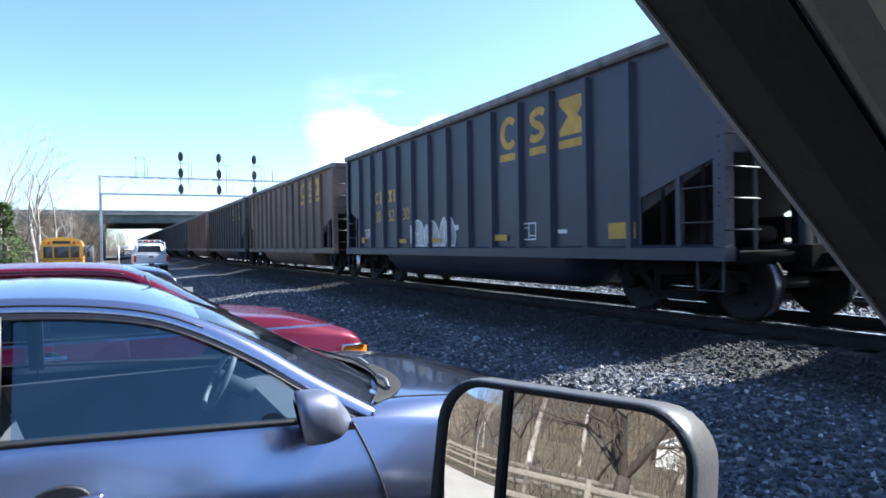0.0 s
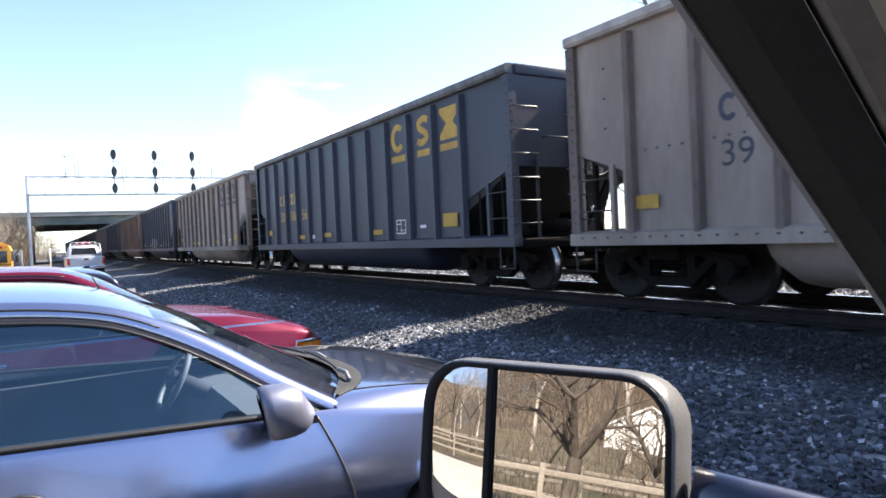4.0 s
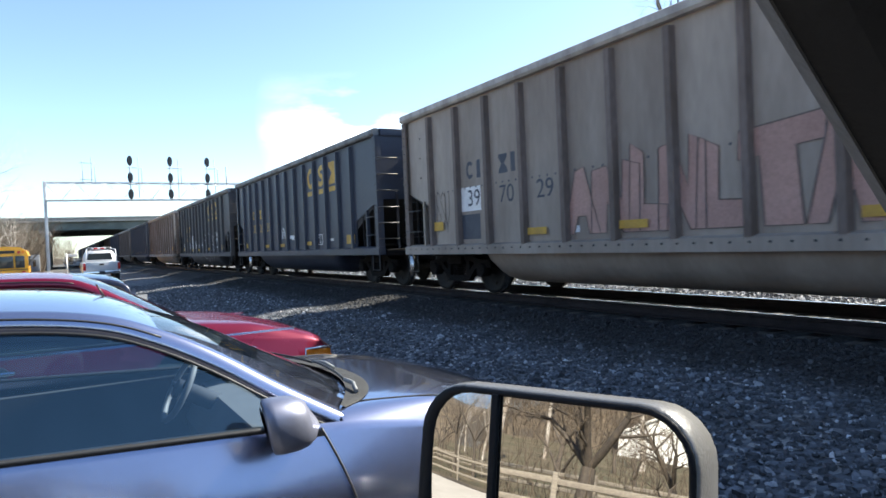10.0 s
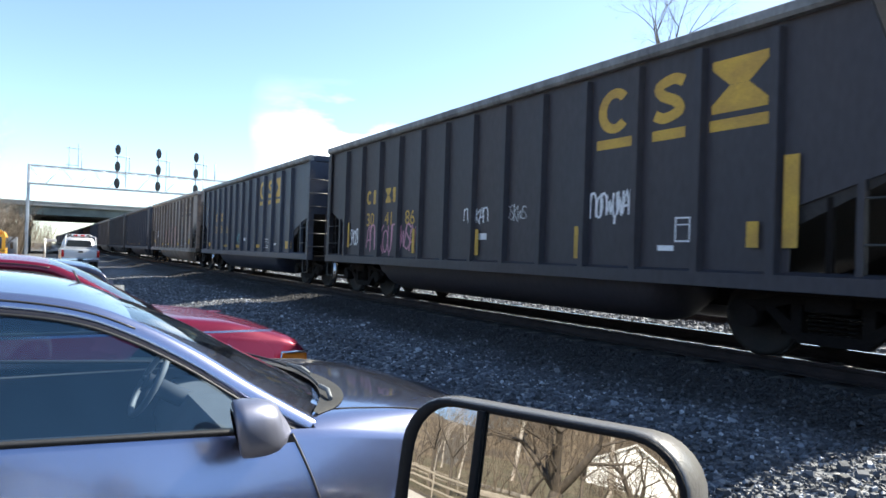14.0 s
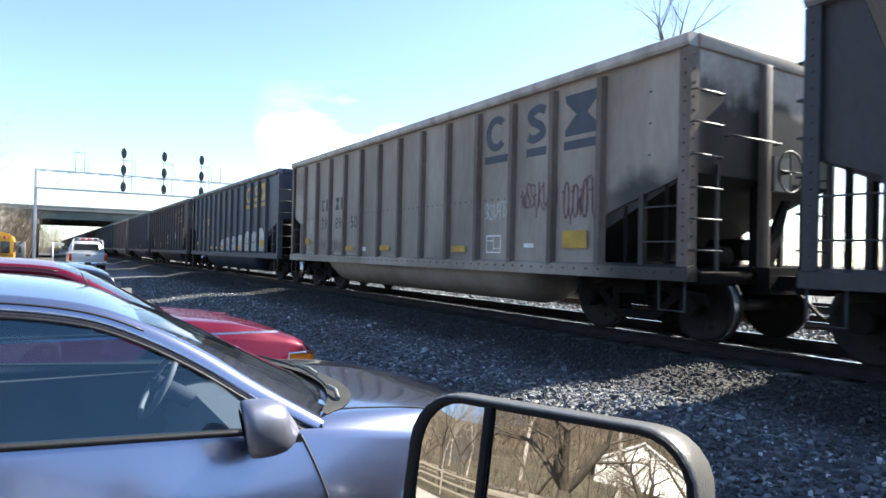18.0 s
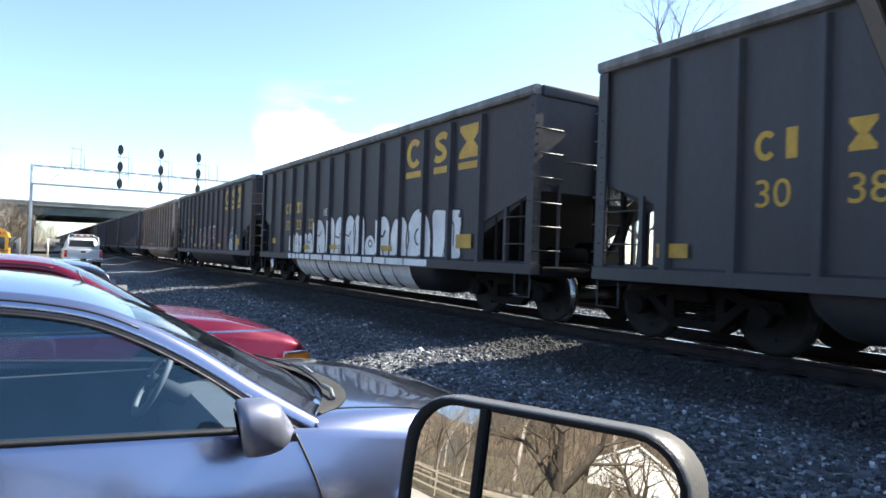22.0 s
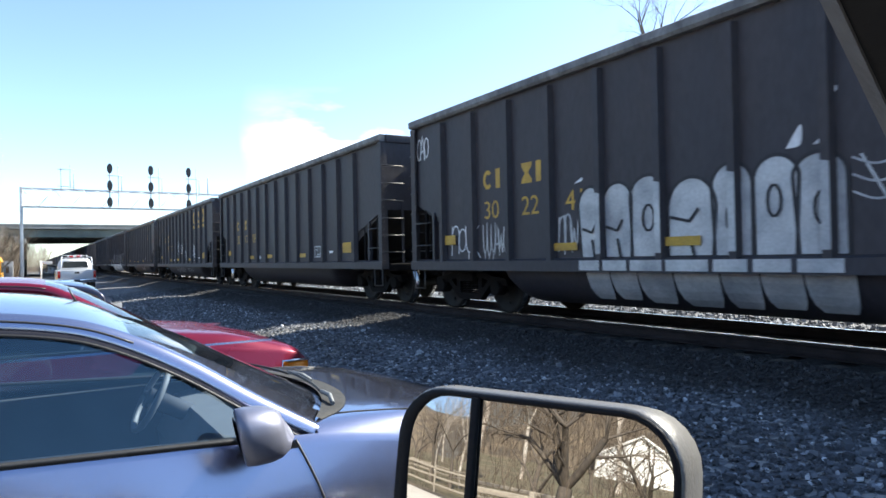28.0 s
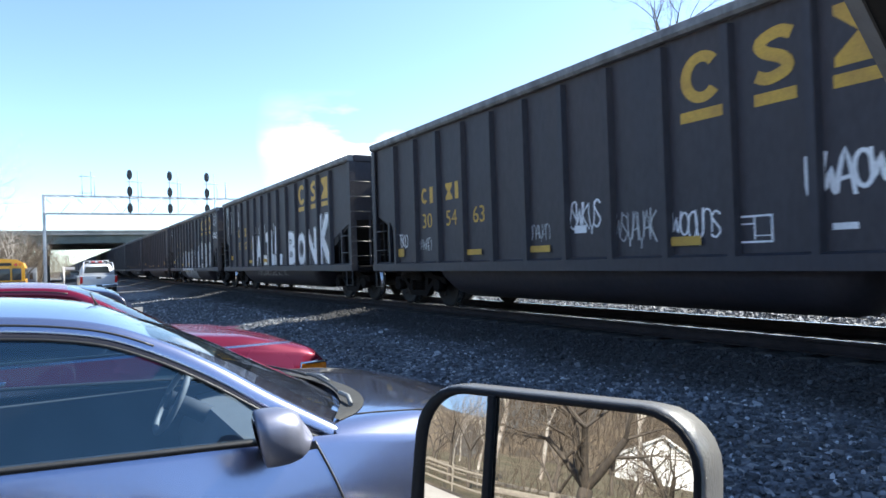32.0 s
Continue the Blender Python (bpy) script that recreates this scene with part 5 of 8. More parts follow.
piece(c, 73, along(5.82), along(8.25), 0.97, 1.95, 2.0, 4, SPRAY_WHITE, SPRAY_BLACK, 0.04, 0.8)
piece(c, 76, along(8.27), along(8.84), 0.97, 1.40, 1.40, 1, SPRAY_WHITE, SPRAY_BLACK, 0.04, 0.8)
piece(c, 72, along(8.88), along(11.3), 0.97, 1.90, 1.97, 3, SPRAY_WHITE, SPRAY_BLACK, 0.05, 0.9)
blob(c, ((11.36, 0.98), (11.34, 1.4), (11.33, 1.88), (11.8, 1.9), (12.3, 1.88), (12.27, 1.75), (12.36, 1.72), (12.33, 1.3), (12.33, 0.98), (11.8, 0.97)), SPRAY_WHITE, SPRAY_BLACK, 0.05, label="white sprayed upright block")
lines(c, (laid((11.75, 1.0), (11.85, 1.45), (11.8, 1.7)), laid((11.95, 1.7), (12.1, 1.6), (12.1, 1.2))), SPRAY_BLACK, 0.03, "black sprayed inner line")
digits("18", along(5.5), 1.98, 0.3, SPRAY_WHITE, c, "graffiti_figures")
c = dark_car(7, ("30", "22", "47"), "dark coal car with wine red sprayed forms in white outline")
for ring in (((5.0, 0.96), (5.15, 1.6), (5.4, 1.86), (5.9, 1.8), (6.0, 0.96)), ((6.1, 0.96), (6.15, 1.9), (6.5, 1.85), (6.72, 1.2), (6.74, 0.96)), ((6.95, 0.96), (7.2, 1.6), (7.4, 1.92), (8.0, 2.03), (8.9, 1.9), (8.95, 0.96)), ((9.2, 0.96), (9.4, 1.7), (10.0, 1.95), (10.6, 1.7), (10.8, 0.96))):
    blob(c, ring, SPRAY_WINE, label="faded wine red sprayed form")
lines(c, (laid((5.08, 0.95), (5.21, 1.16), (5.14, 1.61), (5.39, 1.86), (5.88, 1.89)), laid((5.54, 0.97), (5.52, 1.4), (5.56, 1.87)), laid((6.15, 0.96), (6.12, 1.5), (6.18, 1.95), (6.47, 1.86), (6.53, 1.46), (6.26, 1.17)), laid((6.26, 1.17), (6.44, 1.32), (6.67, 1.21), (6.72, 0.98)),
    laid((6.90, 0.97), (7.22, 1.18), (7.16, 1.51), (7.35, 1.90), (7.98, 2.04), (8.21, 1.84), (8.19, 1.55), (8.03, 1.46)), laid((8.03, 1.46), (8.38, 1.42), (8.35, 1.2), (8.33, 0.96)), laid((7.72, 1.75), (7.66, 1.9), (7.64, 2.05)), laid((7.56, 1.18), (7.65, 1.57), (7.79, 1.62), (7.87, 1.43), (7.71, 0.95)),
    laid((7.98, 1.98), (8.4, 1.96), (8.92, 1.93)), laid((8.67, 1.28), (8.86, 1.20), (8.84, 0.97), (8.91, 1.30))), SPRAY_WHITE, 0.03)
blob(c, ((11.1, 0.97), (11.12, 1.3), (11.3, 1.42), (11.55, 1.3), (11.85, 0.97)), SPRAY_GREY, label="grey sprayed round form")
blob(c, ((11.8, 0.97), (11.85, 1.35), (12.1, 1.55), (12.32, 1.35), (12.36, 0.97)), SPRAY_GREY, label="grey sprayed round form")
lines(c, (laid((11.07, 0.95), (11.10, 1.26), (11.32, 1.42), (11.6, 1.2), (11.90, 0.95)), laid((11.4, 1.44), (11.17, 1.66), (11.53, 1.61), (11.43, 1.81), (11.76, 1.89), (11.77, 1.70), (11.54, 1.36)), laid((11.87, 1.36), (12.10, 1.56), (12.32, 1.35), (12.37, 0.95)), laid((10.9, 1.3), (10.82, 1.2), (10.9, 1.0))), SPRAY_WHITE, 0.03)
tag(c, 84, along(1.0), along(1.75), 1.15, 1.85, SPRAY_GREY, 0.02, 2)
tag(c, 85, along(3.0), along(3.6), 1.2, 1.6, SPRAY_GREY, 0.025, 3)
c = light_car(8, ("39", "89", "50"), "pale weathered coal car with dark blue mark")
tag(c, 91, 10.9, 11.7, 1.75, 2.2, SPRAY_WINE, 0.025, 5)
tag(c, 93, 11.85, 12.6, 1.6, 2.2, SPRAY_WINE, 0.03, 5)
tag(c, 94, 9.9, 10.7, 1.65, 1.95, SPRAY_GREY, 0.02, 6)
tag(c, 92, along(1.5), along(3.85), 1.02, 1.38, RIB_BROWN, 0.025, 9)
tag(c, 96, along(1.1), along(2.0), 1.55, 1.95, SPRAY_GREY, 0.02, 4)
tag(c, 95, along(0.25), along(0.95), 2.75, 3.4, RIB_BROWN, 0.025, 3)
c = dark_car(9, ("30", "48", "15"), "dark blue coal car with white sprayed patches", PAINT_BLUE)
piece(c, 101, 5.9, 12.3, 1.0, 1.55, 1.85, 7, SPRAY_GREY, SPRAY_BLACK, 0.04, over_ribs=False)
c = dark_car(10, ("30", "41", "86"), "black coal car with pink strokes and white sprayed tags", upright=True)
tag(c, 111, 1.35, 2.0, 1.2, 1.6, SPRAY_WHITE, 0.035)
tag(c, 112, 2.3, 4.8, 1.05, 1.7, SPRAY_PINK, 0.045, 8)
tag(c, 113, 6.35, 7.08, 1.60, 1.88, SPRAY_WHITE, 0.030)
tag(c, 116, 7.47, 8.11, 1.62, 1.88, SPRAY_GREY, 0.015)
tag(c, 115, 9.51, 10.29, 1.60, 1.96, SPRAY_WHITE, 0.035, 5)
c = dark_car(11, ("30", "50", "61"), "dark blue coal car with bright yellow mark", PAINT_BLUE)
tag(c, 121, 5.8, 6.3, 1.25, 1.6, SPRAY_TEAL, 0.03, 3)
c = light_car(12, ("39", "70", "29"), "pale coal car with faded red sprayed words")
piece(c, 131, along(5.0), along(9.2), 1.05, 1.95, 2.1, 7, SPRAY_RED, RIB_BROWN, 0.02, block=True)
blob(c, ((12.3, 1.3), (12.5, 1.5), (12.85, 1.45), (12.8, 1.25)), SPRAY_RED, label="faded red sprayed patch")
for m0, m1, z0, z1, spray in ((2.12, 2.78, 1.56, 2.0, SPRAY_WHITE), (2.12, 2.74, 1.05, 1.5, NAVY), (10.2, 10.75, 1.02, 1.42, NAVY)):
    g = Geo()
    bar(g, along(m0), along(m1), z0, z1, -0.002)
    part("painted_patch", g, spray, c, "square painted patch", fix=False)
tag(c, 132, along(1.05), along(1.7), 1.3, 2.0, RIB_BROWN, 0.025, 3)
c = dark_car(13, ("30", "26", "39"), "dark slate blue coal car with clean yellow mark", PAINT_BLUE)
tag(c, 141, 5.95, 6.55, 1.3, 1.7, SPRAY_WHITE, 0.03)
g = Geo()
bar(g, 7.0, 7.28, 1.28, 1.42)
part("data_plate", g, SPRAY_WHITE, c, fix=False)
c = dark_car(14, ("30", "21", "71"), "slate blue coal car with white sprayed outlines", PAINT_GREY)
for seed, m0, m1, z0, z1, spray, w, letters, drop in ((151, 0.93, 1.52, 1.12, 1.58, SPRAY_WHITE, 0.03, 4, 0.0), (152, 2.75, 3.52, 1.15, 1.62, SPRAY_WHITE, 0.03, 4, 0.0), (156, 4.75, 5.45, 1.18, 1.6, SPRAY_WHITE, 0.03, 4, 0.1), (157, 5.8, 6.25, 1.22, 1.42, SPRAY_GREY, 0.022, 4, 0.0), (158, 9.35, 9.9, 1.45, 1.8, SPRAY_GREY, 0.018, 3, 0.0), (155, 10.25, 11.0, 1.45, 1.95, SPRAY_WHITE, 0.03, 4, 0.15)):
    tag(c, seed, along(m0), along(m1), z0, z1, spray, w, letters, drop)
blob(c, ((3.98, 1.08), (3.86, 1.4), (3.92, 1.75), (4.12, 1.92), (4.36, 1.86), (4.42, 1.6), (4.40, 1.2), (4.2, 1.05)), SPRAY_WHITE, label="white sprayed egg form")
lines(c, (laid((4.15, 1.35), (4.14, 1.55), (4.25, 1.62)),), SPRAY_BLACK, 0.05)
lines(c, (laid((6.89, 1.61), (6.95, 1.4), (6.89, 1.25), (7.34, 1.19), (7.1, 1.0), (7.05, 0.98)), laid((7.40, 1.76), (7.75, 1.88), (8.05, 1.61), (7.92, 1.15), (7.6, 1.05)), laid((8.53, 1.93), (9.08, 1.79), (9.06, 1.27), (8.53, 1.12), (8.34, 1.50), (8.53, 1.93)), laid((7.4, 1.5), (7.8, 1.6), (8.3, 1.3), (8.6, 1.45)), laid((8.9, 1.6), (9.3, 1.85), (9.5, 1.8))), SPRAY_GREY, 0.03)
low = Geo()
for pts in (((7.02, 0.76), (7.3, 0.66), (7.62, 0.67), (7.80, 0.53), (8.17, 0.55), (8.38, 0.76)), ((8.6, 0.78), (8.71, 0.72), (9.10, 0.57), (9.41, 0.78))):
    stroke(low, [(p.x, p.y) for p in smooth_curve([(a, z, 0) for a, z in laid(*pts)], 4)], 0.03)
low_ob = part("sprayed_line", low, SPRAY_GREY, c, "sprayed outline drawing", fix=False)
for v in low_ob.data.vertices:
    v.co.x = -0.728 - 0.728 * math.sqrt(max(1 - ((SILL - 0.02 - v.co.z) / 0.685) ** 2, 0.0))
c = light_car(15, ("39", "81", "26"), "pale weathered coal car with rusty stains low down")
tag(c, 161, 5.0, 8.0, 1.1, 1.6, RIB_BROWN, 0.04, 9)
c = dark_car(16, ("30", "06", "56"), "dark blue coal car with yellow mark", PAINT_BLUE)
c = light_car(17, ("39", "76", "18"), "pale brownish coal car with faint dark lettering")
drips(c, 171, 3.6, 10.8, 1.1, 3.0, RIB_BROWN, 9, 0.05)
lines(c, (((4.8, 1.9), (6.2, 1.95), (7.4, 1.75), (8.6, 2.0), (9.6, 1.7)),), RIB_BROWN, 0.025)
c = dark_car(18, ("30", "52", "30"), "slate blue coal car with white sprayed forms", PAINT_BLUE)
piece(c, 191, 4.7, 6.9, 1.0, 1.6, 1.7, 3, SPRAY_GREY, SPRAY_WHITE, 0.03)
tag(c, 192, 1.4, 2.1, 1.2, 1.5, SPRAY_WHITE, 0.03)
FORWARD = ((19, PAINT_RUST, "brown dusty coal car"), (20, PAINT_BLACK, "black coal car"), (21, PAINT_RUST, "brown dusty coal car"), (22, PAINT_GREY, "dark grey coal car"),
           (23, PAINT_GREY, "dark grey coal car"), (24, PAINT_BLACK, "black coal car"), (25, PAINT_LIGHT, "pale weathered coal car"), (26, PAINT_BLACK, "black coal car"),
           (27, PAINT_RUST, "brown dusty coal car"), (28, PAINT_BLACK, "black coal car"), (29, PAINT_GREY, "dark grey coal car"), (30, PAINT_BLACK, "black coal car"),
           (-1, PAINT_BLACK, "black coal car"), (-2, PAINT_GREY, "dark grey coal car"))
for k, paint, what in FORWARD:
    size(False)
    c = car_shell(paint, paint is not PAINT_LIGHT)
    emblem(NAVY if paint is PAINT_LIGHT else YELLOW, c)
    finish_car(k, c, what + " far along the train")


# ---- vehicles etc ----
# ---- signal bridge ----
GY = 85.0


def signal_bridge():
    sb = thing("signal_bridge", "white lattice signal bridge spanning the tracks", "signal bridge")
    x0, x1 = -1.16, 20.6
    for x in (x0, x1):
        post = part("post", Geo().cbox(x - 0.16, x + 0.16, GY - 0.16, GY + 0.16, -0.6, 10.25, 0.03), GALV, sb)
        part("base_plate", Geo().cbox(x - 0.35, x + 0.35, GY - 0.35, GY + 0.35, -0.6, 0.1, 0.03), CONCRETE, post)
    for z in (8.08, 10.08):
        for dy in (-0.6, 0.6):
            part("chord", Geo().box(x0, x1, GY + dy - 0.05, GY + dy + 0.05, z - 0.06, z + 0.06), GALV, sb)
    n = 14
    for k in range(n):
        a, b = x0 + (x1 - x0) * k / n, x0 + (x1 - x0) * (k + 1) / n
        for dy in (-0.6, 0.6):
            part("lattice_bar", Geo().tube((a, GY + dy, 8.1 if k % 2 else 10.05), (b, GY + dy, 10.05 if k % 2 else 8.1), 0.02, n=5), GALV, sb)
        part("lattice_bar", Geo().tube((a, GY - 0.6, 10.08), (b, GY + 0.6, 10.08), 0.025, n=5), GALV, sb)
    part("walkway", Geo().box(x0, x1, GY - 0.5, GY + 0.5, 8.13, 8.16), GALV, sb)
    part("mast", Geo().tube((18.6, GY, 10.0), (18.6, GY, 12.2), 0.06), WEATHERED_GALV, sb)
    return sb


signal_bridge()


def signal_mast(x, heads):
    sm = thing("signal_mast", "signal with three dark round heads above one another" if heads else "empty white signal frame on the bridge", "railway signal", "signals on the bridge")
    zt = 12.67 if heads else 12.5
    part("mast", Geo().tube((x, GY - 0.72, 8.3 if heads else 10.1), (x, GY - 0.72, zt), 0.06 if heads else 0.035), WEATHERED_GALV, sm)
    part("ladder_stile", Geo().tube((x + 0.9, GY - 0.7, 8.3 if heads else 10.1), (x + 0.9, GY - 0.7, zt + 0.4), 0.035), WEATHERED_GALV, sm)
    part("ladder_stile", Geo().tube((x + 1.25, GY - 0.7, 10.1), (x + 1.25, GY - 0.7, 11.8), 0.035), WEATHERED_GALV, sm)
    for z in (9.9, 11.85) if heads else (10.4, 12.3):
        part("platform_rail", Geo().tube((x - 0.3, GY - 0.72, z), (x + 1.35, GY - 0.72, z), 0.04 if heads else 0.03), WEATHERED_GALV, sm)
    if heads:
        for z in (12.67, 10.7, 8.74):
            hd = part("signal_head", Geo().ring_loft([[(x + r * 0.60 * math.cos(2 * math.pi * i / 20), yy, z + r * 1.2 * math.sin(2 * math.pi * i / 20)) for i in range(20)] for r, yy in ((0.30, GY - 0.60), (0.46, GY - 0.66), (0.50, GY - 0.78), (0.47, GY - 0.82))]), BLACK_PAINT, sm, "black oval target")
            for dz in (-0.26, 0.0, 0.26):
                part("lens", Geo().tube((x, GY - 0.83, z + dz), (x, GY - 0.86, z + dz), 0.10, n=14), SIGNAL_LENS, hd)
    return sm


for x in (7.49, 11.88, 16.16):
    signal_mast(x, True)
signal_mast(2.6, False)


# ---- road bridge ----
def overpass():
    ob = thing("overpass", "concrete and steel road bridge over the railway", "bridge", at=pose(0, 0, -0.42))
    y0, y1, xa, xb = 106.0, 138.0, -60.0, 90.0
    part("deck", Geo().box(xa, xb, y0 - 0.6, y1 + 0.6, 7.05, 7.35), CONCRETE, ob)
    for y in (y0 - 0.6, y1 + 0.3):
        part("parapet", Geo().cbox(xa, xb, y, y + 0.3, 7.352, 7.72, 0.04), CONCRETE, ob)
    y = y0
    while y <= y1 + 0.01:
        part("girder", Geo().prism([(y - 0.22, 5.85), (y + 0.22, 5.85), (y + 0.22, 5.92), (y + 0.03, 5.96), (y + 0.03, 6.95), (y + 0.22, 6.98), (y + 0.22, 7.046), (y - 0.22, 7.046), (y - 0.22, 6.98), (y - 0.03, 6.95), (y - 0.03, 5.96), (y - 0.22, 5.92)], xa, xb, "x"), GIRDER, ob)
        y += (y1 - y0) / 7
    for x in (-1.6, 22.5):
        cap = part("pier_cap", Geo().cbox(x - 0.7, x + 0.7, y0 - 0.5, y1 + 0.5, 5.0, 5.846, 0.05), CONCRETE, ob)
        for yy in (y0 + 2, y0 + 11, y0 + 20, y0 + 29):
            part("column", Geo().tube((x, yy, -0.7), (x, yy, 5.0), 0.5, n=18), CONCRETE, cap)
    part("abutment", Geo().prism([(-30, -0.7), (-9, -0.7), (-16, 5.84), (-30, 5.84)], y0 - 0.4, y1 + 0.4, "y"), CONCRETE, ob)
    part("abutment", Geo().prism([(50, -0.7), (31, -0.7), (38, 5.84), (50, 5.84)], y0 - 0.4, y1 + 0.4, "y"), CONCRETE, ob)
    return ob


overpass()

# ---- parked cars ----
def lerp_list(pts, x):
    """Linear interpolation in a list of (x, value) sorted by x."""
    if x <= pts[0][0]:
        return pts[0][1]
    for (a, va), (b, vb) in zip(pts, pts[1:]):
        if x <= b:
            return va + (vb - va) * (x - a) / (b - a)
    return pts[-1][1]


def wheel_parts(parent, x, y, r, side):
    w = part("wheel", Geo().ring_loft([[(x + rr * math.cos(2 * math.pi * i / 28), y + side * d, r + rr * math.sin(2 * math.pi * i / 28)) for i in range(28)] for rr, d in ((r * 0.66, 0.0), (r * 0.95, 0.0), (r, -0.02), (r, -0.18), (r * 0.95, -0.2))]), RUBBER, parent)
    g = Geo()
    for k in range(5):
        a = 2 * math.pi * k / 5
        m = Matrix.Translation((x, y - side * 0.02, r)) @ Matrix.Rotation(-a, 4, "Y")
        g.cbox(0.04, r * 0.66, -0.02, 0.02, -0.035, 0.035, 0.008, m)
    g.tube((x, y - side * 0.05, r), (x, y + side * 0.005, r), 0.06, n=12)
    part("rim", g, CHROME, w)


def body_section(b):
    """Width and height down a car's flank below the belt line b: shoulder, crease, hollow, lower crease, sill."""
    return ((0.90, 0.20), (0.950, 0.28), (0.972, 0.40), (0.982, 0.45), (0.980, b * 0.53), (0.988, b * 0.62), (1.0, b * 0.665), (0.998, b * 0.685), (0.985, b * 0.75), (0.962, b * 0.825), (0.934, b * 0.90), (0.910, b - 0.035), (0.900, b - 0.012), (0.890, b))


DECK = [(0.890, 0.0), (0.872, 0.30), (0.845, 0.64), (0.815, 0.88), (0.785, 0.975), (0.45, 0.995), (0.2, 1.0), (0, 1.0)]
DECK += [(-f, k) for f, k in DECK[-2::-1]]


def build_car(name, label, paint, spec, at, glass, category="car"):
    """A car that faces local +x. spec: outline numbers in metres from the middle of the car at the ground."""
    car = thing(name, label, category, at=at)
    hw, x0, x1 = spec["hw"], spec["tail"], spec["nose"]
    top, belt = spec["top"], spec["belt"]
    wheels, wr = spec["wheels"], spec["wheel_r"]
    width = spec["plan"]
    cab0, cab1 = spec["arc"][0][0], spec["arc"][-1][0]

    def arch(x):
        for w in wheels:
            d = abs(x - w)
            if d < wr + 0.06:
                return wr + math.sqrt(max((wr + 0.06) ** 2 - d * d, 0))
        return 0.0

    stations = sorted(set([x0 + (x1 - x0) * i / 56 for i in range(57)] + [cab0, cab1]))
    rows_l, rows_r, deck_f, deck_r = [], [], [], []
    for x in stations:
        w = hw * lerp_list(width, x)
        b = lerp_list(belt, x)
        a = arch(x)
        sec = []
        for f, z in body_section(b):
            z = max(z, min(a, b - 0.1))
            sec.append((x, w * f, z))
        rows_l.append(sec)
        rows_r.append([(p, -q, r) for p, q, r in sec])
        t = lerp_list(top, x)
        deck = [(x, w * f, b + (t - b) * k) for f, k in DECK]
        if x >= cab1 - 0.001:
            deck_f.append(deck)
        if x <= cab0 + 0.001:
            deck_r.append(deck)
    shell = Geo().grid(rows_l).grid(rows_r)
    body = part("body", shell, paint, car)
    part("hood", Geo().grid(deck_f), paint, car)
    part("boot_lid", Geo().grid(deck_r), paint, car)
    # nose and tail close the shell
    for sec, deck, s in ((rows_l[-1], deck_f[-1], 1), (rows_l[0], deck_r[0], -1)):
        loop = [(p, q, r) for p, q, r in sec] + deck[1:-1] + [(p, -q, r) for p, q, r in sec[::-1]]
        part("bumper", Geo().add(loop, [tuple(range(len(loop)))]), paint, car)
    # glasshouse: one arc a side, lofted over
    arc = smooth_curve([(x, y, z) for x, y, z in spec["arc"]], 6)
    n = len(arc)
    s1 = max(i for i in range(n) if arc[i].x <= spec["header_rear"])
    s2 = min(i for i in range(n) if arc[i].x >= spec["header_front"])
    crown = spec["crown"]

    def over(i, inset=0.0, bulge=0.0):
        p = arc[i]
        e = i / (n - 1)
        fwd = spec["bow_front"] * max(0.0, (i - s2) / (n - 1 - s2 or 1)) - spec["bow_rear"] * max(0.0, (s1 - i) / (s1 or 1))
        row = []
        for f in (-1, -0.9, -0.6, -0.3, 0, 0.3, 0.6, 0.9, 1):
            row.append((p.x + fwd * (1 - f * f), p.y * f * (1 - inset), p.z + crown * (1 - f * f) * min(1, 4 * e * (1 - e) + 0.25) - bulge))
        return row

    part("roof", Geo().grid([over(i) for i in range(s1, s2 + 1)]), paint, car)
    part("windshield", Geo().grid([over(i, 0.04, 0.006) for i in range(s2, n)]), WINDSHIELD, car, "raked clear windshield").visible_shadow = False
    part("rear_window", Geo().grid([over(i, 0.04, 0.006) for i in range(0, s1 + 1)]), glass, car).visible_shadow = False
    for s in (-1, 1):
        rings = []
        k = spec["rail"]
        foot = arc[-1] + (arc[-1] - arc[-2]).normalized() * 0.09
        for i, p in enumerate(list(arc) + [foot]):
            q = arc[min(i + 1, n - 1)] - arc[max(min(i, n - 1) - 1, 0)]
            q.normalize()
            up = Vector((-q.z, 0, q.x))
            wide = 0.045 + spec.get("pillar_flare", 0.0) * min(1.0, 2.0 * max(0, i - s2) / (n - 1 - s2))
            f, e = 1 - wide / p.y, min(1.0, i / (n - 1))
            inner = (p.x + spec["bow_front"] * max(0, i - s2) / (n - 1 - s2) * (1 - f * f) + up.x * 0.008, s * p.y * f, p.z + crown * (1 - f * f) * min(1, 4 * e * (1 - e) + 0.25) + up.z * 0.008)
            if wide < 0.05:
                inner = (p.x + up.x * 0.012, s * (p.y - 0.045), p.z + up.z * 0.012)
            rings.append([inner] + [(p.x + up.x * a, s * (p.y + d), p.z + up.z * a) for a, d in ( (0.014, -0.01), (0.002, 0.016), (-0.025, 0.022), (-k, 0.03), (-k, 0.0), (-0.02, -0.05))])
        part("side_rail", Geo().ring_loft(rings), paint, car)
        gs = []
        for i, p in enumerate(arc):
            q = arc[min(i + 1, n - 1)] - arc[max(i - 1, 0)]
            q.normalize()
            up = Vector((-q.z, 0, q.x))
            k = spec["rail"]
            gs.append([(p.x + up.x * a, s * (p.y + d), p.z + up.z * a) for a, d in ((-k + 0.004, 0.034), (-k - 0.006, 0.035), (-k - 0.006, 0.01), (-k + 0.004, 0.01))])
        part("roof_gutter", Geo().path([(p.x, s * (p.y + 0.019), p.z - 0.012) for p in arc[2:s2 + 1]], 0.0045, 5), TRIM, car)
        part("window_seal", Geo().ring_loft(gs), TRIM, car)
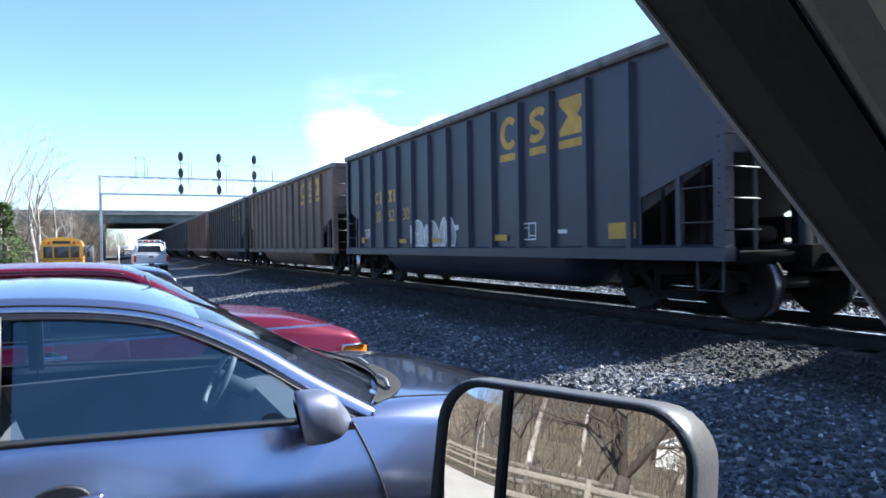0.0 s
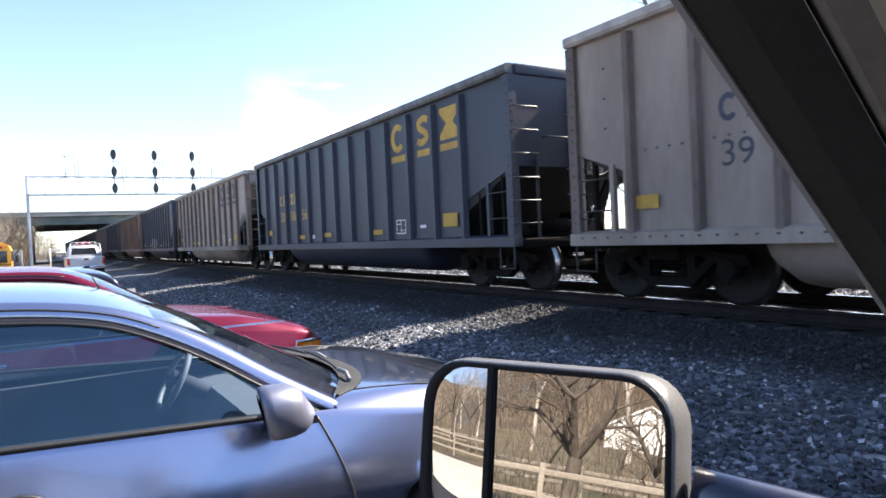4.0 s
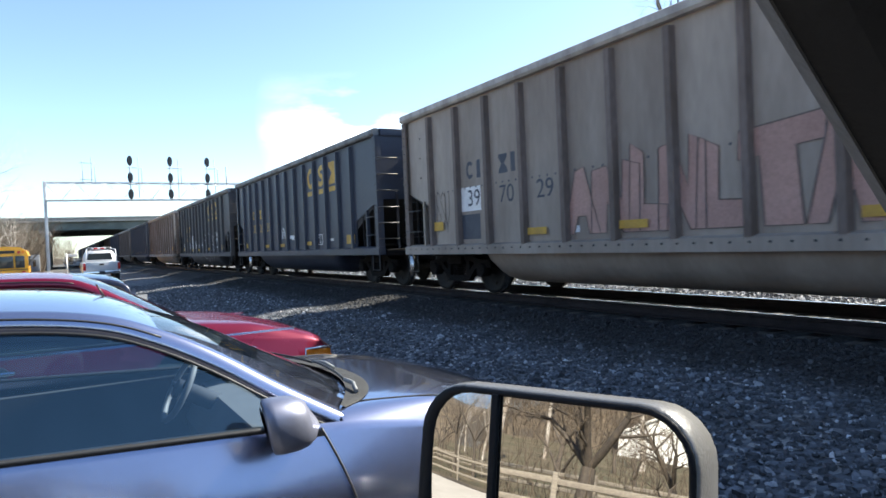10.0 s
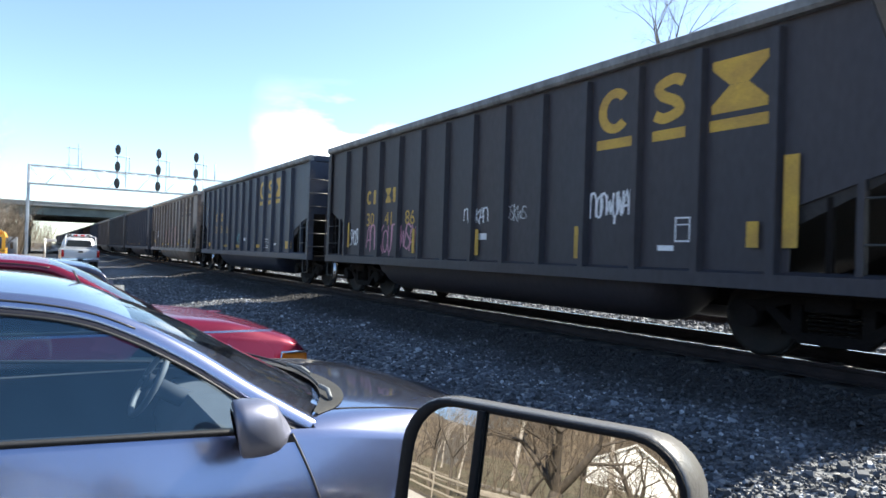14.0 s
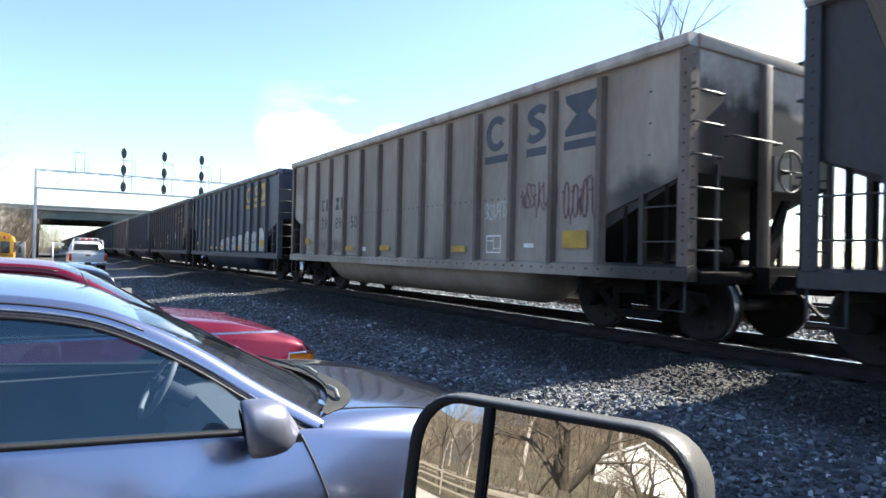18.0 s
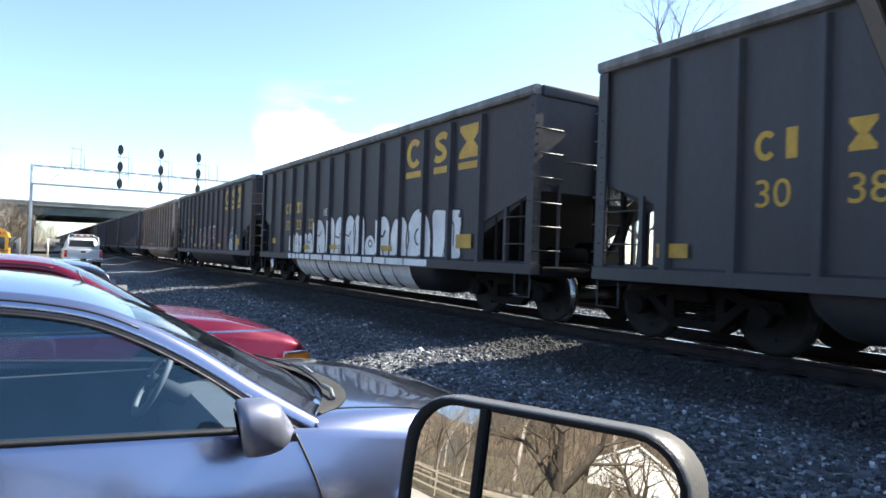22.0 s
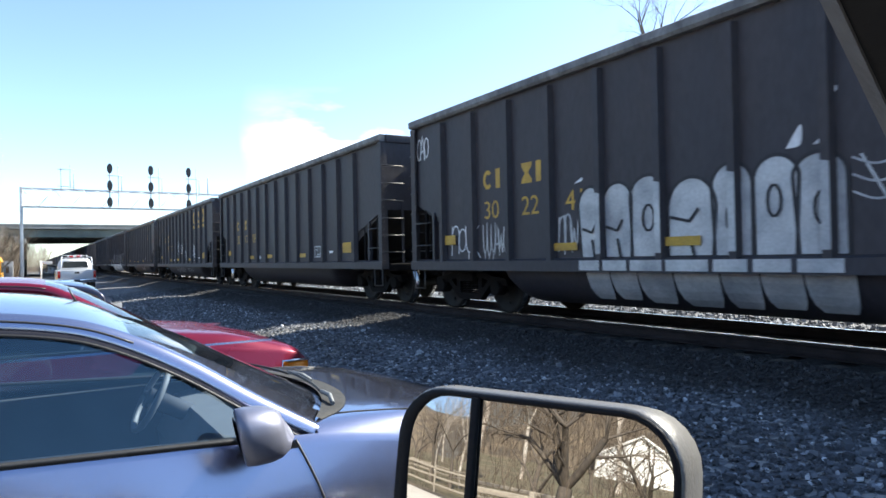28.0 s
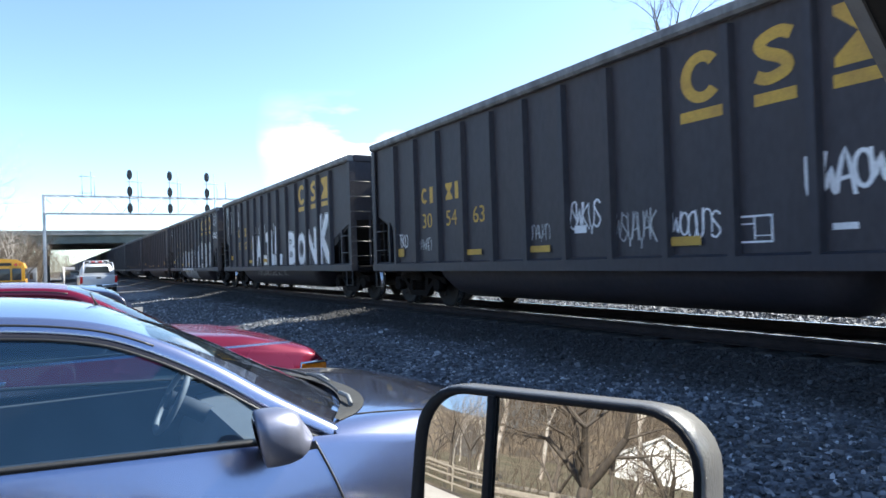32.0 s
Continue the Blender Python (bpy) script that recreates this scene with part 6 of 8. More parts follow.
        # side windows between the belt and the arc
        k = spec["rail"]
        edge = []
        for i, p in enumerate(arc):
            q = arc[min(i + 1, n - 1)] - arc[max(i - 1, 0)]
            q.normalize()
            edge.append((p.x + q.z * k, p.y + 0.02, p.z - q.x * k))
        edge = [e for e in edge if e[2] > lerp_list(belt, e[0]) - 0.01]
        cuts = spec["cuts"]
        for a, b in cuts:
            cols = [e for e in edge if a <= e[0] <= b]
            if len(cols) < 2:
                continue
            rows = []
            for ex, ey, ez in cols:
                bz = lerp_list(belt, ex) - 0.01
                by = hw * lerp_list(width, ex) * 0.897
                rows.append([(ex, s * (by + (ey - by) * t), bz + (ez - bz) * t) for t in (0, 0.35, 0.7, 1.0)])
            part("side_window", Geo().grid(rows), glass, car, "tinted side window").visible_shadow = False
        # belt seal and lower trim line
        strip = []
        for j in range(17):
            ex = cuts[0][0] - 0.08 + (spec["belt_end"] - cuts[0][0] + 0.08) * j / 16
            bz = lerp_list(belt, ex)
            by = hw * lerp_list(width, ex) * 0.900
            strip.append([(ex, s * (by + d), bz + a) for a, d in ((-0.006, -0.03), (-0.008, 0.006), (0.004, 0.008), (0.009, 0.0), (0.009, -0.03))])
        part("belt_seal", Geo().ring_loft(strip), TRIM, car)
        for px in spec["pillars"]:
            e = min(edge, key=lambda q: abs(q[0] - px))
            bz = lerp_list(belt, px)
            by = hw * lerp_list(width, px) * 0.897
            part("door_pillar", Geo().ring_loft([[(px + a, s * (yy + d), zz) for a, d in ((-0.035, 0.012), (0.035, 0.012), (0.035, -0.03), (-0.035, -0.03))] for yy, zz in ((by, bz - 0.02), (e[1], e[2] + 0.01))]), TRIM, car)
        # shut lines and handles
        for px, lean in spec["seams"]:
            g = Geo()
            line = []
            b0 = lerp_list(belt, px)
            for z in (0.3, 0.36, 0.42, 0.49, b0 * 0.56, 0.63, 0.68, b0 * 0.74, b0 * 0.785, b0 * 0.83, b0 * 0.89, b0 - 0.055, b0 - 0.02, b0 - 0.004):
                here = px - lean * max(0, (z - 0.55)) ** 1.5
                b = lerp_list(belt, here)
                w = hw * lerp_list(width, here)
                f = lerp_list([(h, f) for f, h in body_section(b)], z)
                line.append((px - lean * max(0, (z - 0.55)) ** 1.5, s * (w * f + 0.001), z))
            g.path(line, 0.0055, 4)
            part("shut_line", g, TRIM, body)
        for hx, hz in spec["handles"]:
            w = hw * lerp_list(width, hx) * 0.997
            hnd = part("door_handle", Geo().cbox(hx - 0.12, hx + 0.12, *sorted((s * (w + 0.02), s * (w + 0.045))), hz - 0.014, hz + 0.016, 0.011), spec["handle_mat"], car, "rounded door handle")
            part("handle_cup", Geo().ring_loft([[(hx + 0.085 * rr * math.cos(2 * math.pi * i / 18) , s * (w + d), hz - 0.002 + 0.05 * rr * math.sin(2 * math.pi * i / 18)) for i in range(18)] for rr, d in ((1.0, -0.01), (1.0, 0.0035), (0.9, 0.004), (0.3, 0.0025))]), TRIM, hnd)
            part("handle_foot", Geo().cbox(hx - 0.12, hx - 0.09, *sorted((s * w, s * (w + 0.04))), hz - 0.012, hz + 0.014, 0.006).cbox(hx + 0.09, hx + 0.12, *sorted((s * w, s * (w + 0.04))), hz - 0.012, hz + 0.014, 0.006), spec["handle_mat"], hnd)
        if spec.get("mirror"):
            mx, mz = spec["mirror"]
            w = hw * lerp_list(width, mx)
            rings = []
            for dx, rr in ((-0.085, 0.84), (-0.08, 0.97), (-0.05, 1.0), (0.0, 0.98), (0.04, 0.88), (0.07, 0.66), (0.085, 0.3)):
                rings.append([(mx + dx - 0.02 * math.cos(a) - 0.018 * math.sin(a), s * (w + 0.11 + 0.105 * rr * math.copysign(abs(math.cos(a)) ** 0.8, math.cos(a))), mz - 0.004 + 0.099 * rr * math.copysign(abs(math.sin(a)) ** 0.8, math.sin(a)) + 0.012 * math.cos(a)) for a in [2 * math.pi * i / 24 for i in range(24)]])
            mo = part("wing_mirror", Geo().ring_loft(rings), spec["mirror_mat"], car, "rounded painted wing mirror")
            part("mirror_foot", Geo().prism([(mx - 0.02, mz - 0.085), (mx + 0.15, mz - 0.095), (mx + 0.09, mz - 0.015), (mx + 0.02, mz)], *sorted((s * (w - 0.10), s * (w + 0.035))), "y"), TRIM, mo)
            part("mirror_glass", Geo().add([(mx - 0.087 - 0.02 * math.cos(a) - 0.018 * math.sin(a), s * (w + 0.10 + 0.072 * math.cos(a)), mz + 0.064 * math.sin(a)) for a in [2 * math.pi * i / 20 for i in range(20)]], [tuple(range(20))]), MIRROR, mo)
        for w in wheels:
            wheel_parts(car, w, s * (hw - 0.03), wr, s)
        # lamps
        for lx0, lx1, lz0, lz1, m, ln in spec["lamps"]:
            g = Geo()
            rows = []
            for j in range(5):
                ex = lx0 + (lx1 - lx0) * j / 4
                yy = hw * lerp_list(width, ex) * 1.0 + 0.006
                rows.append([(ex, s * yy * f, z) for f, z in ((0.99, lz0), (1.0, (lz0 + lz1) / 2), (0.985, lz1))])
            rows.append([(x, y * 0.72, z) for x, y, z in rows[-1]])
            part("lamp", g.grid(rows), m, car, ln)
    # cabin
    part("cabin_floor", Geo().box(cab0 + 0.3, cab1 - 0.1, -hw * 0.86, hw * 0.86, 0.28, 0.34), INTERIOR, car)
    for s in (-1, 1):
        part("door_card", Geo().box(cab0 + 0.3, cab1 - 0.15, *sorted((s * hw * 0.82, s * hw * 0.88)), 0.34, spec["belt_z"] - 0.04), INTERIOR, car)
    dx = spec["dash"]
    part("dashboard", Geo().prism([(dx - 0.05, 0.34), (dx - 0.12, 0.72), (dx - 0.02, 0.90), (dx + 0.35, spec["belt_z"] - 0.06), (dx + 0.5, 0.34)], -hw * 0.84, hw * 0.84, "y"), GREY_PLASTIC if spec.get("light_dash") else INTERIOR, car)
    for s in (-1, 1):
        for sx in spec["seats"]:
            st = part("seat", Geo().cbox(sx - 0.28, sx + 0.24, s * 0.37 - 0.25, s * 0.37 + 0.25, 0.35, 0.56, 0.06), SEAT_CLOTH, car)
            part("seat_back", Geo().cbox(-0.07, 0.07, s * 0.37 - 0.24, s * 0.37 + 0.24, 0.0, 0.62, 0.05, Matrix.Translation((sx - 0.24, 0, 0.5)) @ Matrix.Rotation(-0.32, 4, "Y")), SEAT_CLOTH, st)
            part("headrest", Geo().cbox(-0.05, 0.05, s * 0.37 - 0.13, s * 0.37 + 0.13, 0.66, 0.84, 0.04, Matrix.Translation((sx - 0.24, 0, 0.5)) @ Matrix.Rotation(-0.32, 4, "Y")), SEAT_CLOTH, st)
    sw, sy, sz = spec["steering"]
    g = Geo()
    tilt = Matrix.Translation((sw, sy, sz)) @ Matrix.Rotation(radians(-62), 4, "Y")
    ring = [tilt @ Vector((0.165 * math.cos(2 * math.pi * i / 24), 0.165 * math.sin(2 * math.pi * i / 24), 0)) for i in range(25)]
    g.path(ring, 0.016, 8)
    st = part("steering_wheel", g, GREY_PLASTIC, car, "grey steering wheel rim")
    g = Geo()
    for a in (0, 2.6, 3.68):
        g.tube(tilt @ Vector((0, 0, -0.02)), tilt @ Vector((0.17 * math.cos(a + 1.57), 0.17 * math.sin(a + 1.57), 0)), 0.018, n=6)
    g.tube(tilt @ Vector((0, 0, 0.02)), tilt @ Vector((0, 0, -0.3)), 0.05, n=10)
    part("column", g, INTERIOR, st)
    if spec.get("wipers"):
        def deck_z(x, y):
            k = lerp_list([(-a, b) for a, b in DECK[:8]], -abs(y) / (hw * lerp_list(width, x)))
            return lerp_list(belt, x) + (lerp_list(top, x) - lerp_list(belt, x)) * k

        def base(f, ahead=0.0, lift=0.0):
            x, y = cab1 + spec["bow_front"] * (1 - f * f) + ahead, arc[-1].y * f
            return (x, y, max(deck_z(x, y), arc[-1].z) + lift)

        rows = []
        for ahead, lift in ((-0.03, 0.016), (0.3, 0.012), (0.8, 0.009), (1.0, 0.004)):
            rows.append([base(f, ahead * (0.02 + 0.10 * math.sqrt(max(0.0, 1 - (f / 0.96) ** 4))), lift) for f in [0.96 * (i / 12 - 1) for i in range(25)]])
        cw = part("cowl", Geo().grid(rows), RUBBER, car, "black cowl panel below the windshield")
        for f0, f1, f2 in ((-0.74, -0.52, 0.06), (0.06, 0.26, 0.78)):
            part("wiper", Geo().path([base(f0, 0.05, 0.02), base((f0 + f1) / 2, 0.035, 0.04), base(f1, 0.0, 0.042)], 0.011, 6), GREY_PLASTIC, cw, "grey wiper arm")
            part("wiper_blade", Geo().path([base(f1 + (f2 - f1) * i / 5, 0.0 - 0.012 * i, 0.036 + 0.006 * i) for i in range(6)], 0.007, 5), TRIM, cw)
    if spec.get("hood_seam"):
        for s in (-1, 1):
            g = Geo()
            line = []
            for i in range(15):
                x, f = cab1 + 0.10 + (x1 - cab1 - 0.75) * i / 14, 0.74 + 0.13 * (i / 14) ** 1.3
                k = lerp_list([(-a, b) for a, b in DECK[:8]], -f)
                line.append((x, s * hw * lerp_list(width, x) * f, lerp_list(belt, x) + (lerp_list(top, x) - lerp_list(belt, x)) * k + 0.002))
            g.path(line, 0.0035, 4)
            part("hood_gap", g, TRIM, body)
    if spec.get("antenna"):
        ax, az = spec["antenna"]
        part("antenna", Geo().tube((ax, 0, az - 0.01), (ax - 0.03, 0, az + 0.05), 0.006, 0.003, n=6), TRIM, car)
    return car


SEDAN = dict(hw=0.91, tail=-2.75, nose=2.45, wheel_r=0.33, wheels=(-1.45, 1.42), belt_z=1.0,
             plan=((-2.75, 0.72), (-2.6, 0.84), (-2.2, 0.95), (-1.4, 1.0), (0.5, 1.0), (1.4, 0.985), (1.95, 0.93), (2.3, 0.80), (2.45, 0.62)),
             belt=((-2.75, 0.78), (-2.6, 0.95), (-2.0, 1.05), (-0.4, 1.045), (0.5, 0.995), (0.9, 0.965), (1.5, 0.87), (2.1, 0.74), (2.45, 0.52)),
             top=((-2.75, 0.80), (-2.6, 1.02), (-2.0, 1.12), (0.8, 1.005), (1.05, 1.0), (1.3, 0.985), (1.6, 0.945), (2.1, 0.82), (2.45, 0.55)),
             arc=((-2.25, 0.72, 1.08), (-1.9, 0.70, 1.22), (-1.5, 0.67, 1.36), (-1.05, 0.65, 1.445), (-0.55, 0.65, 1.485), (-0.24, 0.655, 1.482), (0.03, 0.665, 1.445), (0.22, 0.68, 1.375), (0.42, 0.705, 1.265), (0.63, 0.735, 1.125), (0.86, 0.765, 0.985)),
             header_rear=-1.35, header_front=0.19, crown=0.055, bow_front=0.24, bow_rear=0.15, rail=0.055,
             cuts=((-1.75, -1.25), (-1.17, -0.46), (-0.40, 0.80)), pillars=(-0.45, -1.21), seams=((0.89, 0.48), (-0.45, 0.0)), handles=((-0.24, 0.865), (-1.2, 0.885)),
             handle_mat=SEDAN_PAINT, mirror=(0.585, 1.06), mirror_mat=SATIN_HOUSING, belt_end=0.66,
             lamps=((1.98, 2.3, 0.62, 0.74, CLEAR_LENS, "clear headlamp"), (-2.72, -2.4, 0.75, 0.92, RED_LENS, "red tail lamp")),
             dash=0.62, seats=(-0.25, -1.15), steering=(0.42, 0.36, 0.96), wipers=True, hood_seam=True, pillar_flare=0.12, antenna=(0.08, 1.492), light_dash=True)
build_car("sedan", "slate blue metallic sedan parked facing the railway", SEDAN_PAINT, SEDAN, pose(0.02, 3.09, 0.0), WINDOW_TINT)

RED = dict(hw=0.87, tail=-3.0, nose=1.98, wheel_r=0.31, wheels=(-1.75, 1.0), belt_z=1.0,
           plan=((-3.0, 0.86), (-2.8, 0.95), (-1.8, 1.0), (0.6, 1.0), (1.4, 0.985), (1.8, 0.95), (1.95, 0.89), (1.98, 0.86)),
           belt=((-3.0, 0.86), (-2.8, 0.94), (-1.8, 0.985), (0.6, 0.975), (1.2, 0.93), (1.8, 0.84), (1.95, 0.79), (1.98, 0.74)),
           top=((-3.0, 0.88), (-2.8, 0.98), (-1.8, 1.03), (0.9, 1.06), (1.3, 1.02), (1.8, 0.89), (1.95, 0.81), (1.98, 0.75)),
           arc=((-2.35, 0.73, 1.02), (-2.1, 0.70, 1.2), (-1.8, 0.67, 1.36), (-1.4, 0.64, 1.455), (-0.9, 0.63, 1.485), (-0.35, 0.63, 1.485), (-0.02, 0.64, 1.46), (0.15, 0.655, 1.40), (0.38, 0.68, 1.27), (0.62, 0.71, 1.13), (0.85, 0.735, 0.99)),
           header_rear=-1.6, header_front=0.0, crown=0.045, bow_front=0.14, bow_rear=0.1, rail=0.06,
           cuts=((-2.0, -1.5), (-1.42, -0.66), (-0.58, 0.82)), pillars=(-0.62, -1.46), seams=((0.72, 0.1), (-0.62, 0.0)), handles=((-0.48, 0.86), (-1.35, 0.87)),
           handle_mat=CHROME, mirror=None, mirror_mat=RED_PAINT, belt_end=0.7,
           lamps=((1.70, 1.95, 0.60, 0.76, AMBER, "amber corner turn signal"), (-2.98, -2.75, 0.62, 0.8, RED_LENS, "red tail lamp")),
           dash=0.55, seats=(-0.35, -1.2), steering=(0.35, 0.36, 0.95))
red_car = build_car("red_car", "older bright red sedan with amber corner lamps", RED_PAINT, RED, pose(0.0, 6.06, 0.03), DARK_GLASS)
for s in (-1, 1):
    part("chrome_strip", Geo().box(-2.6, 1.6, *sorted((s * 0.872, s * 0.885)), 0.955, 0.972).moved(Matrix.Identity(4)), CHROME, red_car, "thin bright side strip")
    part("headlamp_bezel", Geo().path([(1.70, s * 0.845, 0.60), (1.70, s * 0.855, 0.77), (1.95, s * 0.79, 0.76)], 0.012, 6), CHROME, red_car)

NAVY_CAR = dict(SEDAN)
NAVY_CAR.update(arc=((-2.45, 0.72, 1.0), (-2.43, 0.70, 1.13), (-2.36, 0.68, 1.26), (-2.05, 0.66, 1.35), (-1.2, 0.65, 1.41), (-0.24, 0.655, 1.42), (0.03, 0.665, 1.39), (0.22, 0.68, 1.33), (0.42, 0.705, 1.23), (0.63, 0.735, 1.11), (0.86, 0.765, 0.985)),
                header_rear=-2.2, bow_rear=0.05, tail=-2.6, handle_mat=NAVY_PAINT, mirror_mat=NAVY_PAINT, wipers=False, antenna=None,
                lamps=((-2.62, -2.3, 0.85, 1.12, CLEAR_LENS, "pale reflective lamp corner"),))
build_car("navy_hatchback", "dark navy hatchback parked beyond the red car", NAVY_PAINT, NAVY_CAR, pose(-1.72, 9.9, 0.02, 0, 0, 180), DARK_GLASS)


# ---- service pickup ----
def pickup():
    px, py, z0 = 2.0, 42.0, 0.12
    t = thing("service_pickup", "white service pickup with roof light bar seen from behind", "pickup truck", at=pose(px, py, z0))
    hw = 0.96
    body = part("body", Geo().cbox(-hw, hw, -0.05, 5.4, 0.55, 1.18, 0.07), WHITE_PAINT, t)
    gate = part("tailgate", Geo().cbox(-0.80, 0.80, -0.10, -0.055, 0.72, 1.2, 0.02), WHITE_PAINT, t)
    part("gate_handle", Geo().cbox(-0.12, 0.12, -0.13, -0.102, 1.0, 1.1, 0.012), TRIM, gate)
    rings = []
    for z, w, y0, y1 in ((1.181, 0.9, 1.75, 4.0), (1.5, 0.84, 1.85, 3.75), (1.75, 0.76, 2.0, 3.4), (1.86, 0.66, 2.15, 3.25)):
        rings.append([(-w, y0, z), (w, y0, z), (w, y1, z), (-w, y1, z)])
    part("cab", Geo().ring_loft(rings), WHITE_PAINT, t)
    part("rear_window", Geo().prism([(-0.68, 1.32), (0.68, 1.32), (0.6, 1.70), (-0.6, 1.70)], 1.74, 1.80, "y"), HOUSE_DARK, t)
    bar_ = part("light_bar", Geo().cbox(-0.66, 0.66, 2.25, 2.55, 1.92, 2.06, 0.03).box(-0.5, -0.42, 2.3, 2.5, 1.84, 1.93).box(0.42, 0.5, 2.3, 2.5, 1.84, 1.93), WHITE_PAINT, t)
    for x in (-0.5, -0.18, 0.18, 0.5):
        part("bar_lens", Geo().cbox(x - 0.11, x + 0.11, 2.235, 2.26, 1.94, 2.04, 0.008), RED_LENS if abs(x) < 0.3 else TRIM, bar_)
    for s in (-1, 1):
        part("tail_lamp", Geo().cbox(s * 0.88 - 0.07, s * 0.88 + 0.07, -0.085, -0.052, 0.75, 1.15, 0.012), RED_LENS, t)
        part("rack_leg", Geo().tube((s * 0.8, 0.1, 1.18), (s * 0.74, 0.3, 1.9), 0.03).tube((s * 0.74, 0.3, 1.9), (s * 0.66, 2.2, 1.95), 0.03), WHITE_PAINT, t)
        for wy in (1.0, 4.4):
            g = Geo().tube((s * 0.72, wy, 0.38), (s * 0.95, wy, 0.38), 0.38, n=24)
            w = part("wheel", g, RUBBER, t)
            part("rim", Geo().tube((s * 0.951, wy, 0.38), (s * 0.965, wy, 0.38), 0.22, n=16), CHROME, w)
    part("bumper", Geo().cbox(-0.92, 0.92, -0.2, -0.06, 0.5, 0.68, 0.03), CHROME, t)
    part("plate", Geo().cbox(-0.15, 0.15, -0.215, -0.202, 0.55, 0.66, 0.004), TRIM, t)


pickup()


# ---- school bus ----
def school_bus():
    t = thing("school_bus", "yellow school bus seen from behind on the lower road", "bus", at=pose(-3.0, 49.0, -0.62, 0, 0, 1))
    hw = 1.2
    prof = [(-hw, 0.55), (hw, 0.55), (hw, 2.55), (hw - 0.10, 2.85), (hw - 0.4, 3.05), (0, 3.12), (-hw + 0.4, 3.05), (-hw + 0.10, 2.85), (-hw, 2.55)]
    body = part("body", Geo().prism(prof, 0, 8.5, "y"), BUS_YELLOW, t)
    for x0, x1 in ((-1.02, -0.52), (-0.42, 0.42), (0.52, 1.02)):
        w = part("rear_window", Geo().cbox(x0, x1, -0.03, 0.02, 1.75, 2.5, 0.02), HOUSE_DARK, t)
    for z in (0.9, 1.3, 1.62):
        part("rub_rail", Geo().box(-hw - 0.015, hw + 0.015, -0.015, 8.5, z, z + 0.05), TRIM, t)
    part("header_sign", Geo().box(-0.5, 0.5, -0.02, -0.004, 2.68, 2.86), BLACK_PAINT, t)
    for s in (-1, 1):
        for x, m in ((0.72, RED_LENS), (0.95, AMBER)):
            part("warning_lamp", Geo().tube((s * x, -0.03, 2.74), (s * x, 0.0, 2.74), 0.09, n=14), m, t)
        part("tail_lamp", Geo().tube((s * 0.95, -0.03, 1.45), (s * 0.95, 0.0, 1.45), 0.10, n=14), RED_LENS, t)
        for k in range(8):
            part("side_window", Geo().cbox(*sorted((s * (hw - 0.01), s * (hw + 0.02))), 0.5 + k * 0.98, 1.3 + k * 0.98, 1.8, 2.5, 0.008), HOUSE_DARK, t)
        for wy in (1.9, 7.4):
            part("wheel", Geo().tube((s * 0.9, wy, 0.48), (s * 1.19, wy, 0.48), 0.48, n=24), RUBBER, t)
        part("side_mirror", Geo().cbox(s * 1.45 - 0.1, s * 1.45 + 0.1, 8.6, 8.65, 1.7, 2.2, 0.02).tube((s * 1.2, 8.5, 2.2), (s * 1.45, 8.6, 2.1), 0.02), TRIM, t)
    part("bumper", Geo().cbox(-1.2, 1.2, -0.2, -0.02, 0.5, 0.75, 0.03), BLACK_PAINT, t)
    part("rear_door", Geo().box(-0.46, 0.46, -0.012, -0.004, 0.8, 2.62), BUS_YELLOW, t)


school_bus()


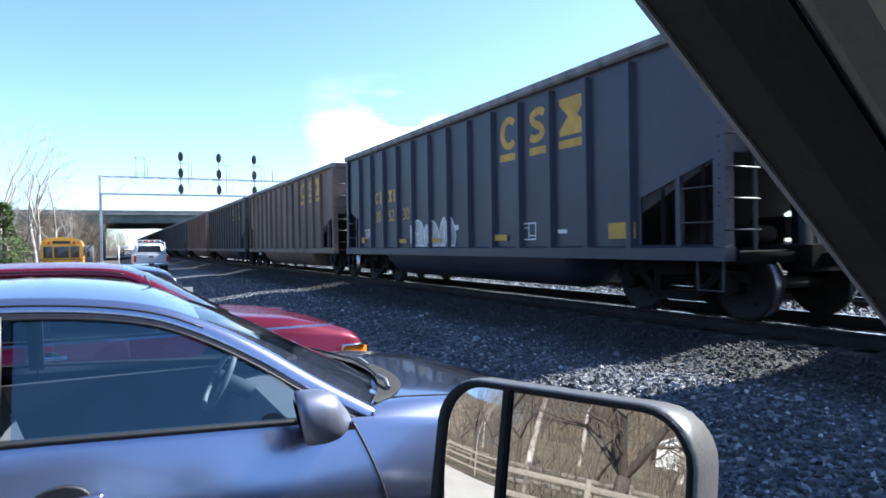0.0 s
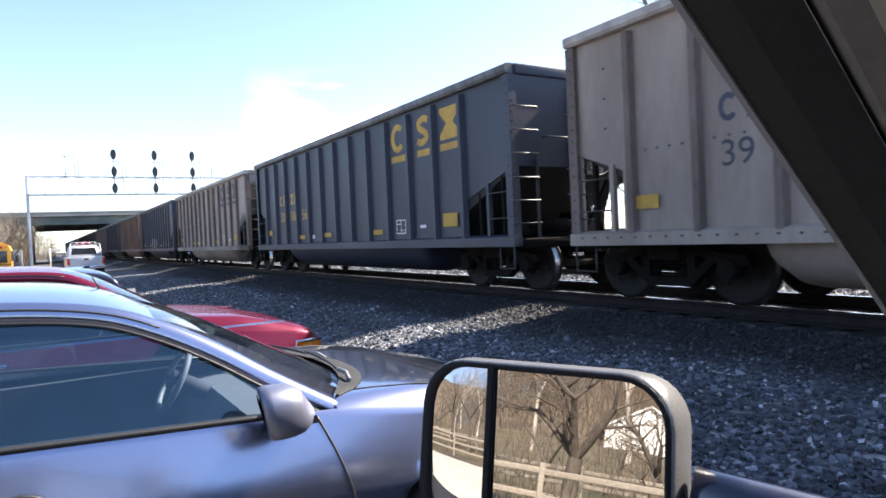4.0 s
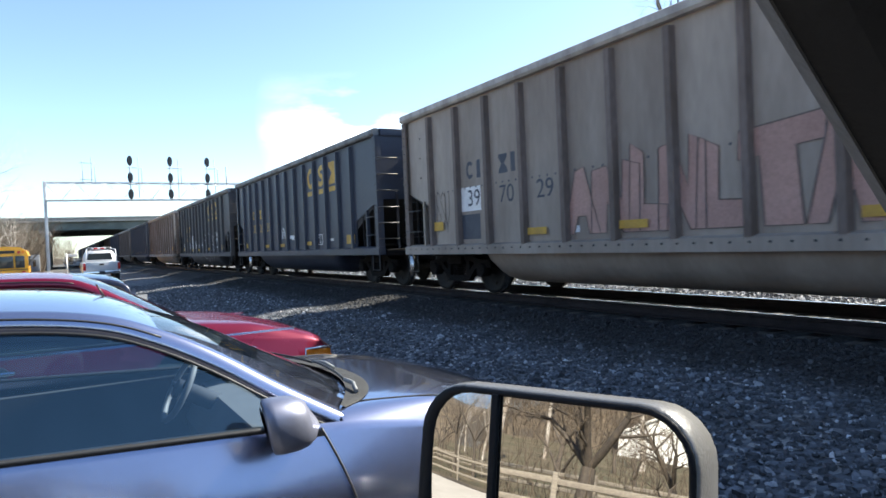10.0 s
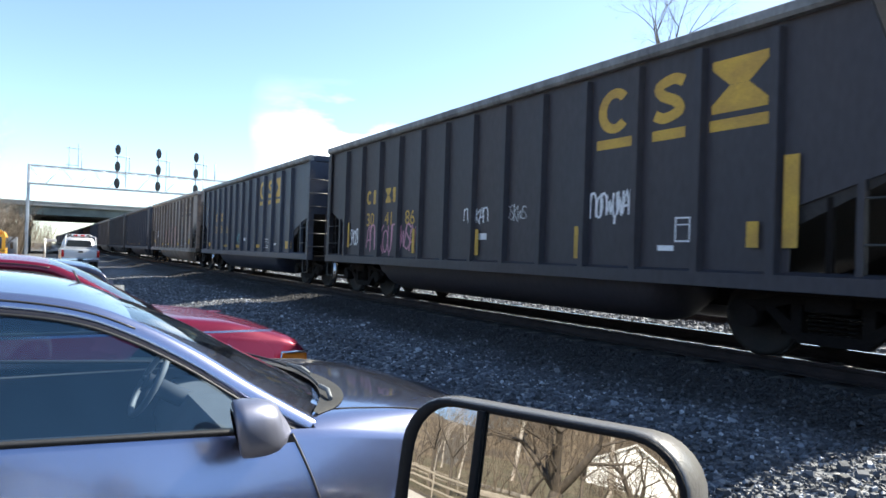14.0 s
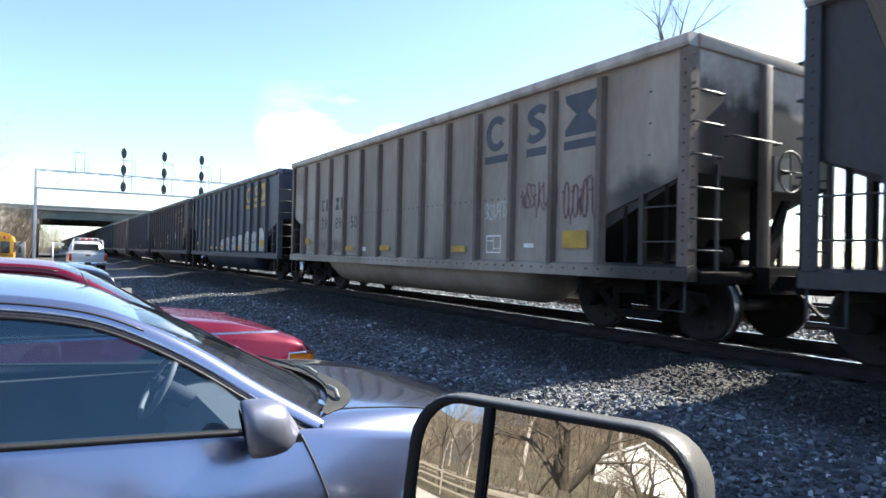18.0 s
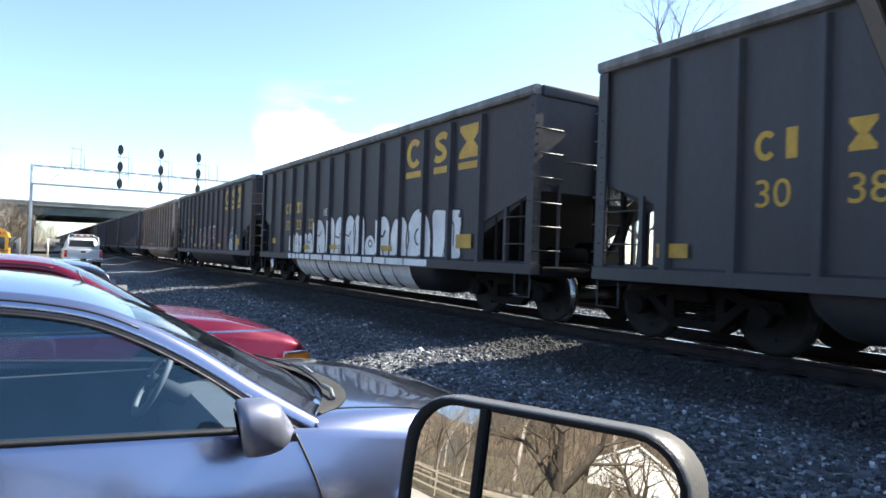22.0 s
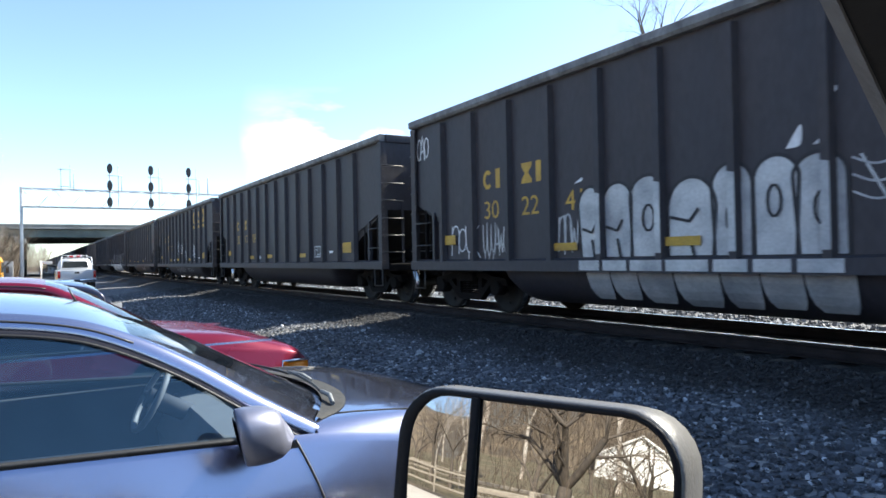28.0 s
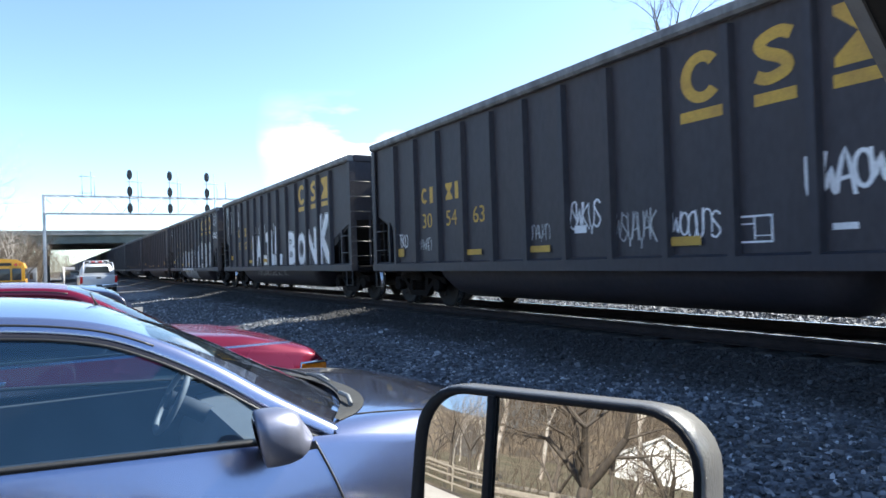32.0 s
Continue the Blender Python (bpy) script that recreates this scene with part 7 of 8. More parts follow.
# ---- the truck in which the camera sits ----
def own_truck():
    t = thing("pickup_truck", "dark navy pickup with open driver's window and towing mirror", "pickup truck")
    top, low = Vector((-0.14, -0.075, 1.906)), Vector((0.80, 0.022, 1.24))
    e1 = Vector((0.40, -0.92, 0)).normalized()
    e2 = Vector((0.92, 0.40, 0)).normalized()

    def sweep(name, sec_low, sec_top, m, label=""):
        return part(name, Geo().ring_loft([[low + e1 * a + e2 * b for a, b in sec_low], [low.lerp(top, 0.5) + e1 * ((sec_low[i][0] + sec_top[i][0]) / 2) + e2 * ((sec_low[i][1] + sec_top[i][1]) / 2) for i in range(len(sec_low))], [top + e1 * a + e2 * b for a, b in sec_top]], False), m, t, label)

    sweep("pillar", [(0.002, -0.006), (0.02, -0.010), (0.048, -0.006), (0.048, 0.05), (0.02, 0.05), (0.0, 0.02)], [(0.002, -0.006), (0.018, -0.010), (0.035, -0.006), (0.035, 0.05), (0.018, 0.05), (0.0, 0.02)], CAB_BLACK, "black windshield pillar")
    sweep("weather_strip", [(-0.001, 0.0), (0.0022, -0.008), (0.004, -0.004), (0.0, 0.003)], [(-0.001, 0.0), (0.0022, -0.008), (0.004, -0.004), (0.0, 0.003)], CAB_GREY, "thin grey edge strip")
    sweep("pillar_trim", [(0.0495, 0.0), (0.054, -0.010), (0.069, -0.004), (0.069, 0.05), (0.0495, 0.05)], [(0.0365, 0.0), (0.040, -0.012), (0.0505, -0.006), (0.0505, 0.05), (0.0365, 0.05)], CAB_GREY, "taupe trim cover")
    mid = low.lerp(top, 0.60)
    part("sun_visor", Geo().ring_loft([[top + e1 * 0.047 + e2 * 0.004, top + e1 * 0.5 + e2 * -0.05, top + e1 * 0.5 + e2 * -0.03, top + e1 * 0.047 + e2 * 0.024], [mid + e1 * 0.055 + e2 * 0.004, mid + e1 * 0.5 + e2 * 0.02, mid + e1 * 0.5 + e2 * 0.04, mid + e1 * 0.055 + e2 * 0.024]], False), HEADLINER, t, "beige cloth visor")
    part("headliner", Geo().prism([(-1.75, -1.7), (-1.75, -0.44), (-0.8, -0.24), (-0.12, -0.08), (-0.12, -1.7)], 1.905, 1.93, "z"), HEADLINER, t, "beige cloth lining")
    part("roof", Geo().prism([(-1.8, -1.75), (-1.8, -0.42), (-0.8, -0.22), (-0.16, -0.085), (-0.10, -0.11), (-0.10, -1.72), (-0.16, -1.75)], 1.935, 1.985, "z"), ARM_PAINT, t)
    part("door", Geo().cbox(-0.75, 0.66, -0.10, 0.03, 0.55, 1.24, 0.03), ARM_PAINT, t)
    part("rear_door", Geo().cbox(-1.75, -0.76, -0.33, -0.22, 0.55, 1.24, 0.03), ARM_PAINT, t)
    part("rear_pillar", Geo().cbox(-1.8, -1.55, -0.42, -0.33, 1.24, 1.93, 0.02), ARM_PAINT, t)
    part("door_pillar", Geo().cbox(-0.82, -0.74, -0.32, -0.22, 1.24, 1.92, 0.02), CAB_BLACK, t)
    for x0, x1 in ((-1.8, -1.55), (-0.82, -0.74)):
        part("door_pillar", Geo().cbox(x0, x1, -1.76, -1.70, 1.24, 1.93, 0.02), ARM_PAINT, t)
    part("far_pillar", Geo().ring_loft([[(0.80 + a, -1.74 + b, 1.24) for a, b in ((-0.03, -0.03), (0.03, -0.03), (0.03, 0.03), (-0.03, 0.03))], [(-0.13 + a, -1.72 + b, 1.93) for a, b in ((-0.03, -0.03), (0.03, -0.03), (0.03, 0.03), (-0.03, 0.03))]]), ARM_PAINT, t)
    part("windshield", Geo().add([(0.80, -0.09, 1.235), (0.80, -1.70, 1.235), (-0.11, -1.68, 1.93), (-0.11, -0.16, 1.93)], [(0, 1, 2, 3)]), WINDSHIELD, t, "raked clear windshield").visible_shadow = False
    part("back_wall", Geo().box(-1.83, -1.8, -1.75, -0.42, 0.6, 1.27).box(-1.83, -1.8, -1.75, -1.55, 1.271, 1.95).box(-1.83, -1.8, -0.62, -0.42, 1.271, 1.95), ARM_PAINT, t)
    part("back_window", Geo().box(-1.82, -1.812, -1.55, -0.62, 1.27, 1.93), DARK_GLASS, t).visible_shadow = False
    part("far_door", Geo().cbox(-1.75, 0.66, -1.85, -1.72, 0.55, 1.24, 0.03), ARM_PAINT, t)
    part("dashboard", Geo().cbox(0.62, 0.82, -1.7, -0.11, 0.7, 1.2, 0.04), CAB_BLACK, t)
    hood_rows = []
    for x, z, w in ((0.83, 1.235, 0.86), (1.1, 1.24, 0.87), (1.6, 1.22, 0.86), (2.0, 1.18, 0.83), (2.2, 1.10, 0.80), (2.24, 0.95, 0.78)):
        hood_rows.append([(x, -0.91 + w * f, z - d) for f, d in ((-1, 0.22), (-0.98, 0.06), (-0.9, 0.015), (-0.55, 0.0), (-0.4, 0.018), (0.4, 0.018), (0.55, 0.0), (0.9, 0.015), (0.98, 0.06), (1, 0.22))])
    part("hood", Geo().grid(hood_rows), ARM_PAINT, t)
    for s in (-1, 1):
        fender = [(0.67, 0.5), (0.67, 1.04), (2.1, 0.99), (2.26, 0.9), (2.26, 0.55), (2.05, 0.5)] + [(1.55 + 0.46 * math.cos(a), 0.39 + 0.46 * math.sin(a)) for a in [radians(20 + 20 * k) for k in range(8)]] + [(1.05, 0.5)]
        part("fender", Geo().prism(fender, *sorted((-0.91 + s * 0.89, -0.91 + s * 0.84)), "y"), ARM_PAINT, t)
        part("headlamp", Geo().cbox(2.225, 2.275, -0.91 + s * 0.68 - 0.13, -0.91 + s * 0.68 + 0.13, 0.72, 0.92, 0.015), CLEAR_LENS, t)
        part("bed_side", Geo().cbox(-2.95, -1.86, *sorted((-1.15 + s * 0.70, -1.15 + s * 0.62)), 0.55, 1.22, 0.03), ARM_PAINT, t)
    grille = part("grille", Geo().cbox(2.22, 2.262, -1.42, -0.40, 0.70, 0.94, 0.01), CHROME, t)
    for z in (0.755, 0.82, 0.885):
        part("grille_slot", Geo().box(2.263, 2.268, -1.38, -0.44, z - 0.018, z + 0.018), TRIM, grille)
    part("bumper", Geo().cbox(2.2, 2.36, -1.8, -0.02, 0.44, 0.64, 0.04), CHROME, t)
    part("bed_floor", Geo().box(-2.93, -1.86, -1.76, -0.54, 0.66, 0.72), TRIM, t)
    part("tailgate", Geo().cbox(-2.98, -2.92, -1.76, -0.54, 0.6, 1.2, 0.02), ARM_PAINT, t)
    for y in (-0.55, -1.3):
        st = part("seat", Geo().cbox(-0.95, -0.42, y - 0.26, y + 0.26, 0.62, 0.86, 0.06), SEAT_CLOTH, t)
        part("seat_back", Geo().cbox(-0.09, 0.07, y - 0.25, y + 0.25, 0.0, 0.62, 0.05, Matrix.Translation((-0.95, 0, 0.84)) @ Matrix.Rotation(-0.3, 4, "Y")), SEAT_CLOTH, st)
    part("floor", Geo().box(-1.75, 0.62, -1.7, -0.12, 0.45, 0.54), CAB_BLACK, t)
    for wx in (1.55, -2.2):
        for wy, s in ((-0.02 if wx > 0 else -0.5, 1), (-1.82, -1)):
            part("wheel", Geo().tube((wx, wy - s * 0.26, 0.39), (wx, wy, 0.39), 0.39, n=24), RUBBER, t)
    # towing mirror
    P = Vector((0.368, 0.463, 1.484))
    u = Vector((0.4045, -0.9145, 0.0))
    b = radians(10.5)
    nrm = Vector((-0.9145 * math.cos(b), -0.4045 * math.cos(b), math.sin(b)))
    v = u.cross(nrm)
    v = v if v.z > 0 else -v

    def at(a, c, d=0.0):
        return P + u * a + v * c + nrm * d

    def outline(grow, a0=-0.10, a1=0.219, c0=-0.205, c1=0.002, r=0.052):
        pts = []
        for ca, cc, t0 in ((a1 - r, c1 - r, 0), (a0 + r, c1 - r, 90), (a0 + r, c0 + r, 180), (a1 - r, c0 + r, 270)):
            for k in range(7):
                a = radians(t0 + 15 * k)
                pts.append((ca + (r + grow) * math.cos(a), cc + (r + grow) * math.sin(a)))
        return pts

    rings = []
    for grow, d in ((-0.004, -0.004), (-0.001, 0.003), (0.0025, 0.004), (0.0048, 0.0)):
        rings.append([at(a, c, d) for a, c in outline(grow, a0=-0.088 if grow < 0.001 else -0.10)])
    head = part("mirror_head", Geo().ring_loft(rings, True, False), HOUSING, t, "black textured mirror frame")
    rings = []
    for grow, d in ((0.005, -0.0005), (0.008, -0.008), (0.010, -0.03), (0.007, -0.075), (-0.006, -0.098), (-0.03, -0.105)):
        rings.append([at(a, c, d) for a, c in outline(grow)])
    part("mirror_shell", Geo().ring_loft(rings), HOUSING_SIDE, head, "satin grey mirror shell")
    part("backing", Geo().add([at(a, c, -0.003) for a, c in outline(-0.001)], [tuple(range(28))]), TRIM, head)
    right = outline(-0.002)
    loop = [p for p in right[21:28]] + [p for p in right[0:7]]
    loop = loop + [(0.0045, 0.0), (0.0045, -0.203)]
    part("mirror_glass", Geo().add([at(a, c, 0.0) for a, c in loop], [tuple(range(len(loop)))]), MIRROR, head, "flat mirror glass")
    # outer convex pane
    rows = []
    R = 0.8
    for i in range(13):
        a = -0.088 + 0.083 * i / 12
        rr = 0.052
        cut = 0.0
        if a < -0.088 + rr:
            cut = rr - math.sqrt(max(rr * rr - (-0.088 + rr - a) ** 2, 0))
        row = []
        for j in range(15):
            c = (-0.203 + cut) + (0.203 - 2 * cut) * j / 14
            da, dc = a + 0.02, c + 0.1
            row.append(at(a, c, 0.0045 - (da * da + dc * dc) / (2 * R) + 0.03 * dc))
        rows.append(row)
    part("convex_glass", Geo().grid(rows), MIRROR, head, "convex outer mirror pane")
    part("divider", Geo().cbox(-0.0048, 0.0048, -0.205, 0.002, 0.0, 0.007, 0.002, Matrix(((u.x, v.x, nrm.x, P.x), (u.y, v.y, nrm.y, P.y), (u.z, v.z, nrm.z, P.z), (0, 0, 0, 1)))), HOUSING, head)
    arm_a, arm_b = at(0.235, -0.115, -0.035), Vector((0.66, -0.02, 1.30))
    g = Geo()
    side = (arm_b - arm_a).normalized()
    upv = Vector((0, 0, 1))
    out = side.cross(upv).normalized()
    upv = out.cross(side)
    rings = []
    for k in range(7):
        p = arm_a.lerp(arm_b, k / 6)
        w, h = 0.026 + 0.01 * k / 6, 0.030 + 0.014 * k / 6
        rings.append([p + out * (w * math.cos(2 * math.pi * i / 16)) + upv * (h * math.sin(2 * math.pi * i / 16)) for i in range(16)])
    part("mirror_arm", g.ring_loft(rings), ARM_PAINT, t, "glossy navy mirror arm")
    return t


own_truck()


# ---- behind the truck: lane, fence, trees, house ----
def strip(name, left, right, material, label, lift, nx=12):
    """A layer on the ground between two edge lines, each x given over y."""
    y0, y1 = max(left[0][0], right[0][0]), min(left[-1][0], right[-1][0])
    ny = 70
    rows = []
    for j in range(ny + 1):
        y = y0 + (y1 - y0) * j / ny
        a, b = lerp_list(left, y), lerp_list(right, y)
        rows.append([(a + (b - a) * i / nx, y, ground_z(a + (b - a) * i / nx, y) + lift) for i in range(nx + 1)])
    return structure(name, Geo().grid(rows), material, label)


LANE_EDGE = ((-40, -5.6), (-6, -6.2), (-1.2, -8.6), (1.4, -9.8), (3.6, -10.8), (6, -11.6), (12, -12.9), (22, -14.0), (60, -22))
strip("lane", LANE_EDGE, ((-40, -2.2), (30, -2.2), (40, -4.0), (60, -14)), ASPHALT, "pale sunlit lane behind the parked cars", 0.030)
strip("verge", ((-40, -66), (60, -66)), tuple((y, x - 0.05) for y, x in LANE_EDGE), DRY_GRASS, "dry winter grass and leaf litter", 0.034, 24)
strip("leaf_strip", tuple((y, x - 0.95) for y, x in LANE_EDGE[2:8]), tuple((y, x - 0.03) for y, x in LANE_EDGE[2:8]), LEAF_LITTER, "brown leaf litter along the fence", 0.042)
hill = []
for j in range(41):
    y = -150 + 10 * j
    hill.append([(x, y, ground_z(x, y) + 0.02 + (0.8 * noise.noise((x * 0.05, y * 0.05, 1)) if x < -75 else 0)) for x in (-140, -124, -110, -100, -90, -80, -70, -65.9)])
structure("wooded_slope", Geo().grid(hill), LEAF_LITTER, "brown leaf-covered slope behind the lane")
FENCE_LINE = [(-7.2, -7.0), (-8.3, -4.4), (-9.4, -1.9), (-10.5, 0.6), (-11.5, 3.2), (-12.3, 5.8), (-13.0, 8.5), (-13.5, 11.2), (-13.9, 14.0), (-14.3, 16.8), (-14.9, 19.6), (-15.9, 22.3), (-17.3, 24.8)]


def rail_fence(line, tag):
    f = thing("rail_fence", tag, "fence")
    for i, (x, y) in enumerate(line):
        part("post", Geo().cbox(x - 0.05, x + 0.05, y - 0.05, y + 0.05, -0.75, 1.26, 0.02), FENCE_WOOD, f)
    rng = random.Random(4)
    for (x, y), (x2, y2) in zip(line, line[1:]):
        d = Vector((x2 - x, y2 - y, 0))
        for z in (0.36, 0.74, 1.12):
            m = Matrix.Translation((x, y, z + rng.uniform(-0.02, 0.02))) @ d.to_track_quat("X", "Z").to_matrix().to_4x4() @ Matrix.Rotation(rng.uniform(-0.012, 0.012), 4, "Y")
            part("rail", Geo().cbox(-0.08, d.length + 0.08, -0.025, 0.025, -0.05, 0.05, 0.016, m), FENCE_WOOD, f)
    return f


rail_fence(FENCE_LINE, "weathered grey three-rail wooden fence along the lane")
rail_fence([(-17.0, -3.0), (-17.3, -0.3), (-17.5, 2.4), (-17.6, 5.1), (-17.8, 7.8)], "weathered pale wooden fence among the trees")


def house():
    h = thing("white_house", "white clapboard house with gable end and grey roof", "house", at=pose(-62, -7.5, 2.75, 0, 0, 4))
    w, e, r, dep = 3.9, 2.1, 4.25, 11.0
    part("wall", Geo().prism([(-w, 0), (w, 0), (w, e), (0, r), (-w, e)], -dep, 0, "x"), WHITE_SIDING, h)
    for k in range(17):
        z = 0.2 + k * 0.22
        ww = w if z < e else w * (r - z) / (r - e)
        part("clapboard", Geo().prism([(0.004, z), (0.03, z), (0.008, z + 0.2), (0.004, z + 0.2)], -ww + 0.02, ww - 0.02, "y"), WHITE_SIDING, h)
    for s in (-1, 1):
        rf = part("roof", Geo().prism([(s * -0.05, r + 0.06), (s * (w + 0.35), e - 0.14), (s * (w + 0.35), e - 0.02), (s * -0.05, r + 0.18)], -dep - 0.2, 0.3, "x"), ROOFING, h)
        part("bargeboard", Geo().prism([(0, r - 0.06), (s * (w + 0.33), e - 0.26), (s * (w + 0.33), e - 0.08), (0, r + 0.12)], 0.301, 0.34, "x"), WHITE_SIDING, rf)
    return h


house()


# ---- trees ----
def bare_tree(seed, height, trunk_r, bark, label, spread=0.55, levels=5, lean=0.0, forks=3, bole=0.34, branch=1.0):
    """A leafless tree: tapered trunk and limbs, and a crown of fine twigs."""
    rng = random.Random(seed)
    t = thing("bare_tree", label, "tree", "bare trees")
    wood, twigs = Geo(), Geo()

    def grow(p, d, length, r, level):
        steps = 3 if level < 3 else 2
        for k in range(steps):
            nd = (d + Vector((rng.uniform(-1, 1), rng.uniform(-1, 1), rng.uniform(-0.4, 0.6))) * (0.12 + 0.03 * level)).normalized()
            q = p + nd * (length / steps)
            r2 = r * (0.86 if level < 2 else 0.8)
            (wood if level < 3 else twigs).tube(p, q, r, r2, n=(8, 7, 5, 3, 3, 3)[min(level, 5)], caps=False)
            if level > 0 and level < levels and rng.random() < 0.55:
                side = nd.cross(Vector((rng.uniform(-1, 1), rng.uniform(-1, 1), rng.uniform(-1, 1)))).normalized()
                grow(q, (nd * 0.6 + side * rng.uniform(0.5, 0.9)).normalized(), length * rng.uniform(0.45, 0.65), r2 * 0.5, level + 1)
            p, d, r = q, nd, r2
        if level < levels:
            for k in range(rng.choice((2, 3, forks))):
                side = d.cross(Vector((rng.uniform(-1, 1), rng.uniform(-1, 1), rng.uniform(-1, 1)))).normalized()
                nd = (d + side * rng.uniform(0.35, 0.9) * (spread / 0.55) + Vector((0, 0, 0.12))).normalized()
                grow(p, nd, length * rng.uniform(0.58, 0.8) * (branch if level == 0 else 1.0), r * rng.uniform(0.55, 0.75), level + 1)

    grow(Vector((0, 0, -0.6)), Vector((lean, 0.02, 1)).normalized(), height * bole, trunk_r, 0)
    part("trunk", wood, bark, t)
    tagged(part("crown", twigs, TWIG if bark is BARK else bark, t), kind="stuff")
    return t


dark_a = bare_tree(3, 9.0, 0.15, BARK, "leafless brown tree with a dense crown", 0.8, 5, 0.0, 4, 0.2)
dark_b = bare_tree(8, 8.0, 0.15, BARK, "leafless brown tree with forked trunk", 0.65)
pale_a = bare_tree(12, 11.0, 0.17, PALE_BARK, "tall pale leafless tree", 0.5)
pale_b = bare_tree(21, 9.0, 0.12, PALE_BARK, "slender pale leafless tree", 0.6)
gnarled = bare_tree(5, 8.5, 0.25, BARK, "gnarled leafless tree with crowded branches behind the fence", 1.0, 6, 0.05, 4, 0.24)
gnarled.matrix_world = pose(-14.0, 0.15, 0.0, 0, 0, 170)
dark_a.matrix_world = pose(-20.5, -6.4, 0.1)
dark_b.matrix_world = pose(-14.0, 2.6, 0.1, 0, 0, 40)
pale_a.matrix_world = pose(-5.6, 62, -0.3)
pale_b.matrix_world = pose(-4.2, 65, -0.3, 0, 0, 70)
pale_a.scale, pale_b.scale = (1.3, 1.3, 1.3), (1.45, 1.45, 1.45)
rng = random.Random(77)
SPOTS = [(-16, 4.6), (-19, 0.8), (-20, 7.5), (-22, -6), (-23, 3.4), (-18, 10.5), (-21, 14), (-17, 17), (-24, 20), (-26, 9), (-15, -8), (-19, -10), (-28, 15), (-30, 1), (-24, 27), (-33, 8), (-34, 20), (-30, 30), (-38, -2), (-36, 13)]
for x, y in SPOTS:
    s = rng.uniform(0.75, 1.25)
    c = copy_thing(rng.choice((dark_a, dark_b)), pose(x, y, ground_z(x, y), 0, 0, rng.uniform(0, 360)))
    c.scale = (s, s, s)
for x, y, s, src in ( (-23, 6, 0.9, pale_b), (-32, 4, 1.1, pale_a), (-33, -7, 1.0, pale_b), (-27, 12, 1.0, pale_a), (-40, 2, 1.3, pale_b), (-42, 9, 1.2, pale_a), (-38, 17, 1.2, pale_b), (-44, -4, 1.3, pale_a)):
    c = copy_thing(src, pose(x, y, ground_z(x, y), 0, 0, rng.uniform(0, 360)))
    c.scale = (s, s, s)
for x, y, s, src in ((-7.0, 56, 1.25, pale_a), (-8.6, 60, 1.3, dark_a), (-9.6, 55, 1.2, pale_b), (-6.2, 60, 1.0, dark_b), (-10.8, 64, 1.4, pale_a), (-7.4, 58, 1.0, pale_b), (-15, 52, 0.9, pale_a), (-8.8, 74, 1.05, pale_a), (-6.5, 82, 0.8, dark_b), (-2.9, 84, 0.8, dark_b), (-6.8, 66, 1.1, dark_a), (-13.5, 80, 0.9, dark_a), (-18, 66, 1.1, dark_a), (-22, 76, 1.2, pale_b), (-9, 95, 0.8, dark_b), (-4.4, 98, 0.7, dark_a), (-14, 98, 0.9, dark_b), (-17, 46, 0.8, dark_a)):
    c = copy_thing(src, pose(x, y, -0.5, 0, 0, rng.uniform(0, 360)))
    c.scale = (s, s, s)
for x, y, s, src in ((-3.4, 93, 1.05, dark_a), (-5.2, 90, 1.2, dark_b), (-6.6, 96, 1.3, dark_a), (-8.4, 88, 1.35, dark_a), (-10.2, 93, 1.4, dark_b), (-12.4, 90, 1.5, dark_a), (-9.2, 70, 1.3, dark_b), (-7.6, 78, 1.3, dark_a), (-11.5, 76, 1.5, dark_a), (-5.6, 100, 1.2, dark_b)):
    c = copy_thing(src, pose(x, y, -0.5, 0, 0, rng.uniform(0, 360)))
    c.scale = (s, s, s)
for x, y, s, src in ((-4.9, 57, 1.05, pale_a), (-3.9, 62, 0.95, pale_b), (-5.6, 71, 1.15, pale_b), (-3.3, 72, 0.8, pale_b), (-4.2, 78, 0.9, pale_a), (-7.4, 84, 1.1, pale_b)):
    c = copy_thing(src, pose(x, y, -0.5, 0, 0, rng.uniform(0, 360)))
    c.scale = (s, s, s)
for x, y, s, src in ((-19.5, -2.3, 0.8, gnarled), (-24.0, -2.0, 0.75, dark_a), (-16.8, -1.9, 0.6, dark_a), (-22.0, -4.0, 0.8, dark_b)):
    c = copy_thing(src, pose(x, y, ground_z(x, y), 0, 0, rng.uniform(0, 360)))
    c.scale = (s, s, s)
tall = bare_tree(78, 15.4, 0.14, BARK, "tall leafless tree beyond the tracks", 0.5, 5, -0.05, 4, 0.76, 0.22)
tall.matrix_world = pose(25.3, 22.6, 0.1)
for x, y, s, src in ((34, 30, 1.3, dark_b), (30, 12, 1.15, dark_a), (36, 44, 1.2, dark_a)):
    c = copy_thing(src, pose(x, y, 0.1, 0, 0, rng.uniform(0, 360)))
    c.scale = (s, s, s)


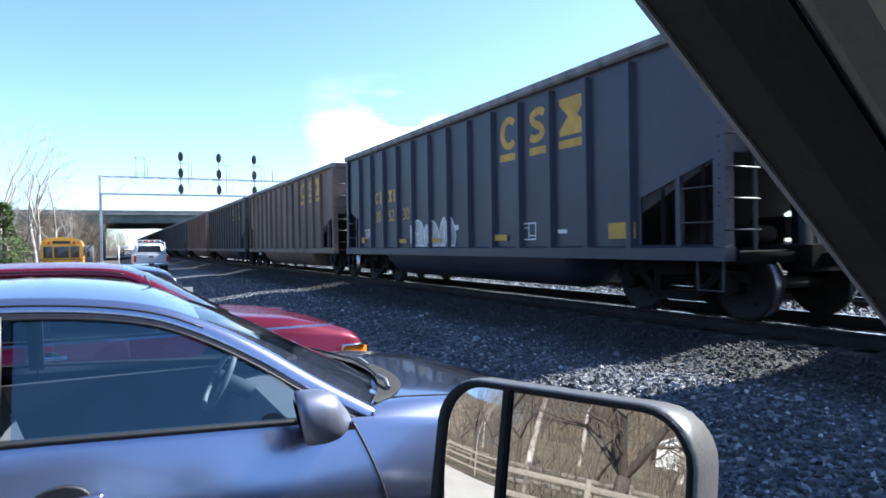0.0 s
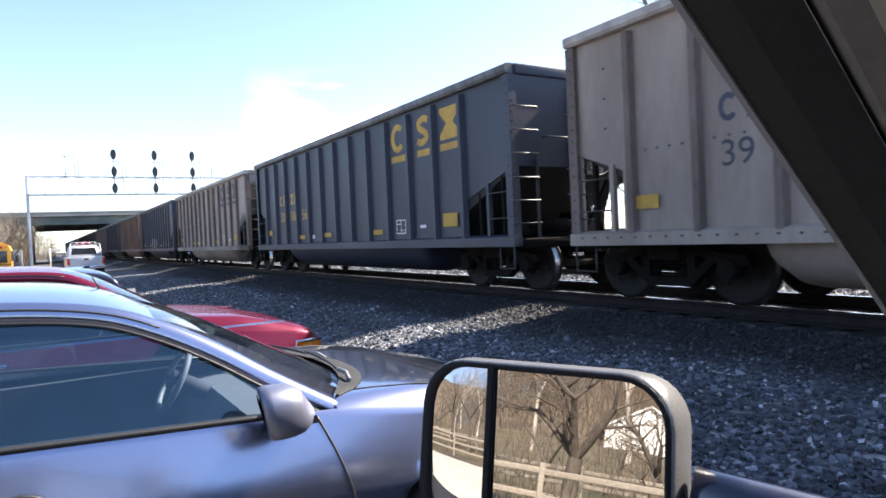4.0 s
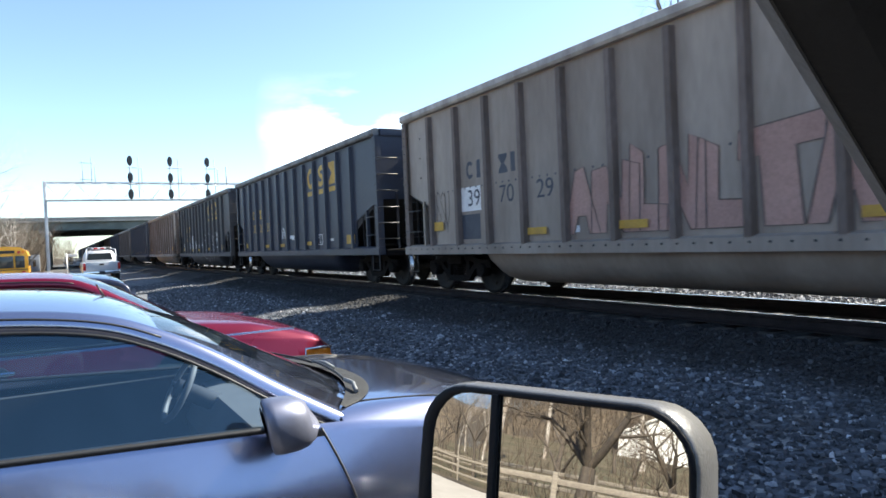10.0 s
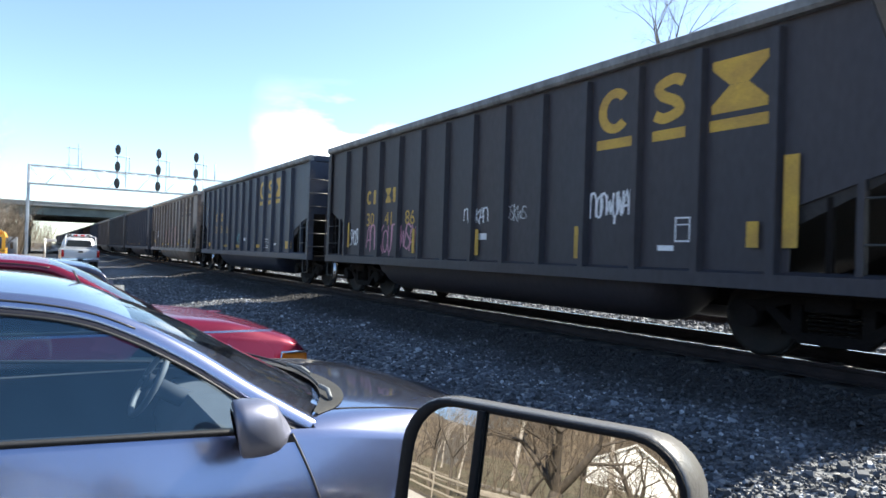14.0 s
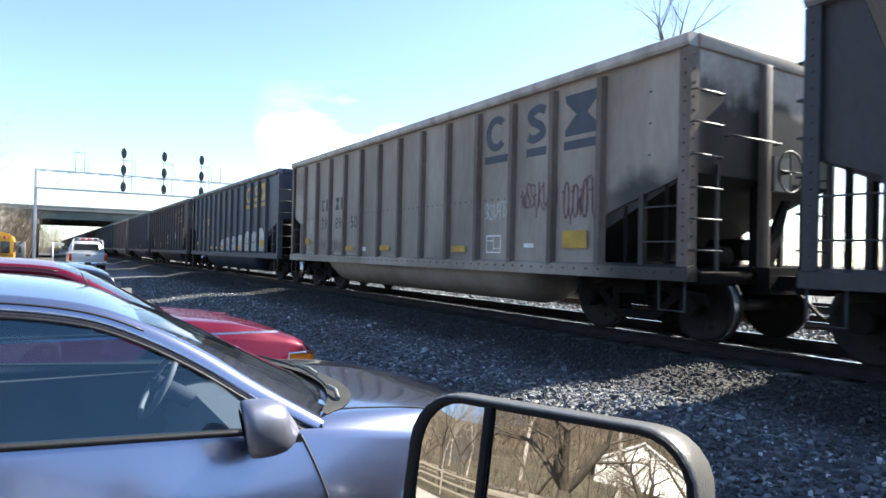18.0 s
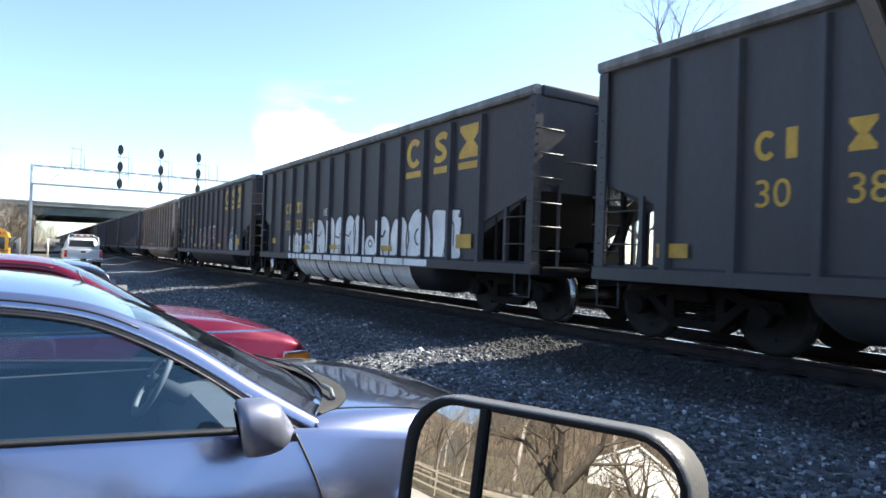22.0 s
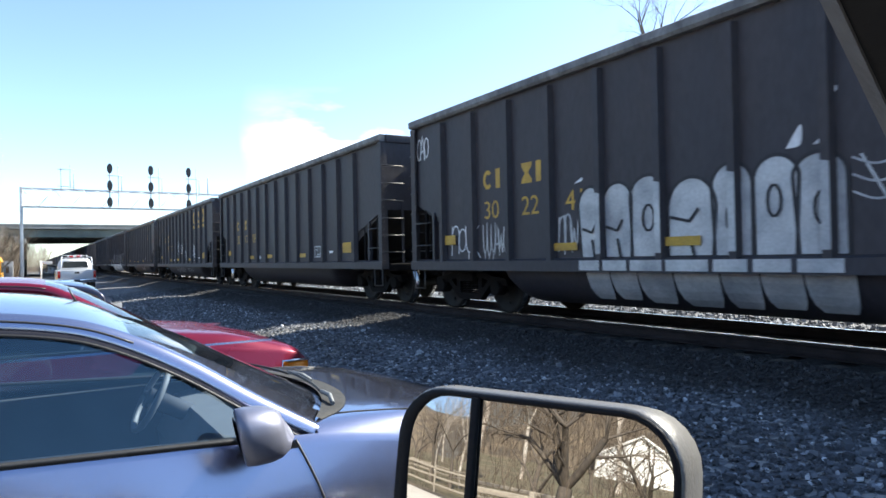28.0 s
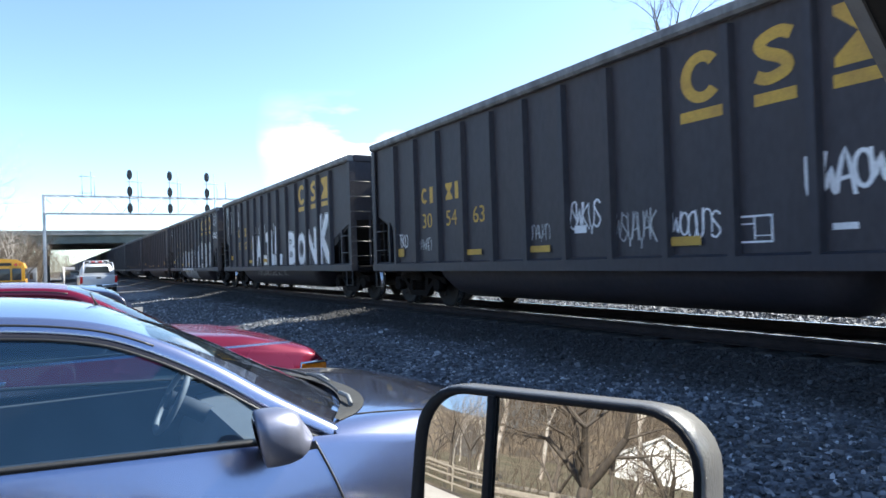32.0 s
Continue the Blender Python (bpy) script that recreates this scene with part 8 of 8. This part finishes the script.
def thicket(name, count, x0, x1, y0, y1, h0, h1, seed, material, label, stout=1.0):
    """A tangle of thin stems: past counting."""
    r = random.Random(seed)
    g = Geo()
    for _ in range(count):
        x, y = r.uniform(x0, x1), r.uniform(y0, y1)
        z = ground_z(x, y) - 0.1
        p = Vector((x, y, z))
        d = Vector((r.uniform(-0.35, 0.35), r.uniform(-0.35, 0.35), 1)).normalized()
        h = r.uniform(h0, h1)
        rad = (0.012 + 0.008 * h / 3) * stout
        for k in range(3):
            q = p + d * h / 3
            g.tube(p, q, rad, rad * 0.7, n=3, caps=False)
            if k:
                for _ in range(2):
                    e = (d + Vector((r.uniform(-1, 1), r.uniform(-1, 1), r.uniform(-0.2, 0.8)))).normalized()
                    g.tube(q, q + e * h * r.uniform(0.15, 0.35), rad * 0.5, rad * 0.25, n=3, caps=False)
            p, rad = q, rad * 0.7
            d = (d + Vector((r.uniform(-0.4, 0.4), r.uniform(-0.4, 0.4), 0.1))).normalized()
    me = g.mesh(name, material, fix=False)
    return tagged(new(name, me), label, "brush", "", "stuff")


thicket("lane_brush", 900, -30, -11.5, -8, 18, 0.6, 2.4, 1, TWIG, "brown leafless brush among the trees")
thicket("hill_woods", 1500, -105, -66, -45, 24, 6.0, 13.0, 7, TWIG, "leafless woods on the slope behind the lane", 1.6)
thicket("track_brush", 1700, -22, -3.2, 62, 104, 1.5, 5.5, 2, TWIG, "brown leafless brush below the bridge", 1.7)
thicket("gantry_brush", 900, -9.0, -1.9, 88, 105, 2.0, 6.5, 12, TWIG, "brown leafless brush beside the signal bridge", 1.7)
thicket("far_brush", 900, -14, 3.0, 150, 260, 3.0, 8.0, 3, TWIG, "distant leafless woods beyond the bridge")
thicket("far_side_brush", 900, 21, 30, 5, 90, 1.5, 4.0, 5, TWIG, "leafless brush across the tracks")


def evergreen():
    t = thing("evergreen_tree", "green evergreen tree with ragged outline", "tree", at=pose(-5.4, 43.0, -0.6))
    part("trunk", Geo().tube((0, 0, 0), (0, 0, 4.6), 0.12, 0.03, n=10), BARK, t)
    r = random.Random(9)
    g = Geo()
    for _ in range(2600):
        z = r.uniform(0.3, 4.9)
        rad = (5.2 - z) * 0.36 * r.uniform(0.3, 1.05) * (1 + 0.3 * math.sin(z * 3.1))
        a = r.uniform(0, 6.283)
        p = Vector((rad * math.cos(a), rad * math.sin(a), z - 0.15 * rad))
        d = Vector((math.cos(a), math.sin(a), r.uniform(-0.4, 0.4))) * r.uniform(0.15, 0.4)
        w = Vector((-math.sin(a), math.cos(a), r.uniform(-0.5, 0.5))) * r.uniform(0.03, 0.09)
        g.add([p - w, p + d * 0.6 - w * 0.5, p + d, p + d * 0.6 + w * 0.5, p + w], [(0, 1, 2, 3, 4)])
    tagged(part("needles", g.mesh("needles", NEEDLES, fix=False), NEEDLES, t), kind="stuff")


evergreen()


def utility_box(x, y):
    t = thing("relay_case", "grey steel relay case on posts beside the track", "cabinet", at=pose(x, y, -0.4))
    part("case", Geo().cbox(-0.6, 0.6, -0.4, 0.4, 0.6, 2.5, 0.04), WEATHERED_GALV, t)
    part("leg", Geo().box(-0.5, -0.4, -0.3, 0.3, 0, 0.6), STEEL_DARK, t)
    part("leg", Geo().box(0.4, 0.5, -0.3, 0.3, 0, 0.6), STEEL_DARK, t)
    part("door", Geo().cbox(-0.5, 0.5, -0.43, -0.402, 0.8, 2.3, 0.01), WEATHERED_GALV, t)


utility_box(-2.6, 87.0)
post = thing("marker_post", "short white marker post beside the lot", "post", at=pose(0.4, 58.0, -0.1))
part("post", Geo().tube((0, 0, 0), (0, 0, 2.05), 0.06, n=8), GALV, post)
part("plate", Geo().cbox(-0.1, 0.75, -0.03, 0.03, 1.78, 2.0, 0.01), GALV, post)


# ---- motion of the train ----
SPEED, SLOWING, FRONT0 = 8.593, -0.00165, 13.966   # metres a second; where car 0's front end stands at the end of the clip
DRIFT = ((0.0, 0.90), (3.0, 0.92), (6.0, 0.50), (9.0, 0.40), (12.0, 0.40), (14.0, 0.46), (14.5, 0.46), (17.0, 0.22), (18.0, 0.22), (20.0, 0.14), (22.0, 0.08), (24.0, -0.06), (25.5, -0.22), (28.0, 0.03), (30.0, -0.02), (32.0, -0.14))
TICKS = sorted(set([t for t, d in DRIFT] + [2.0 * n for n in range(17)]))


def travel(t):
    """How far the train has come at t seconds, counted to the end of the clip."""
    return SPEED * (t - 32.0) + SLOWING * (t - 32.0) ** 2 + lerp_list(DRIFT, t)


def front_at_end(k):
    """Where the front end of car k stands at the end of the clip."""
    over = lambda j: SHORT[5] if j in SHORT_CARS else LONG[5]
    return FRONT0 + sum(over(j) for j in range(1, k + 1)) - sum(over(j) for j in range(k + 1, 1))


def motions():
    x = TRACKS[0]
    for k, car, half in TRAIN:
        y_end = front_at_end(k) - half - 0.02
        walk(car, [(t, pose(x, y_end + travel(t), RAIL_Z)) for t in TICKS])
        # the wheels roll while the car is close by
        first, last = 32.0 + (-14.0 - y_end) / SPEED, 32.0 + (34.0 - y_end) / SPEED
        steps = [n / 15 for n in range(481) if first <= n / 15 <= last]
        if len(steps) < 3:
            continue
        for w in [o for o in car.children_recursive if o.name.startswith("wheelset")]:
            rows = []
            spot = tuple(w.location)
            for t in sorted(set([0.0] + steps + [32.0])):
                s = travel(min(max(t, steps[0]), steps[-1])) - travel(steps[0])
                rows.append((t, pose(*spot, math.degrees(-s / 0.457))))
            walk(w, rows)


motions()
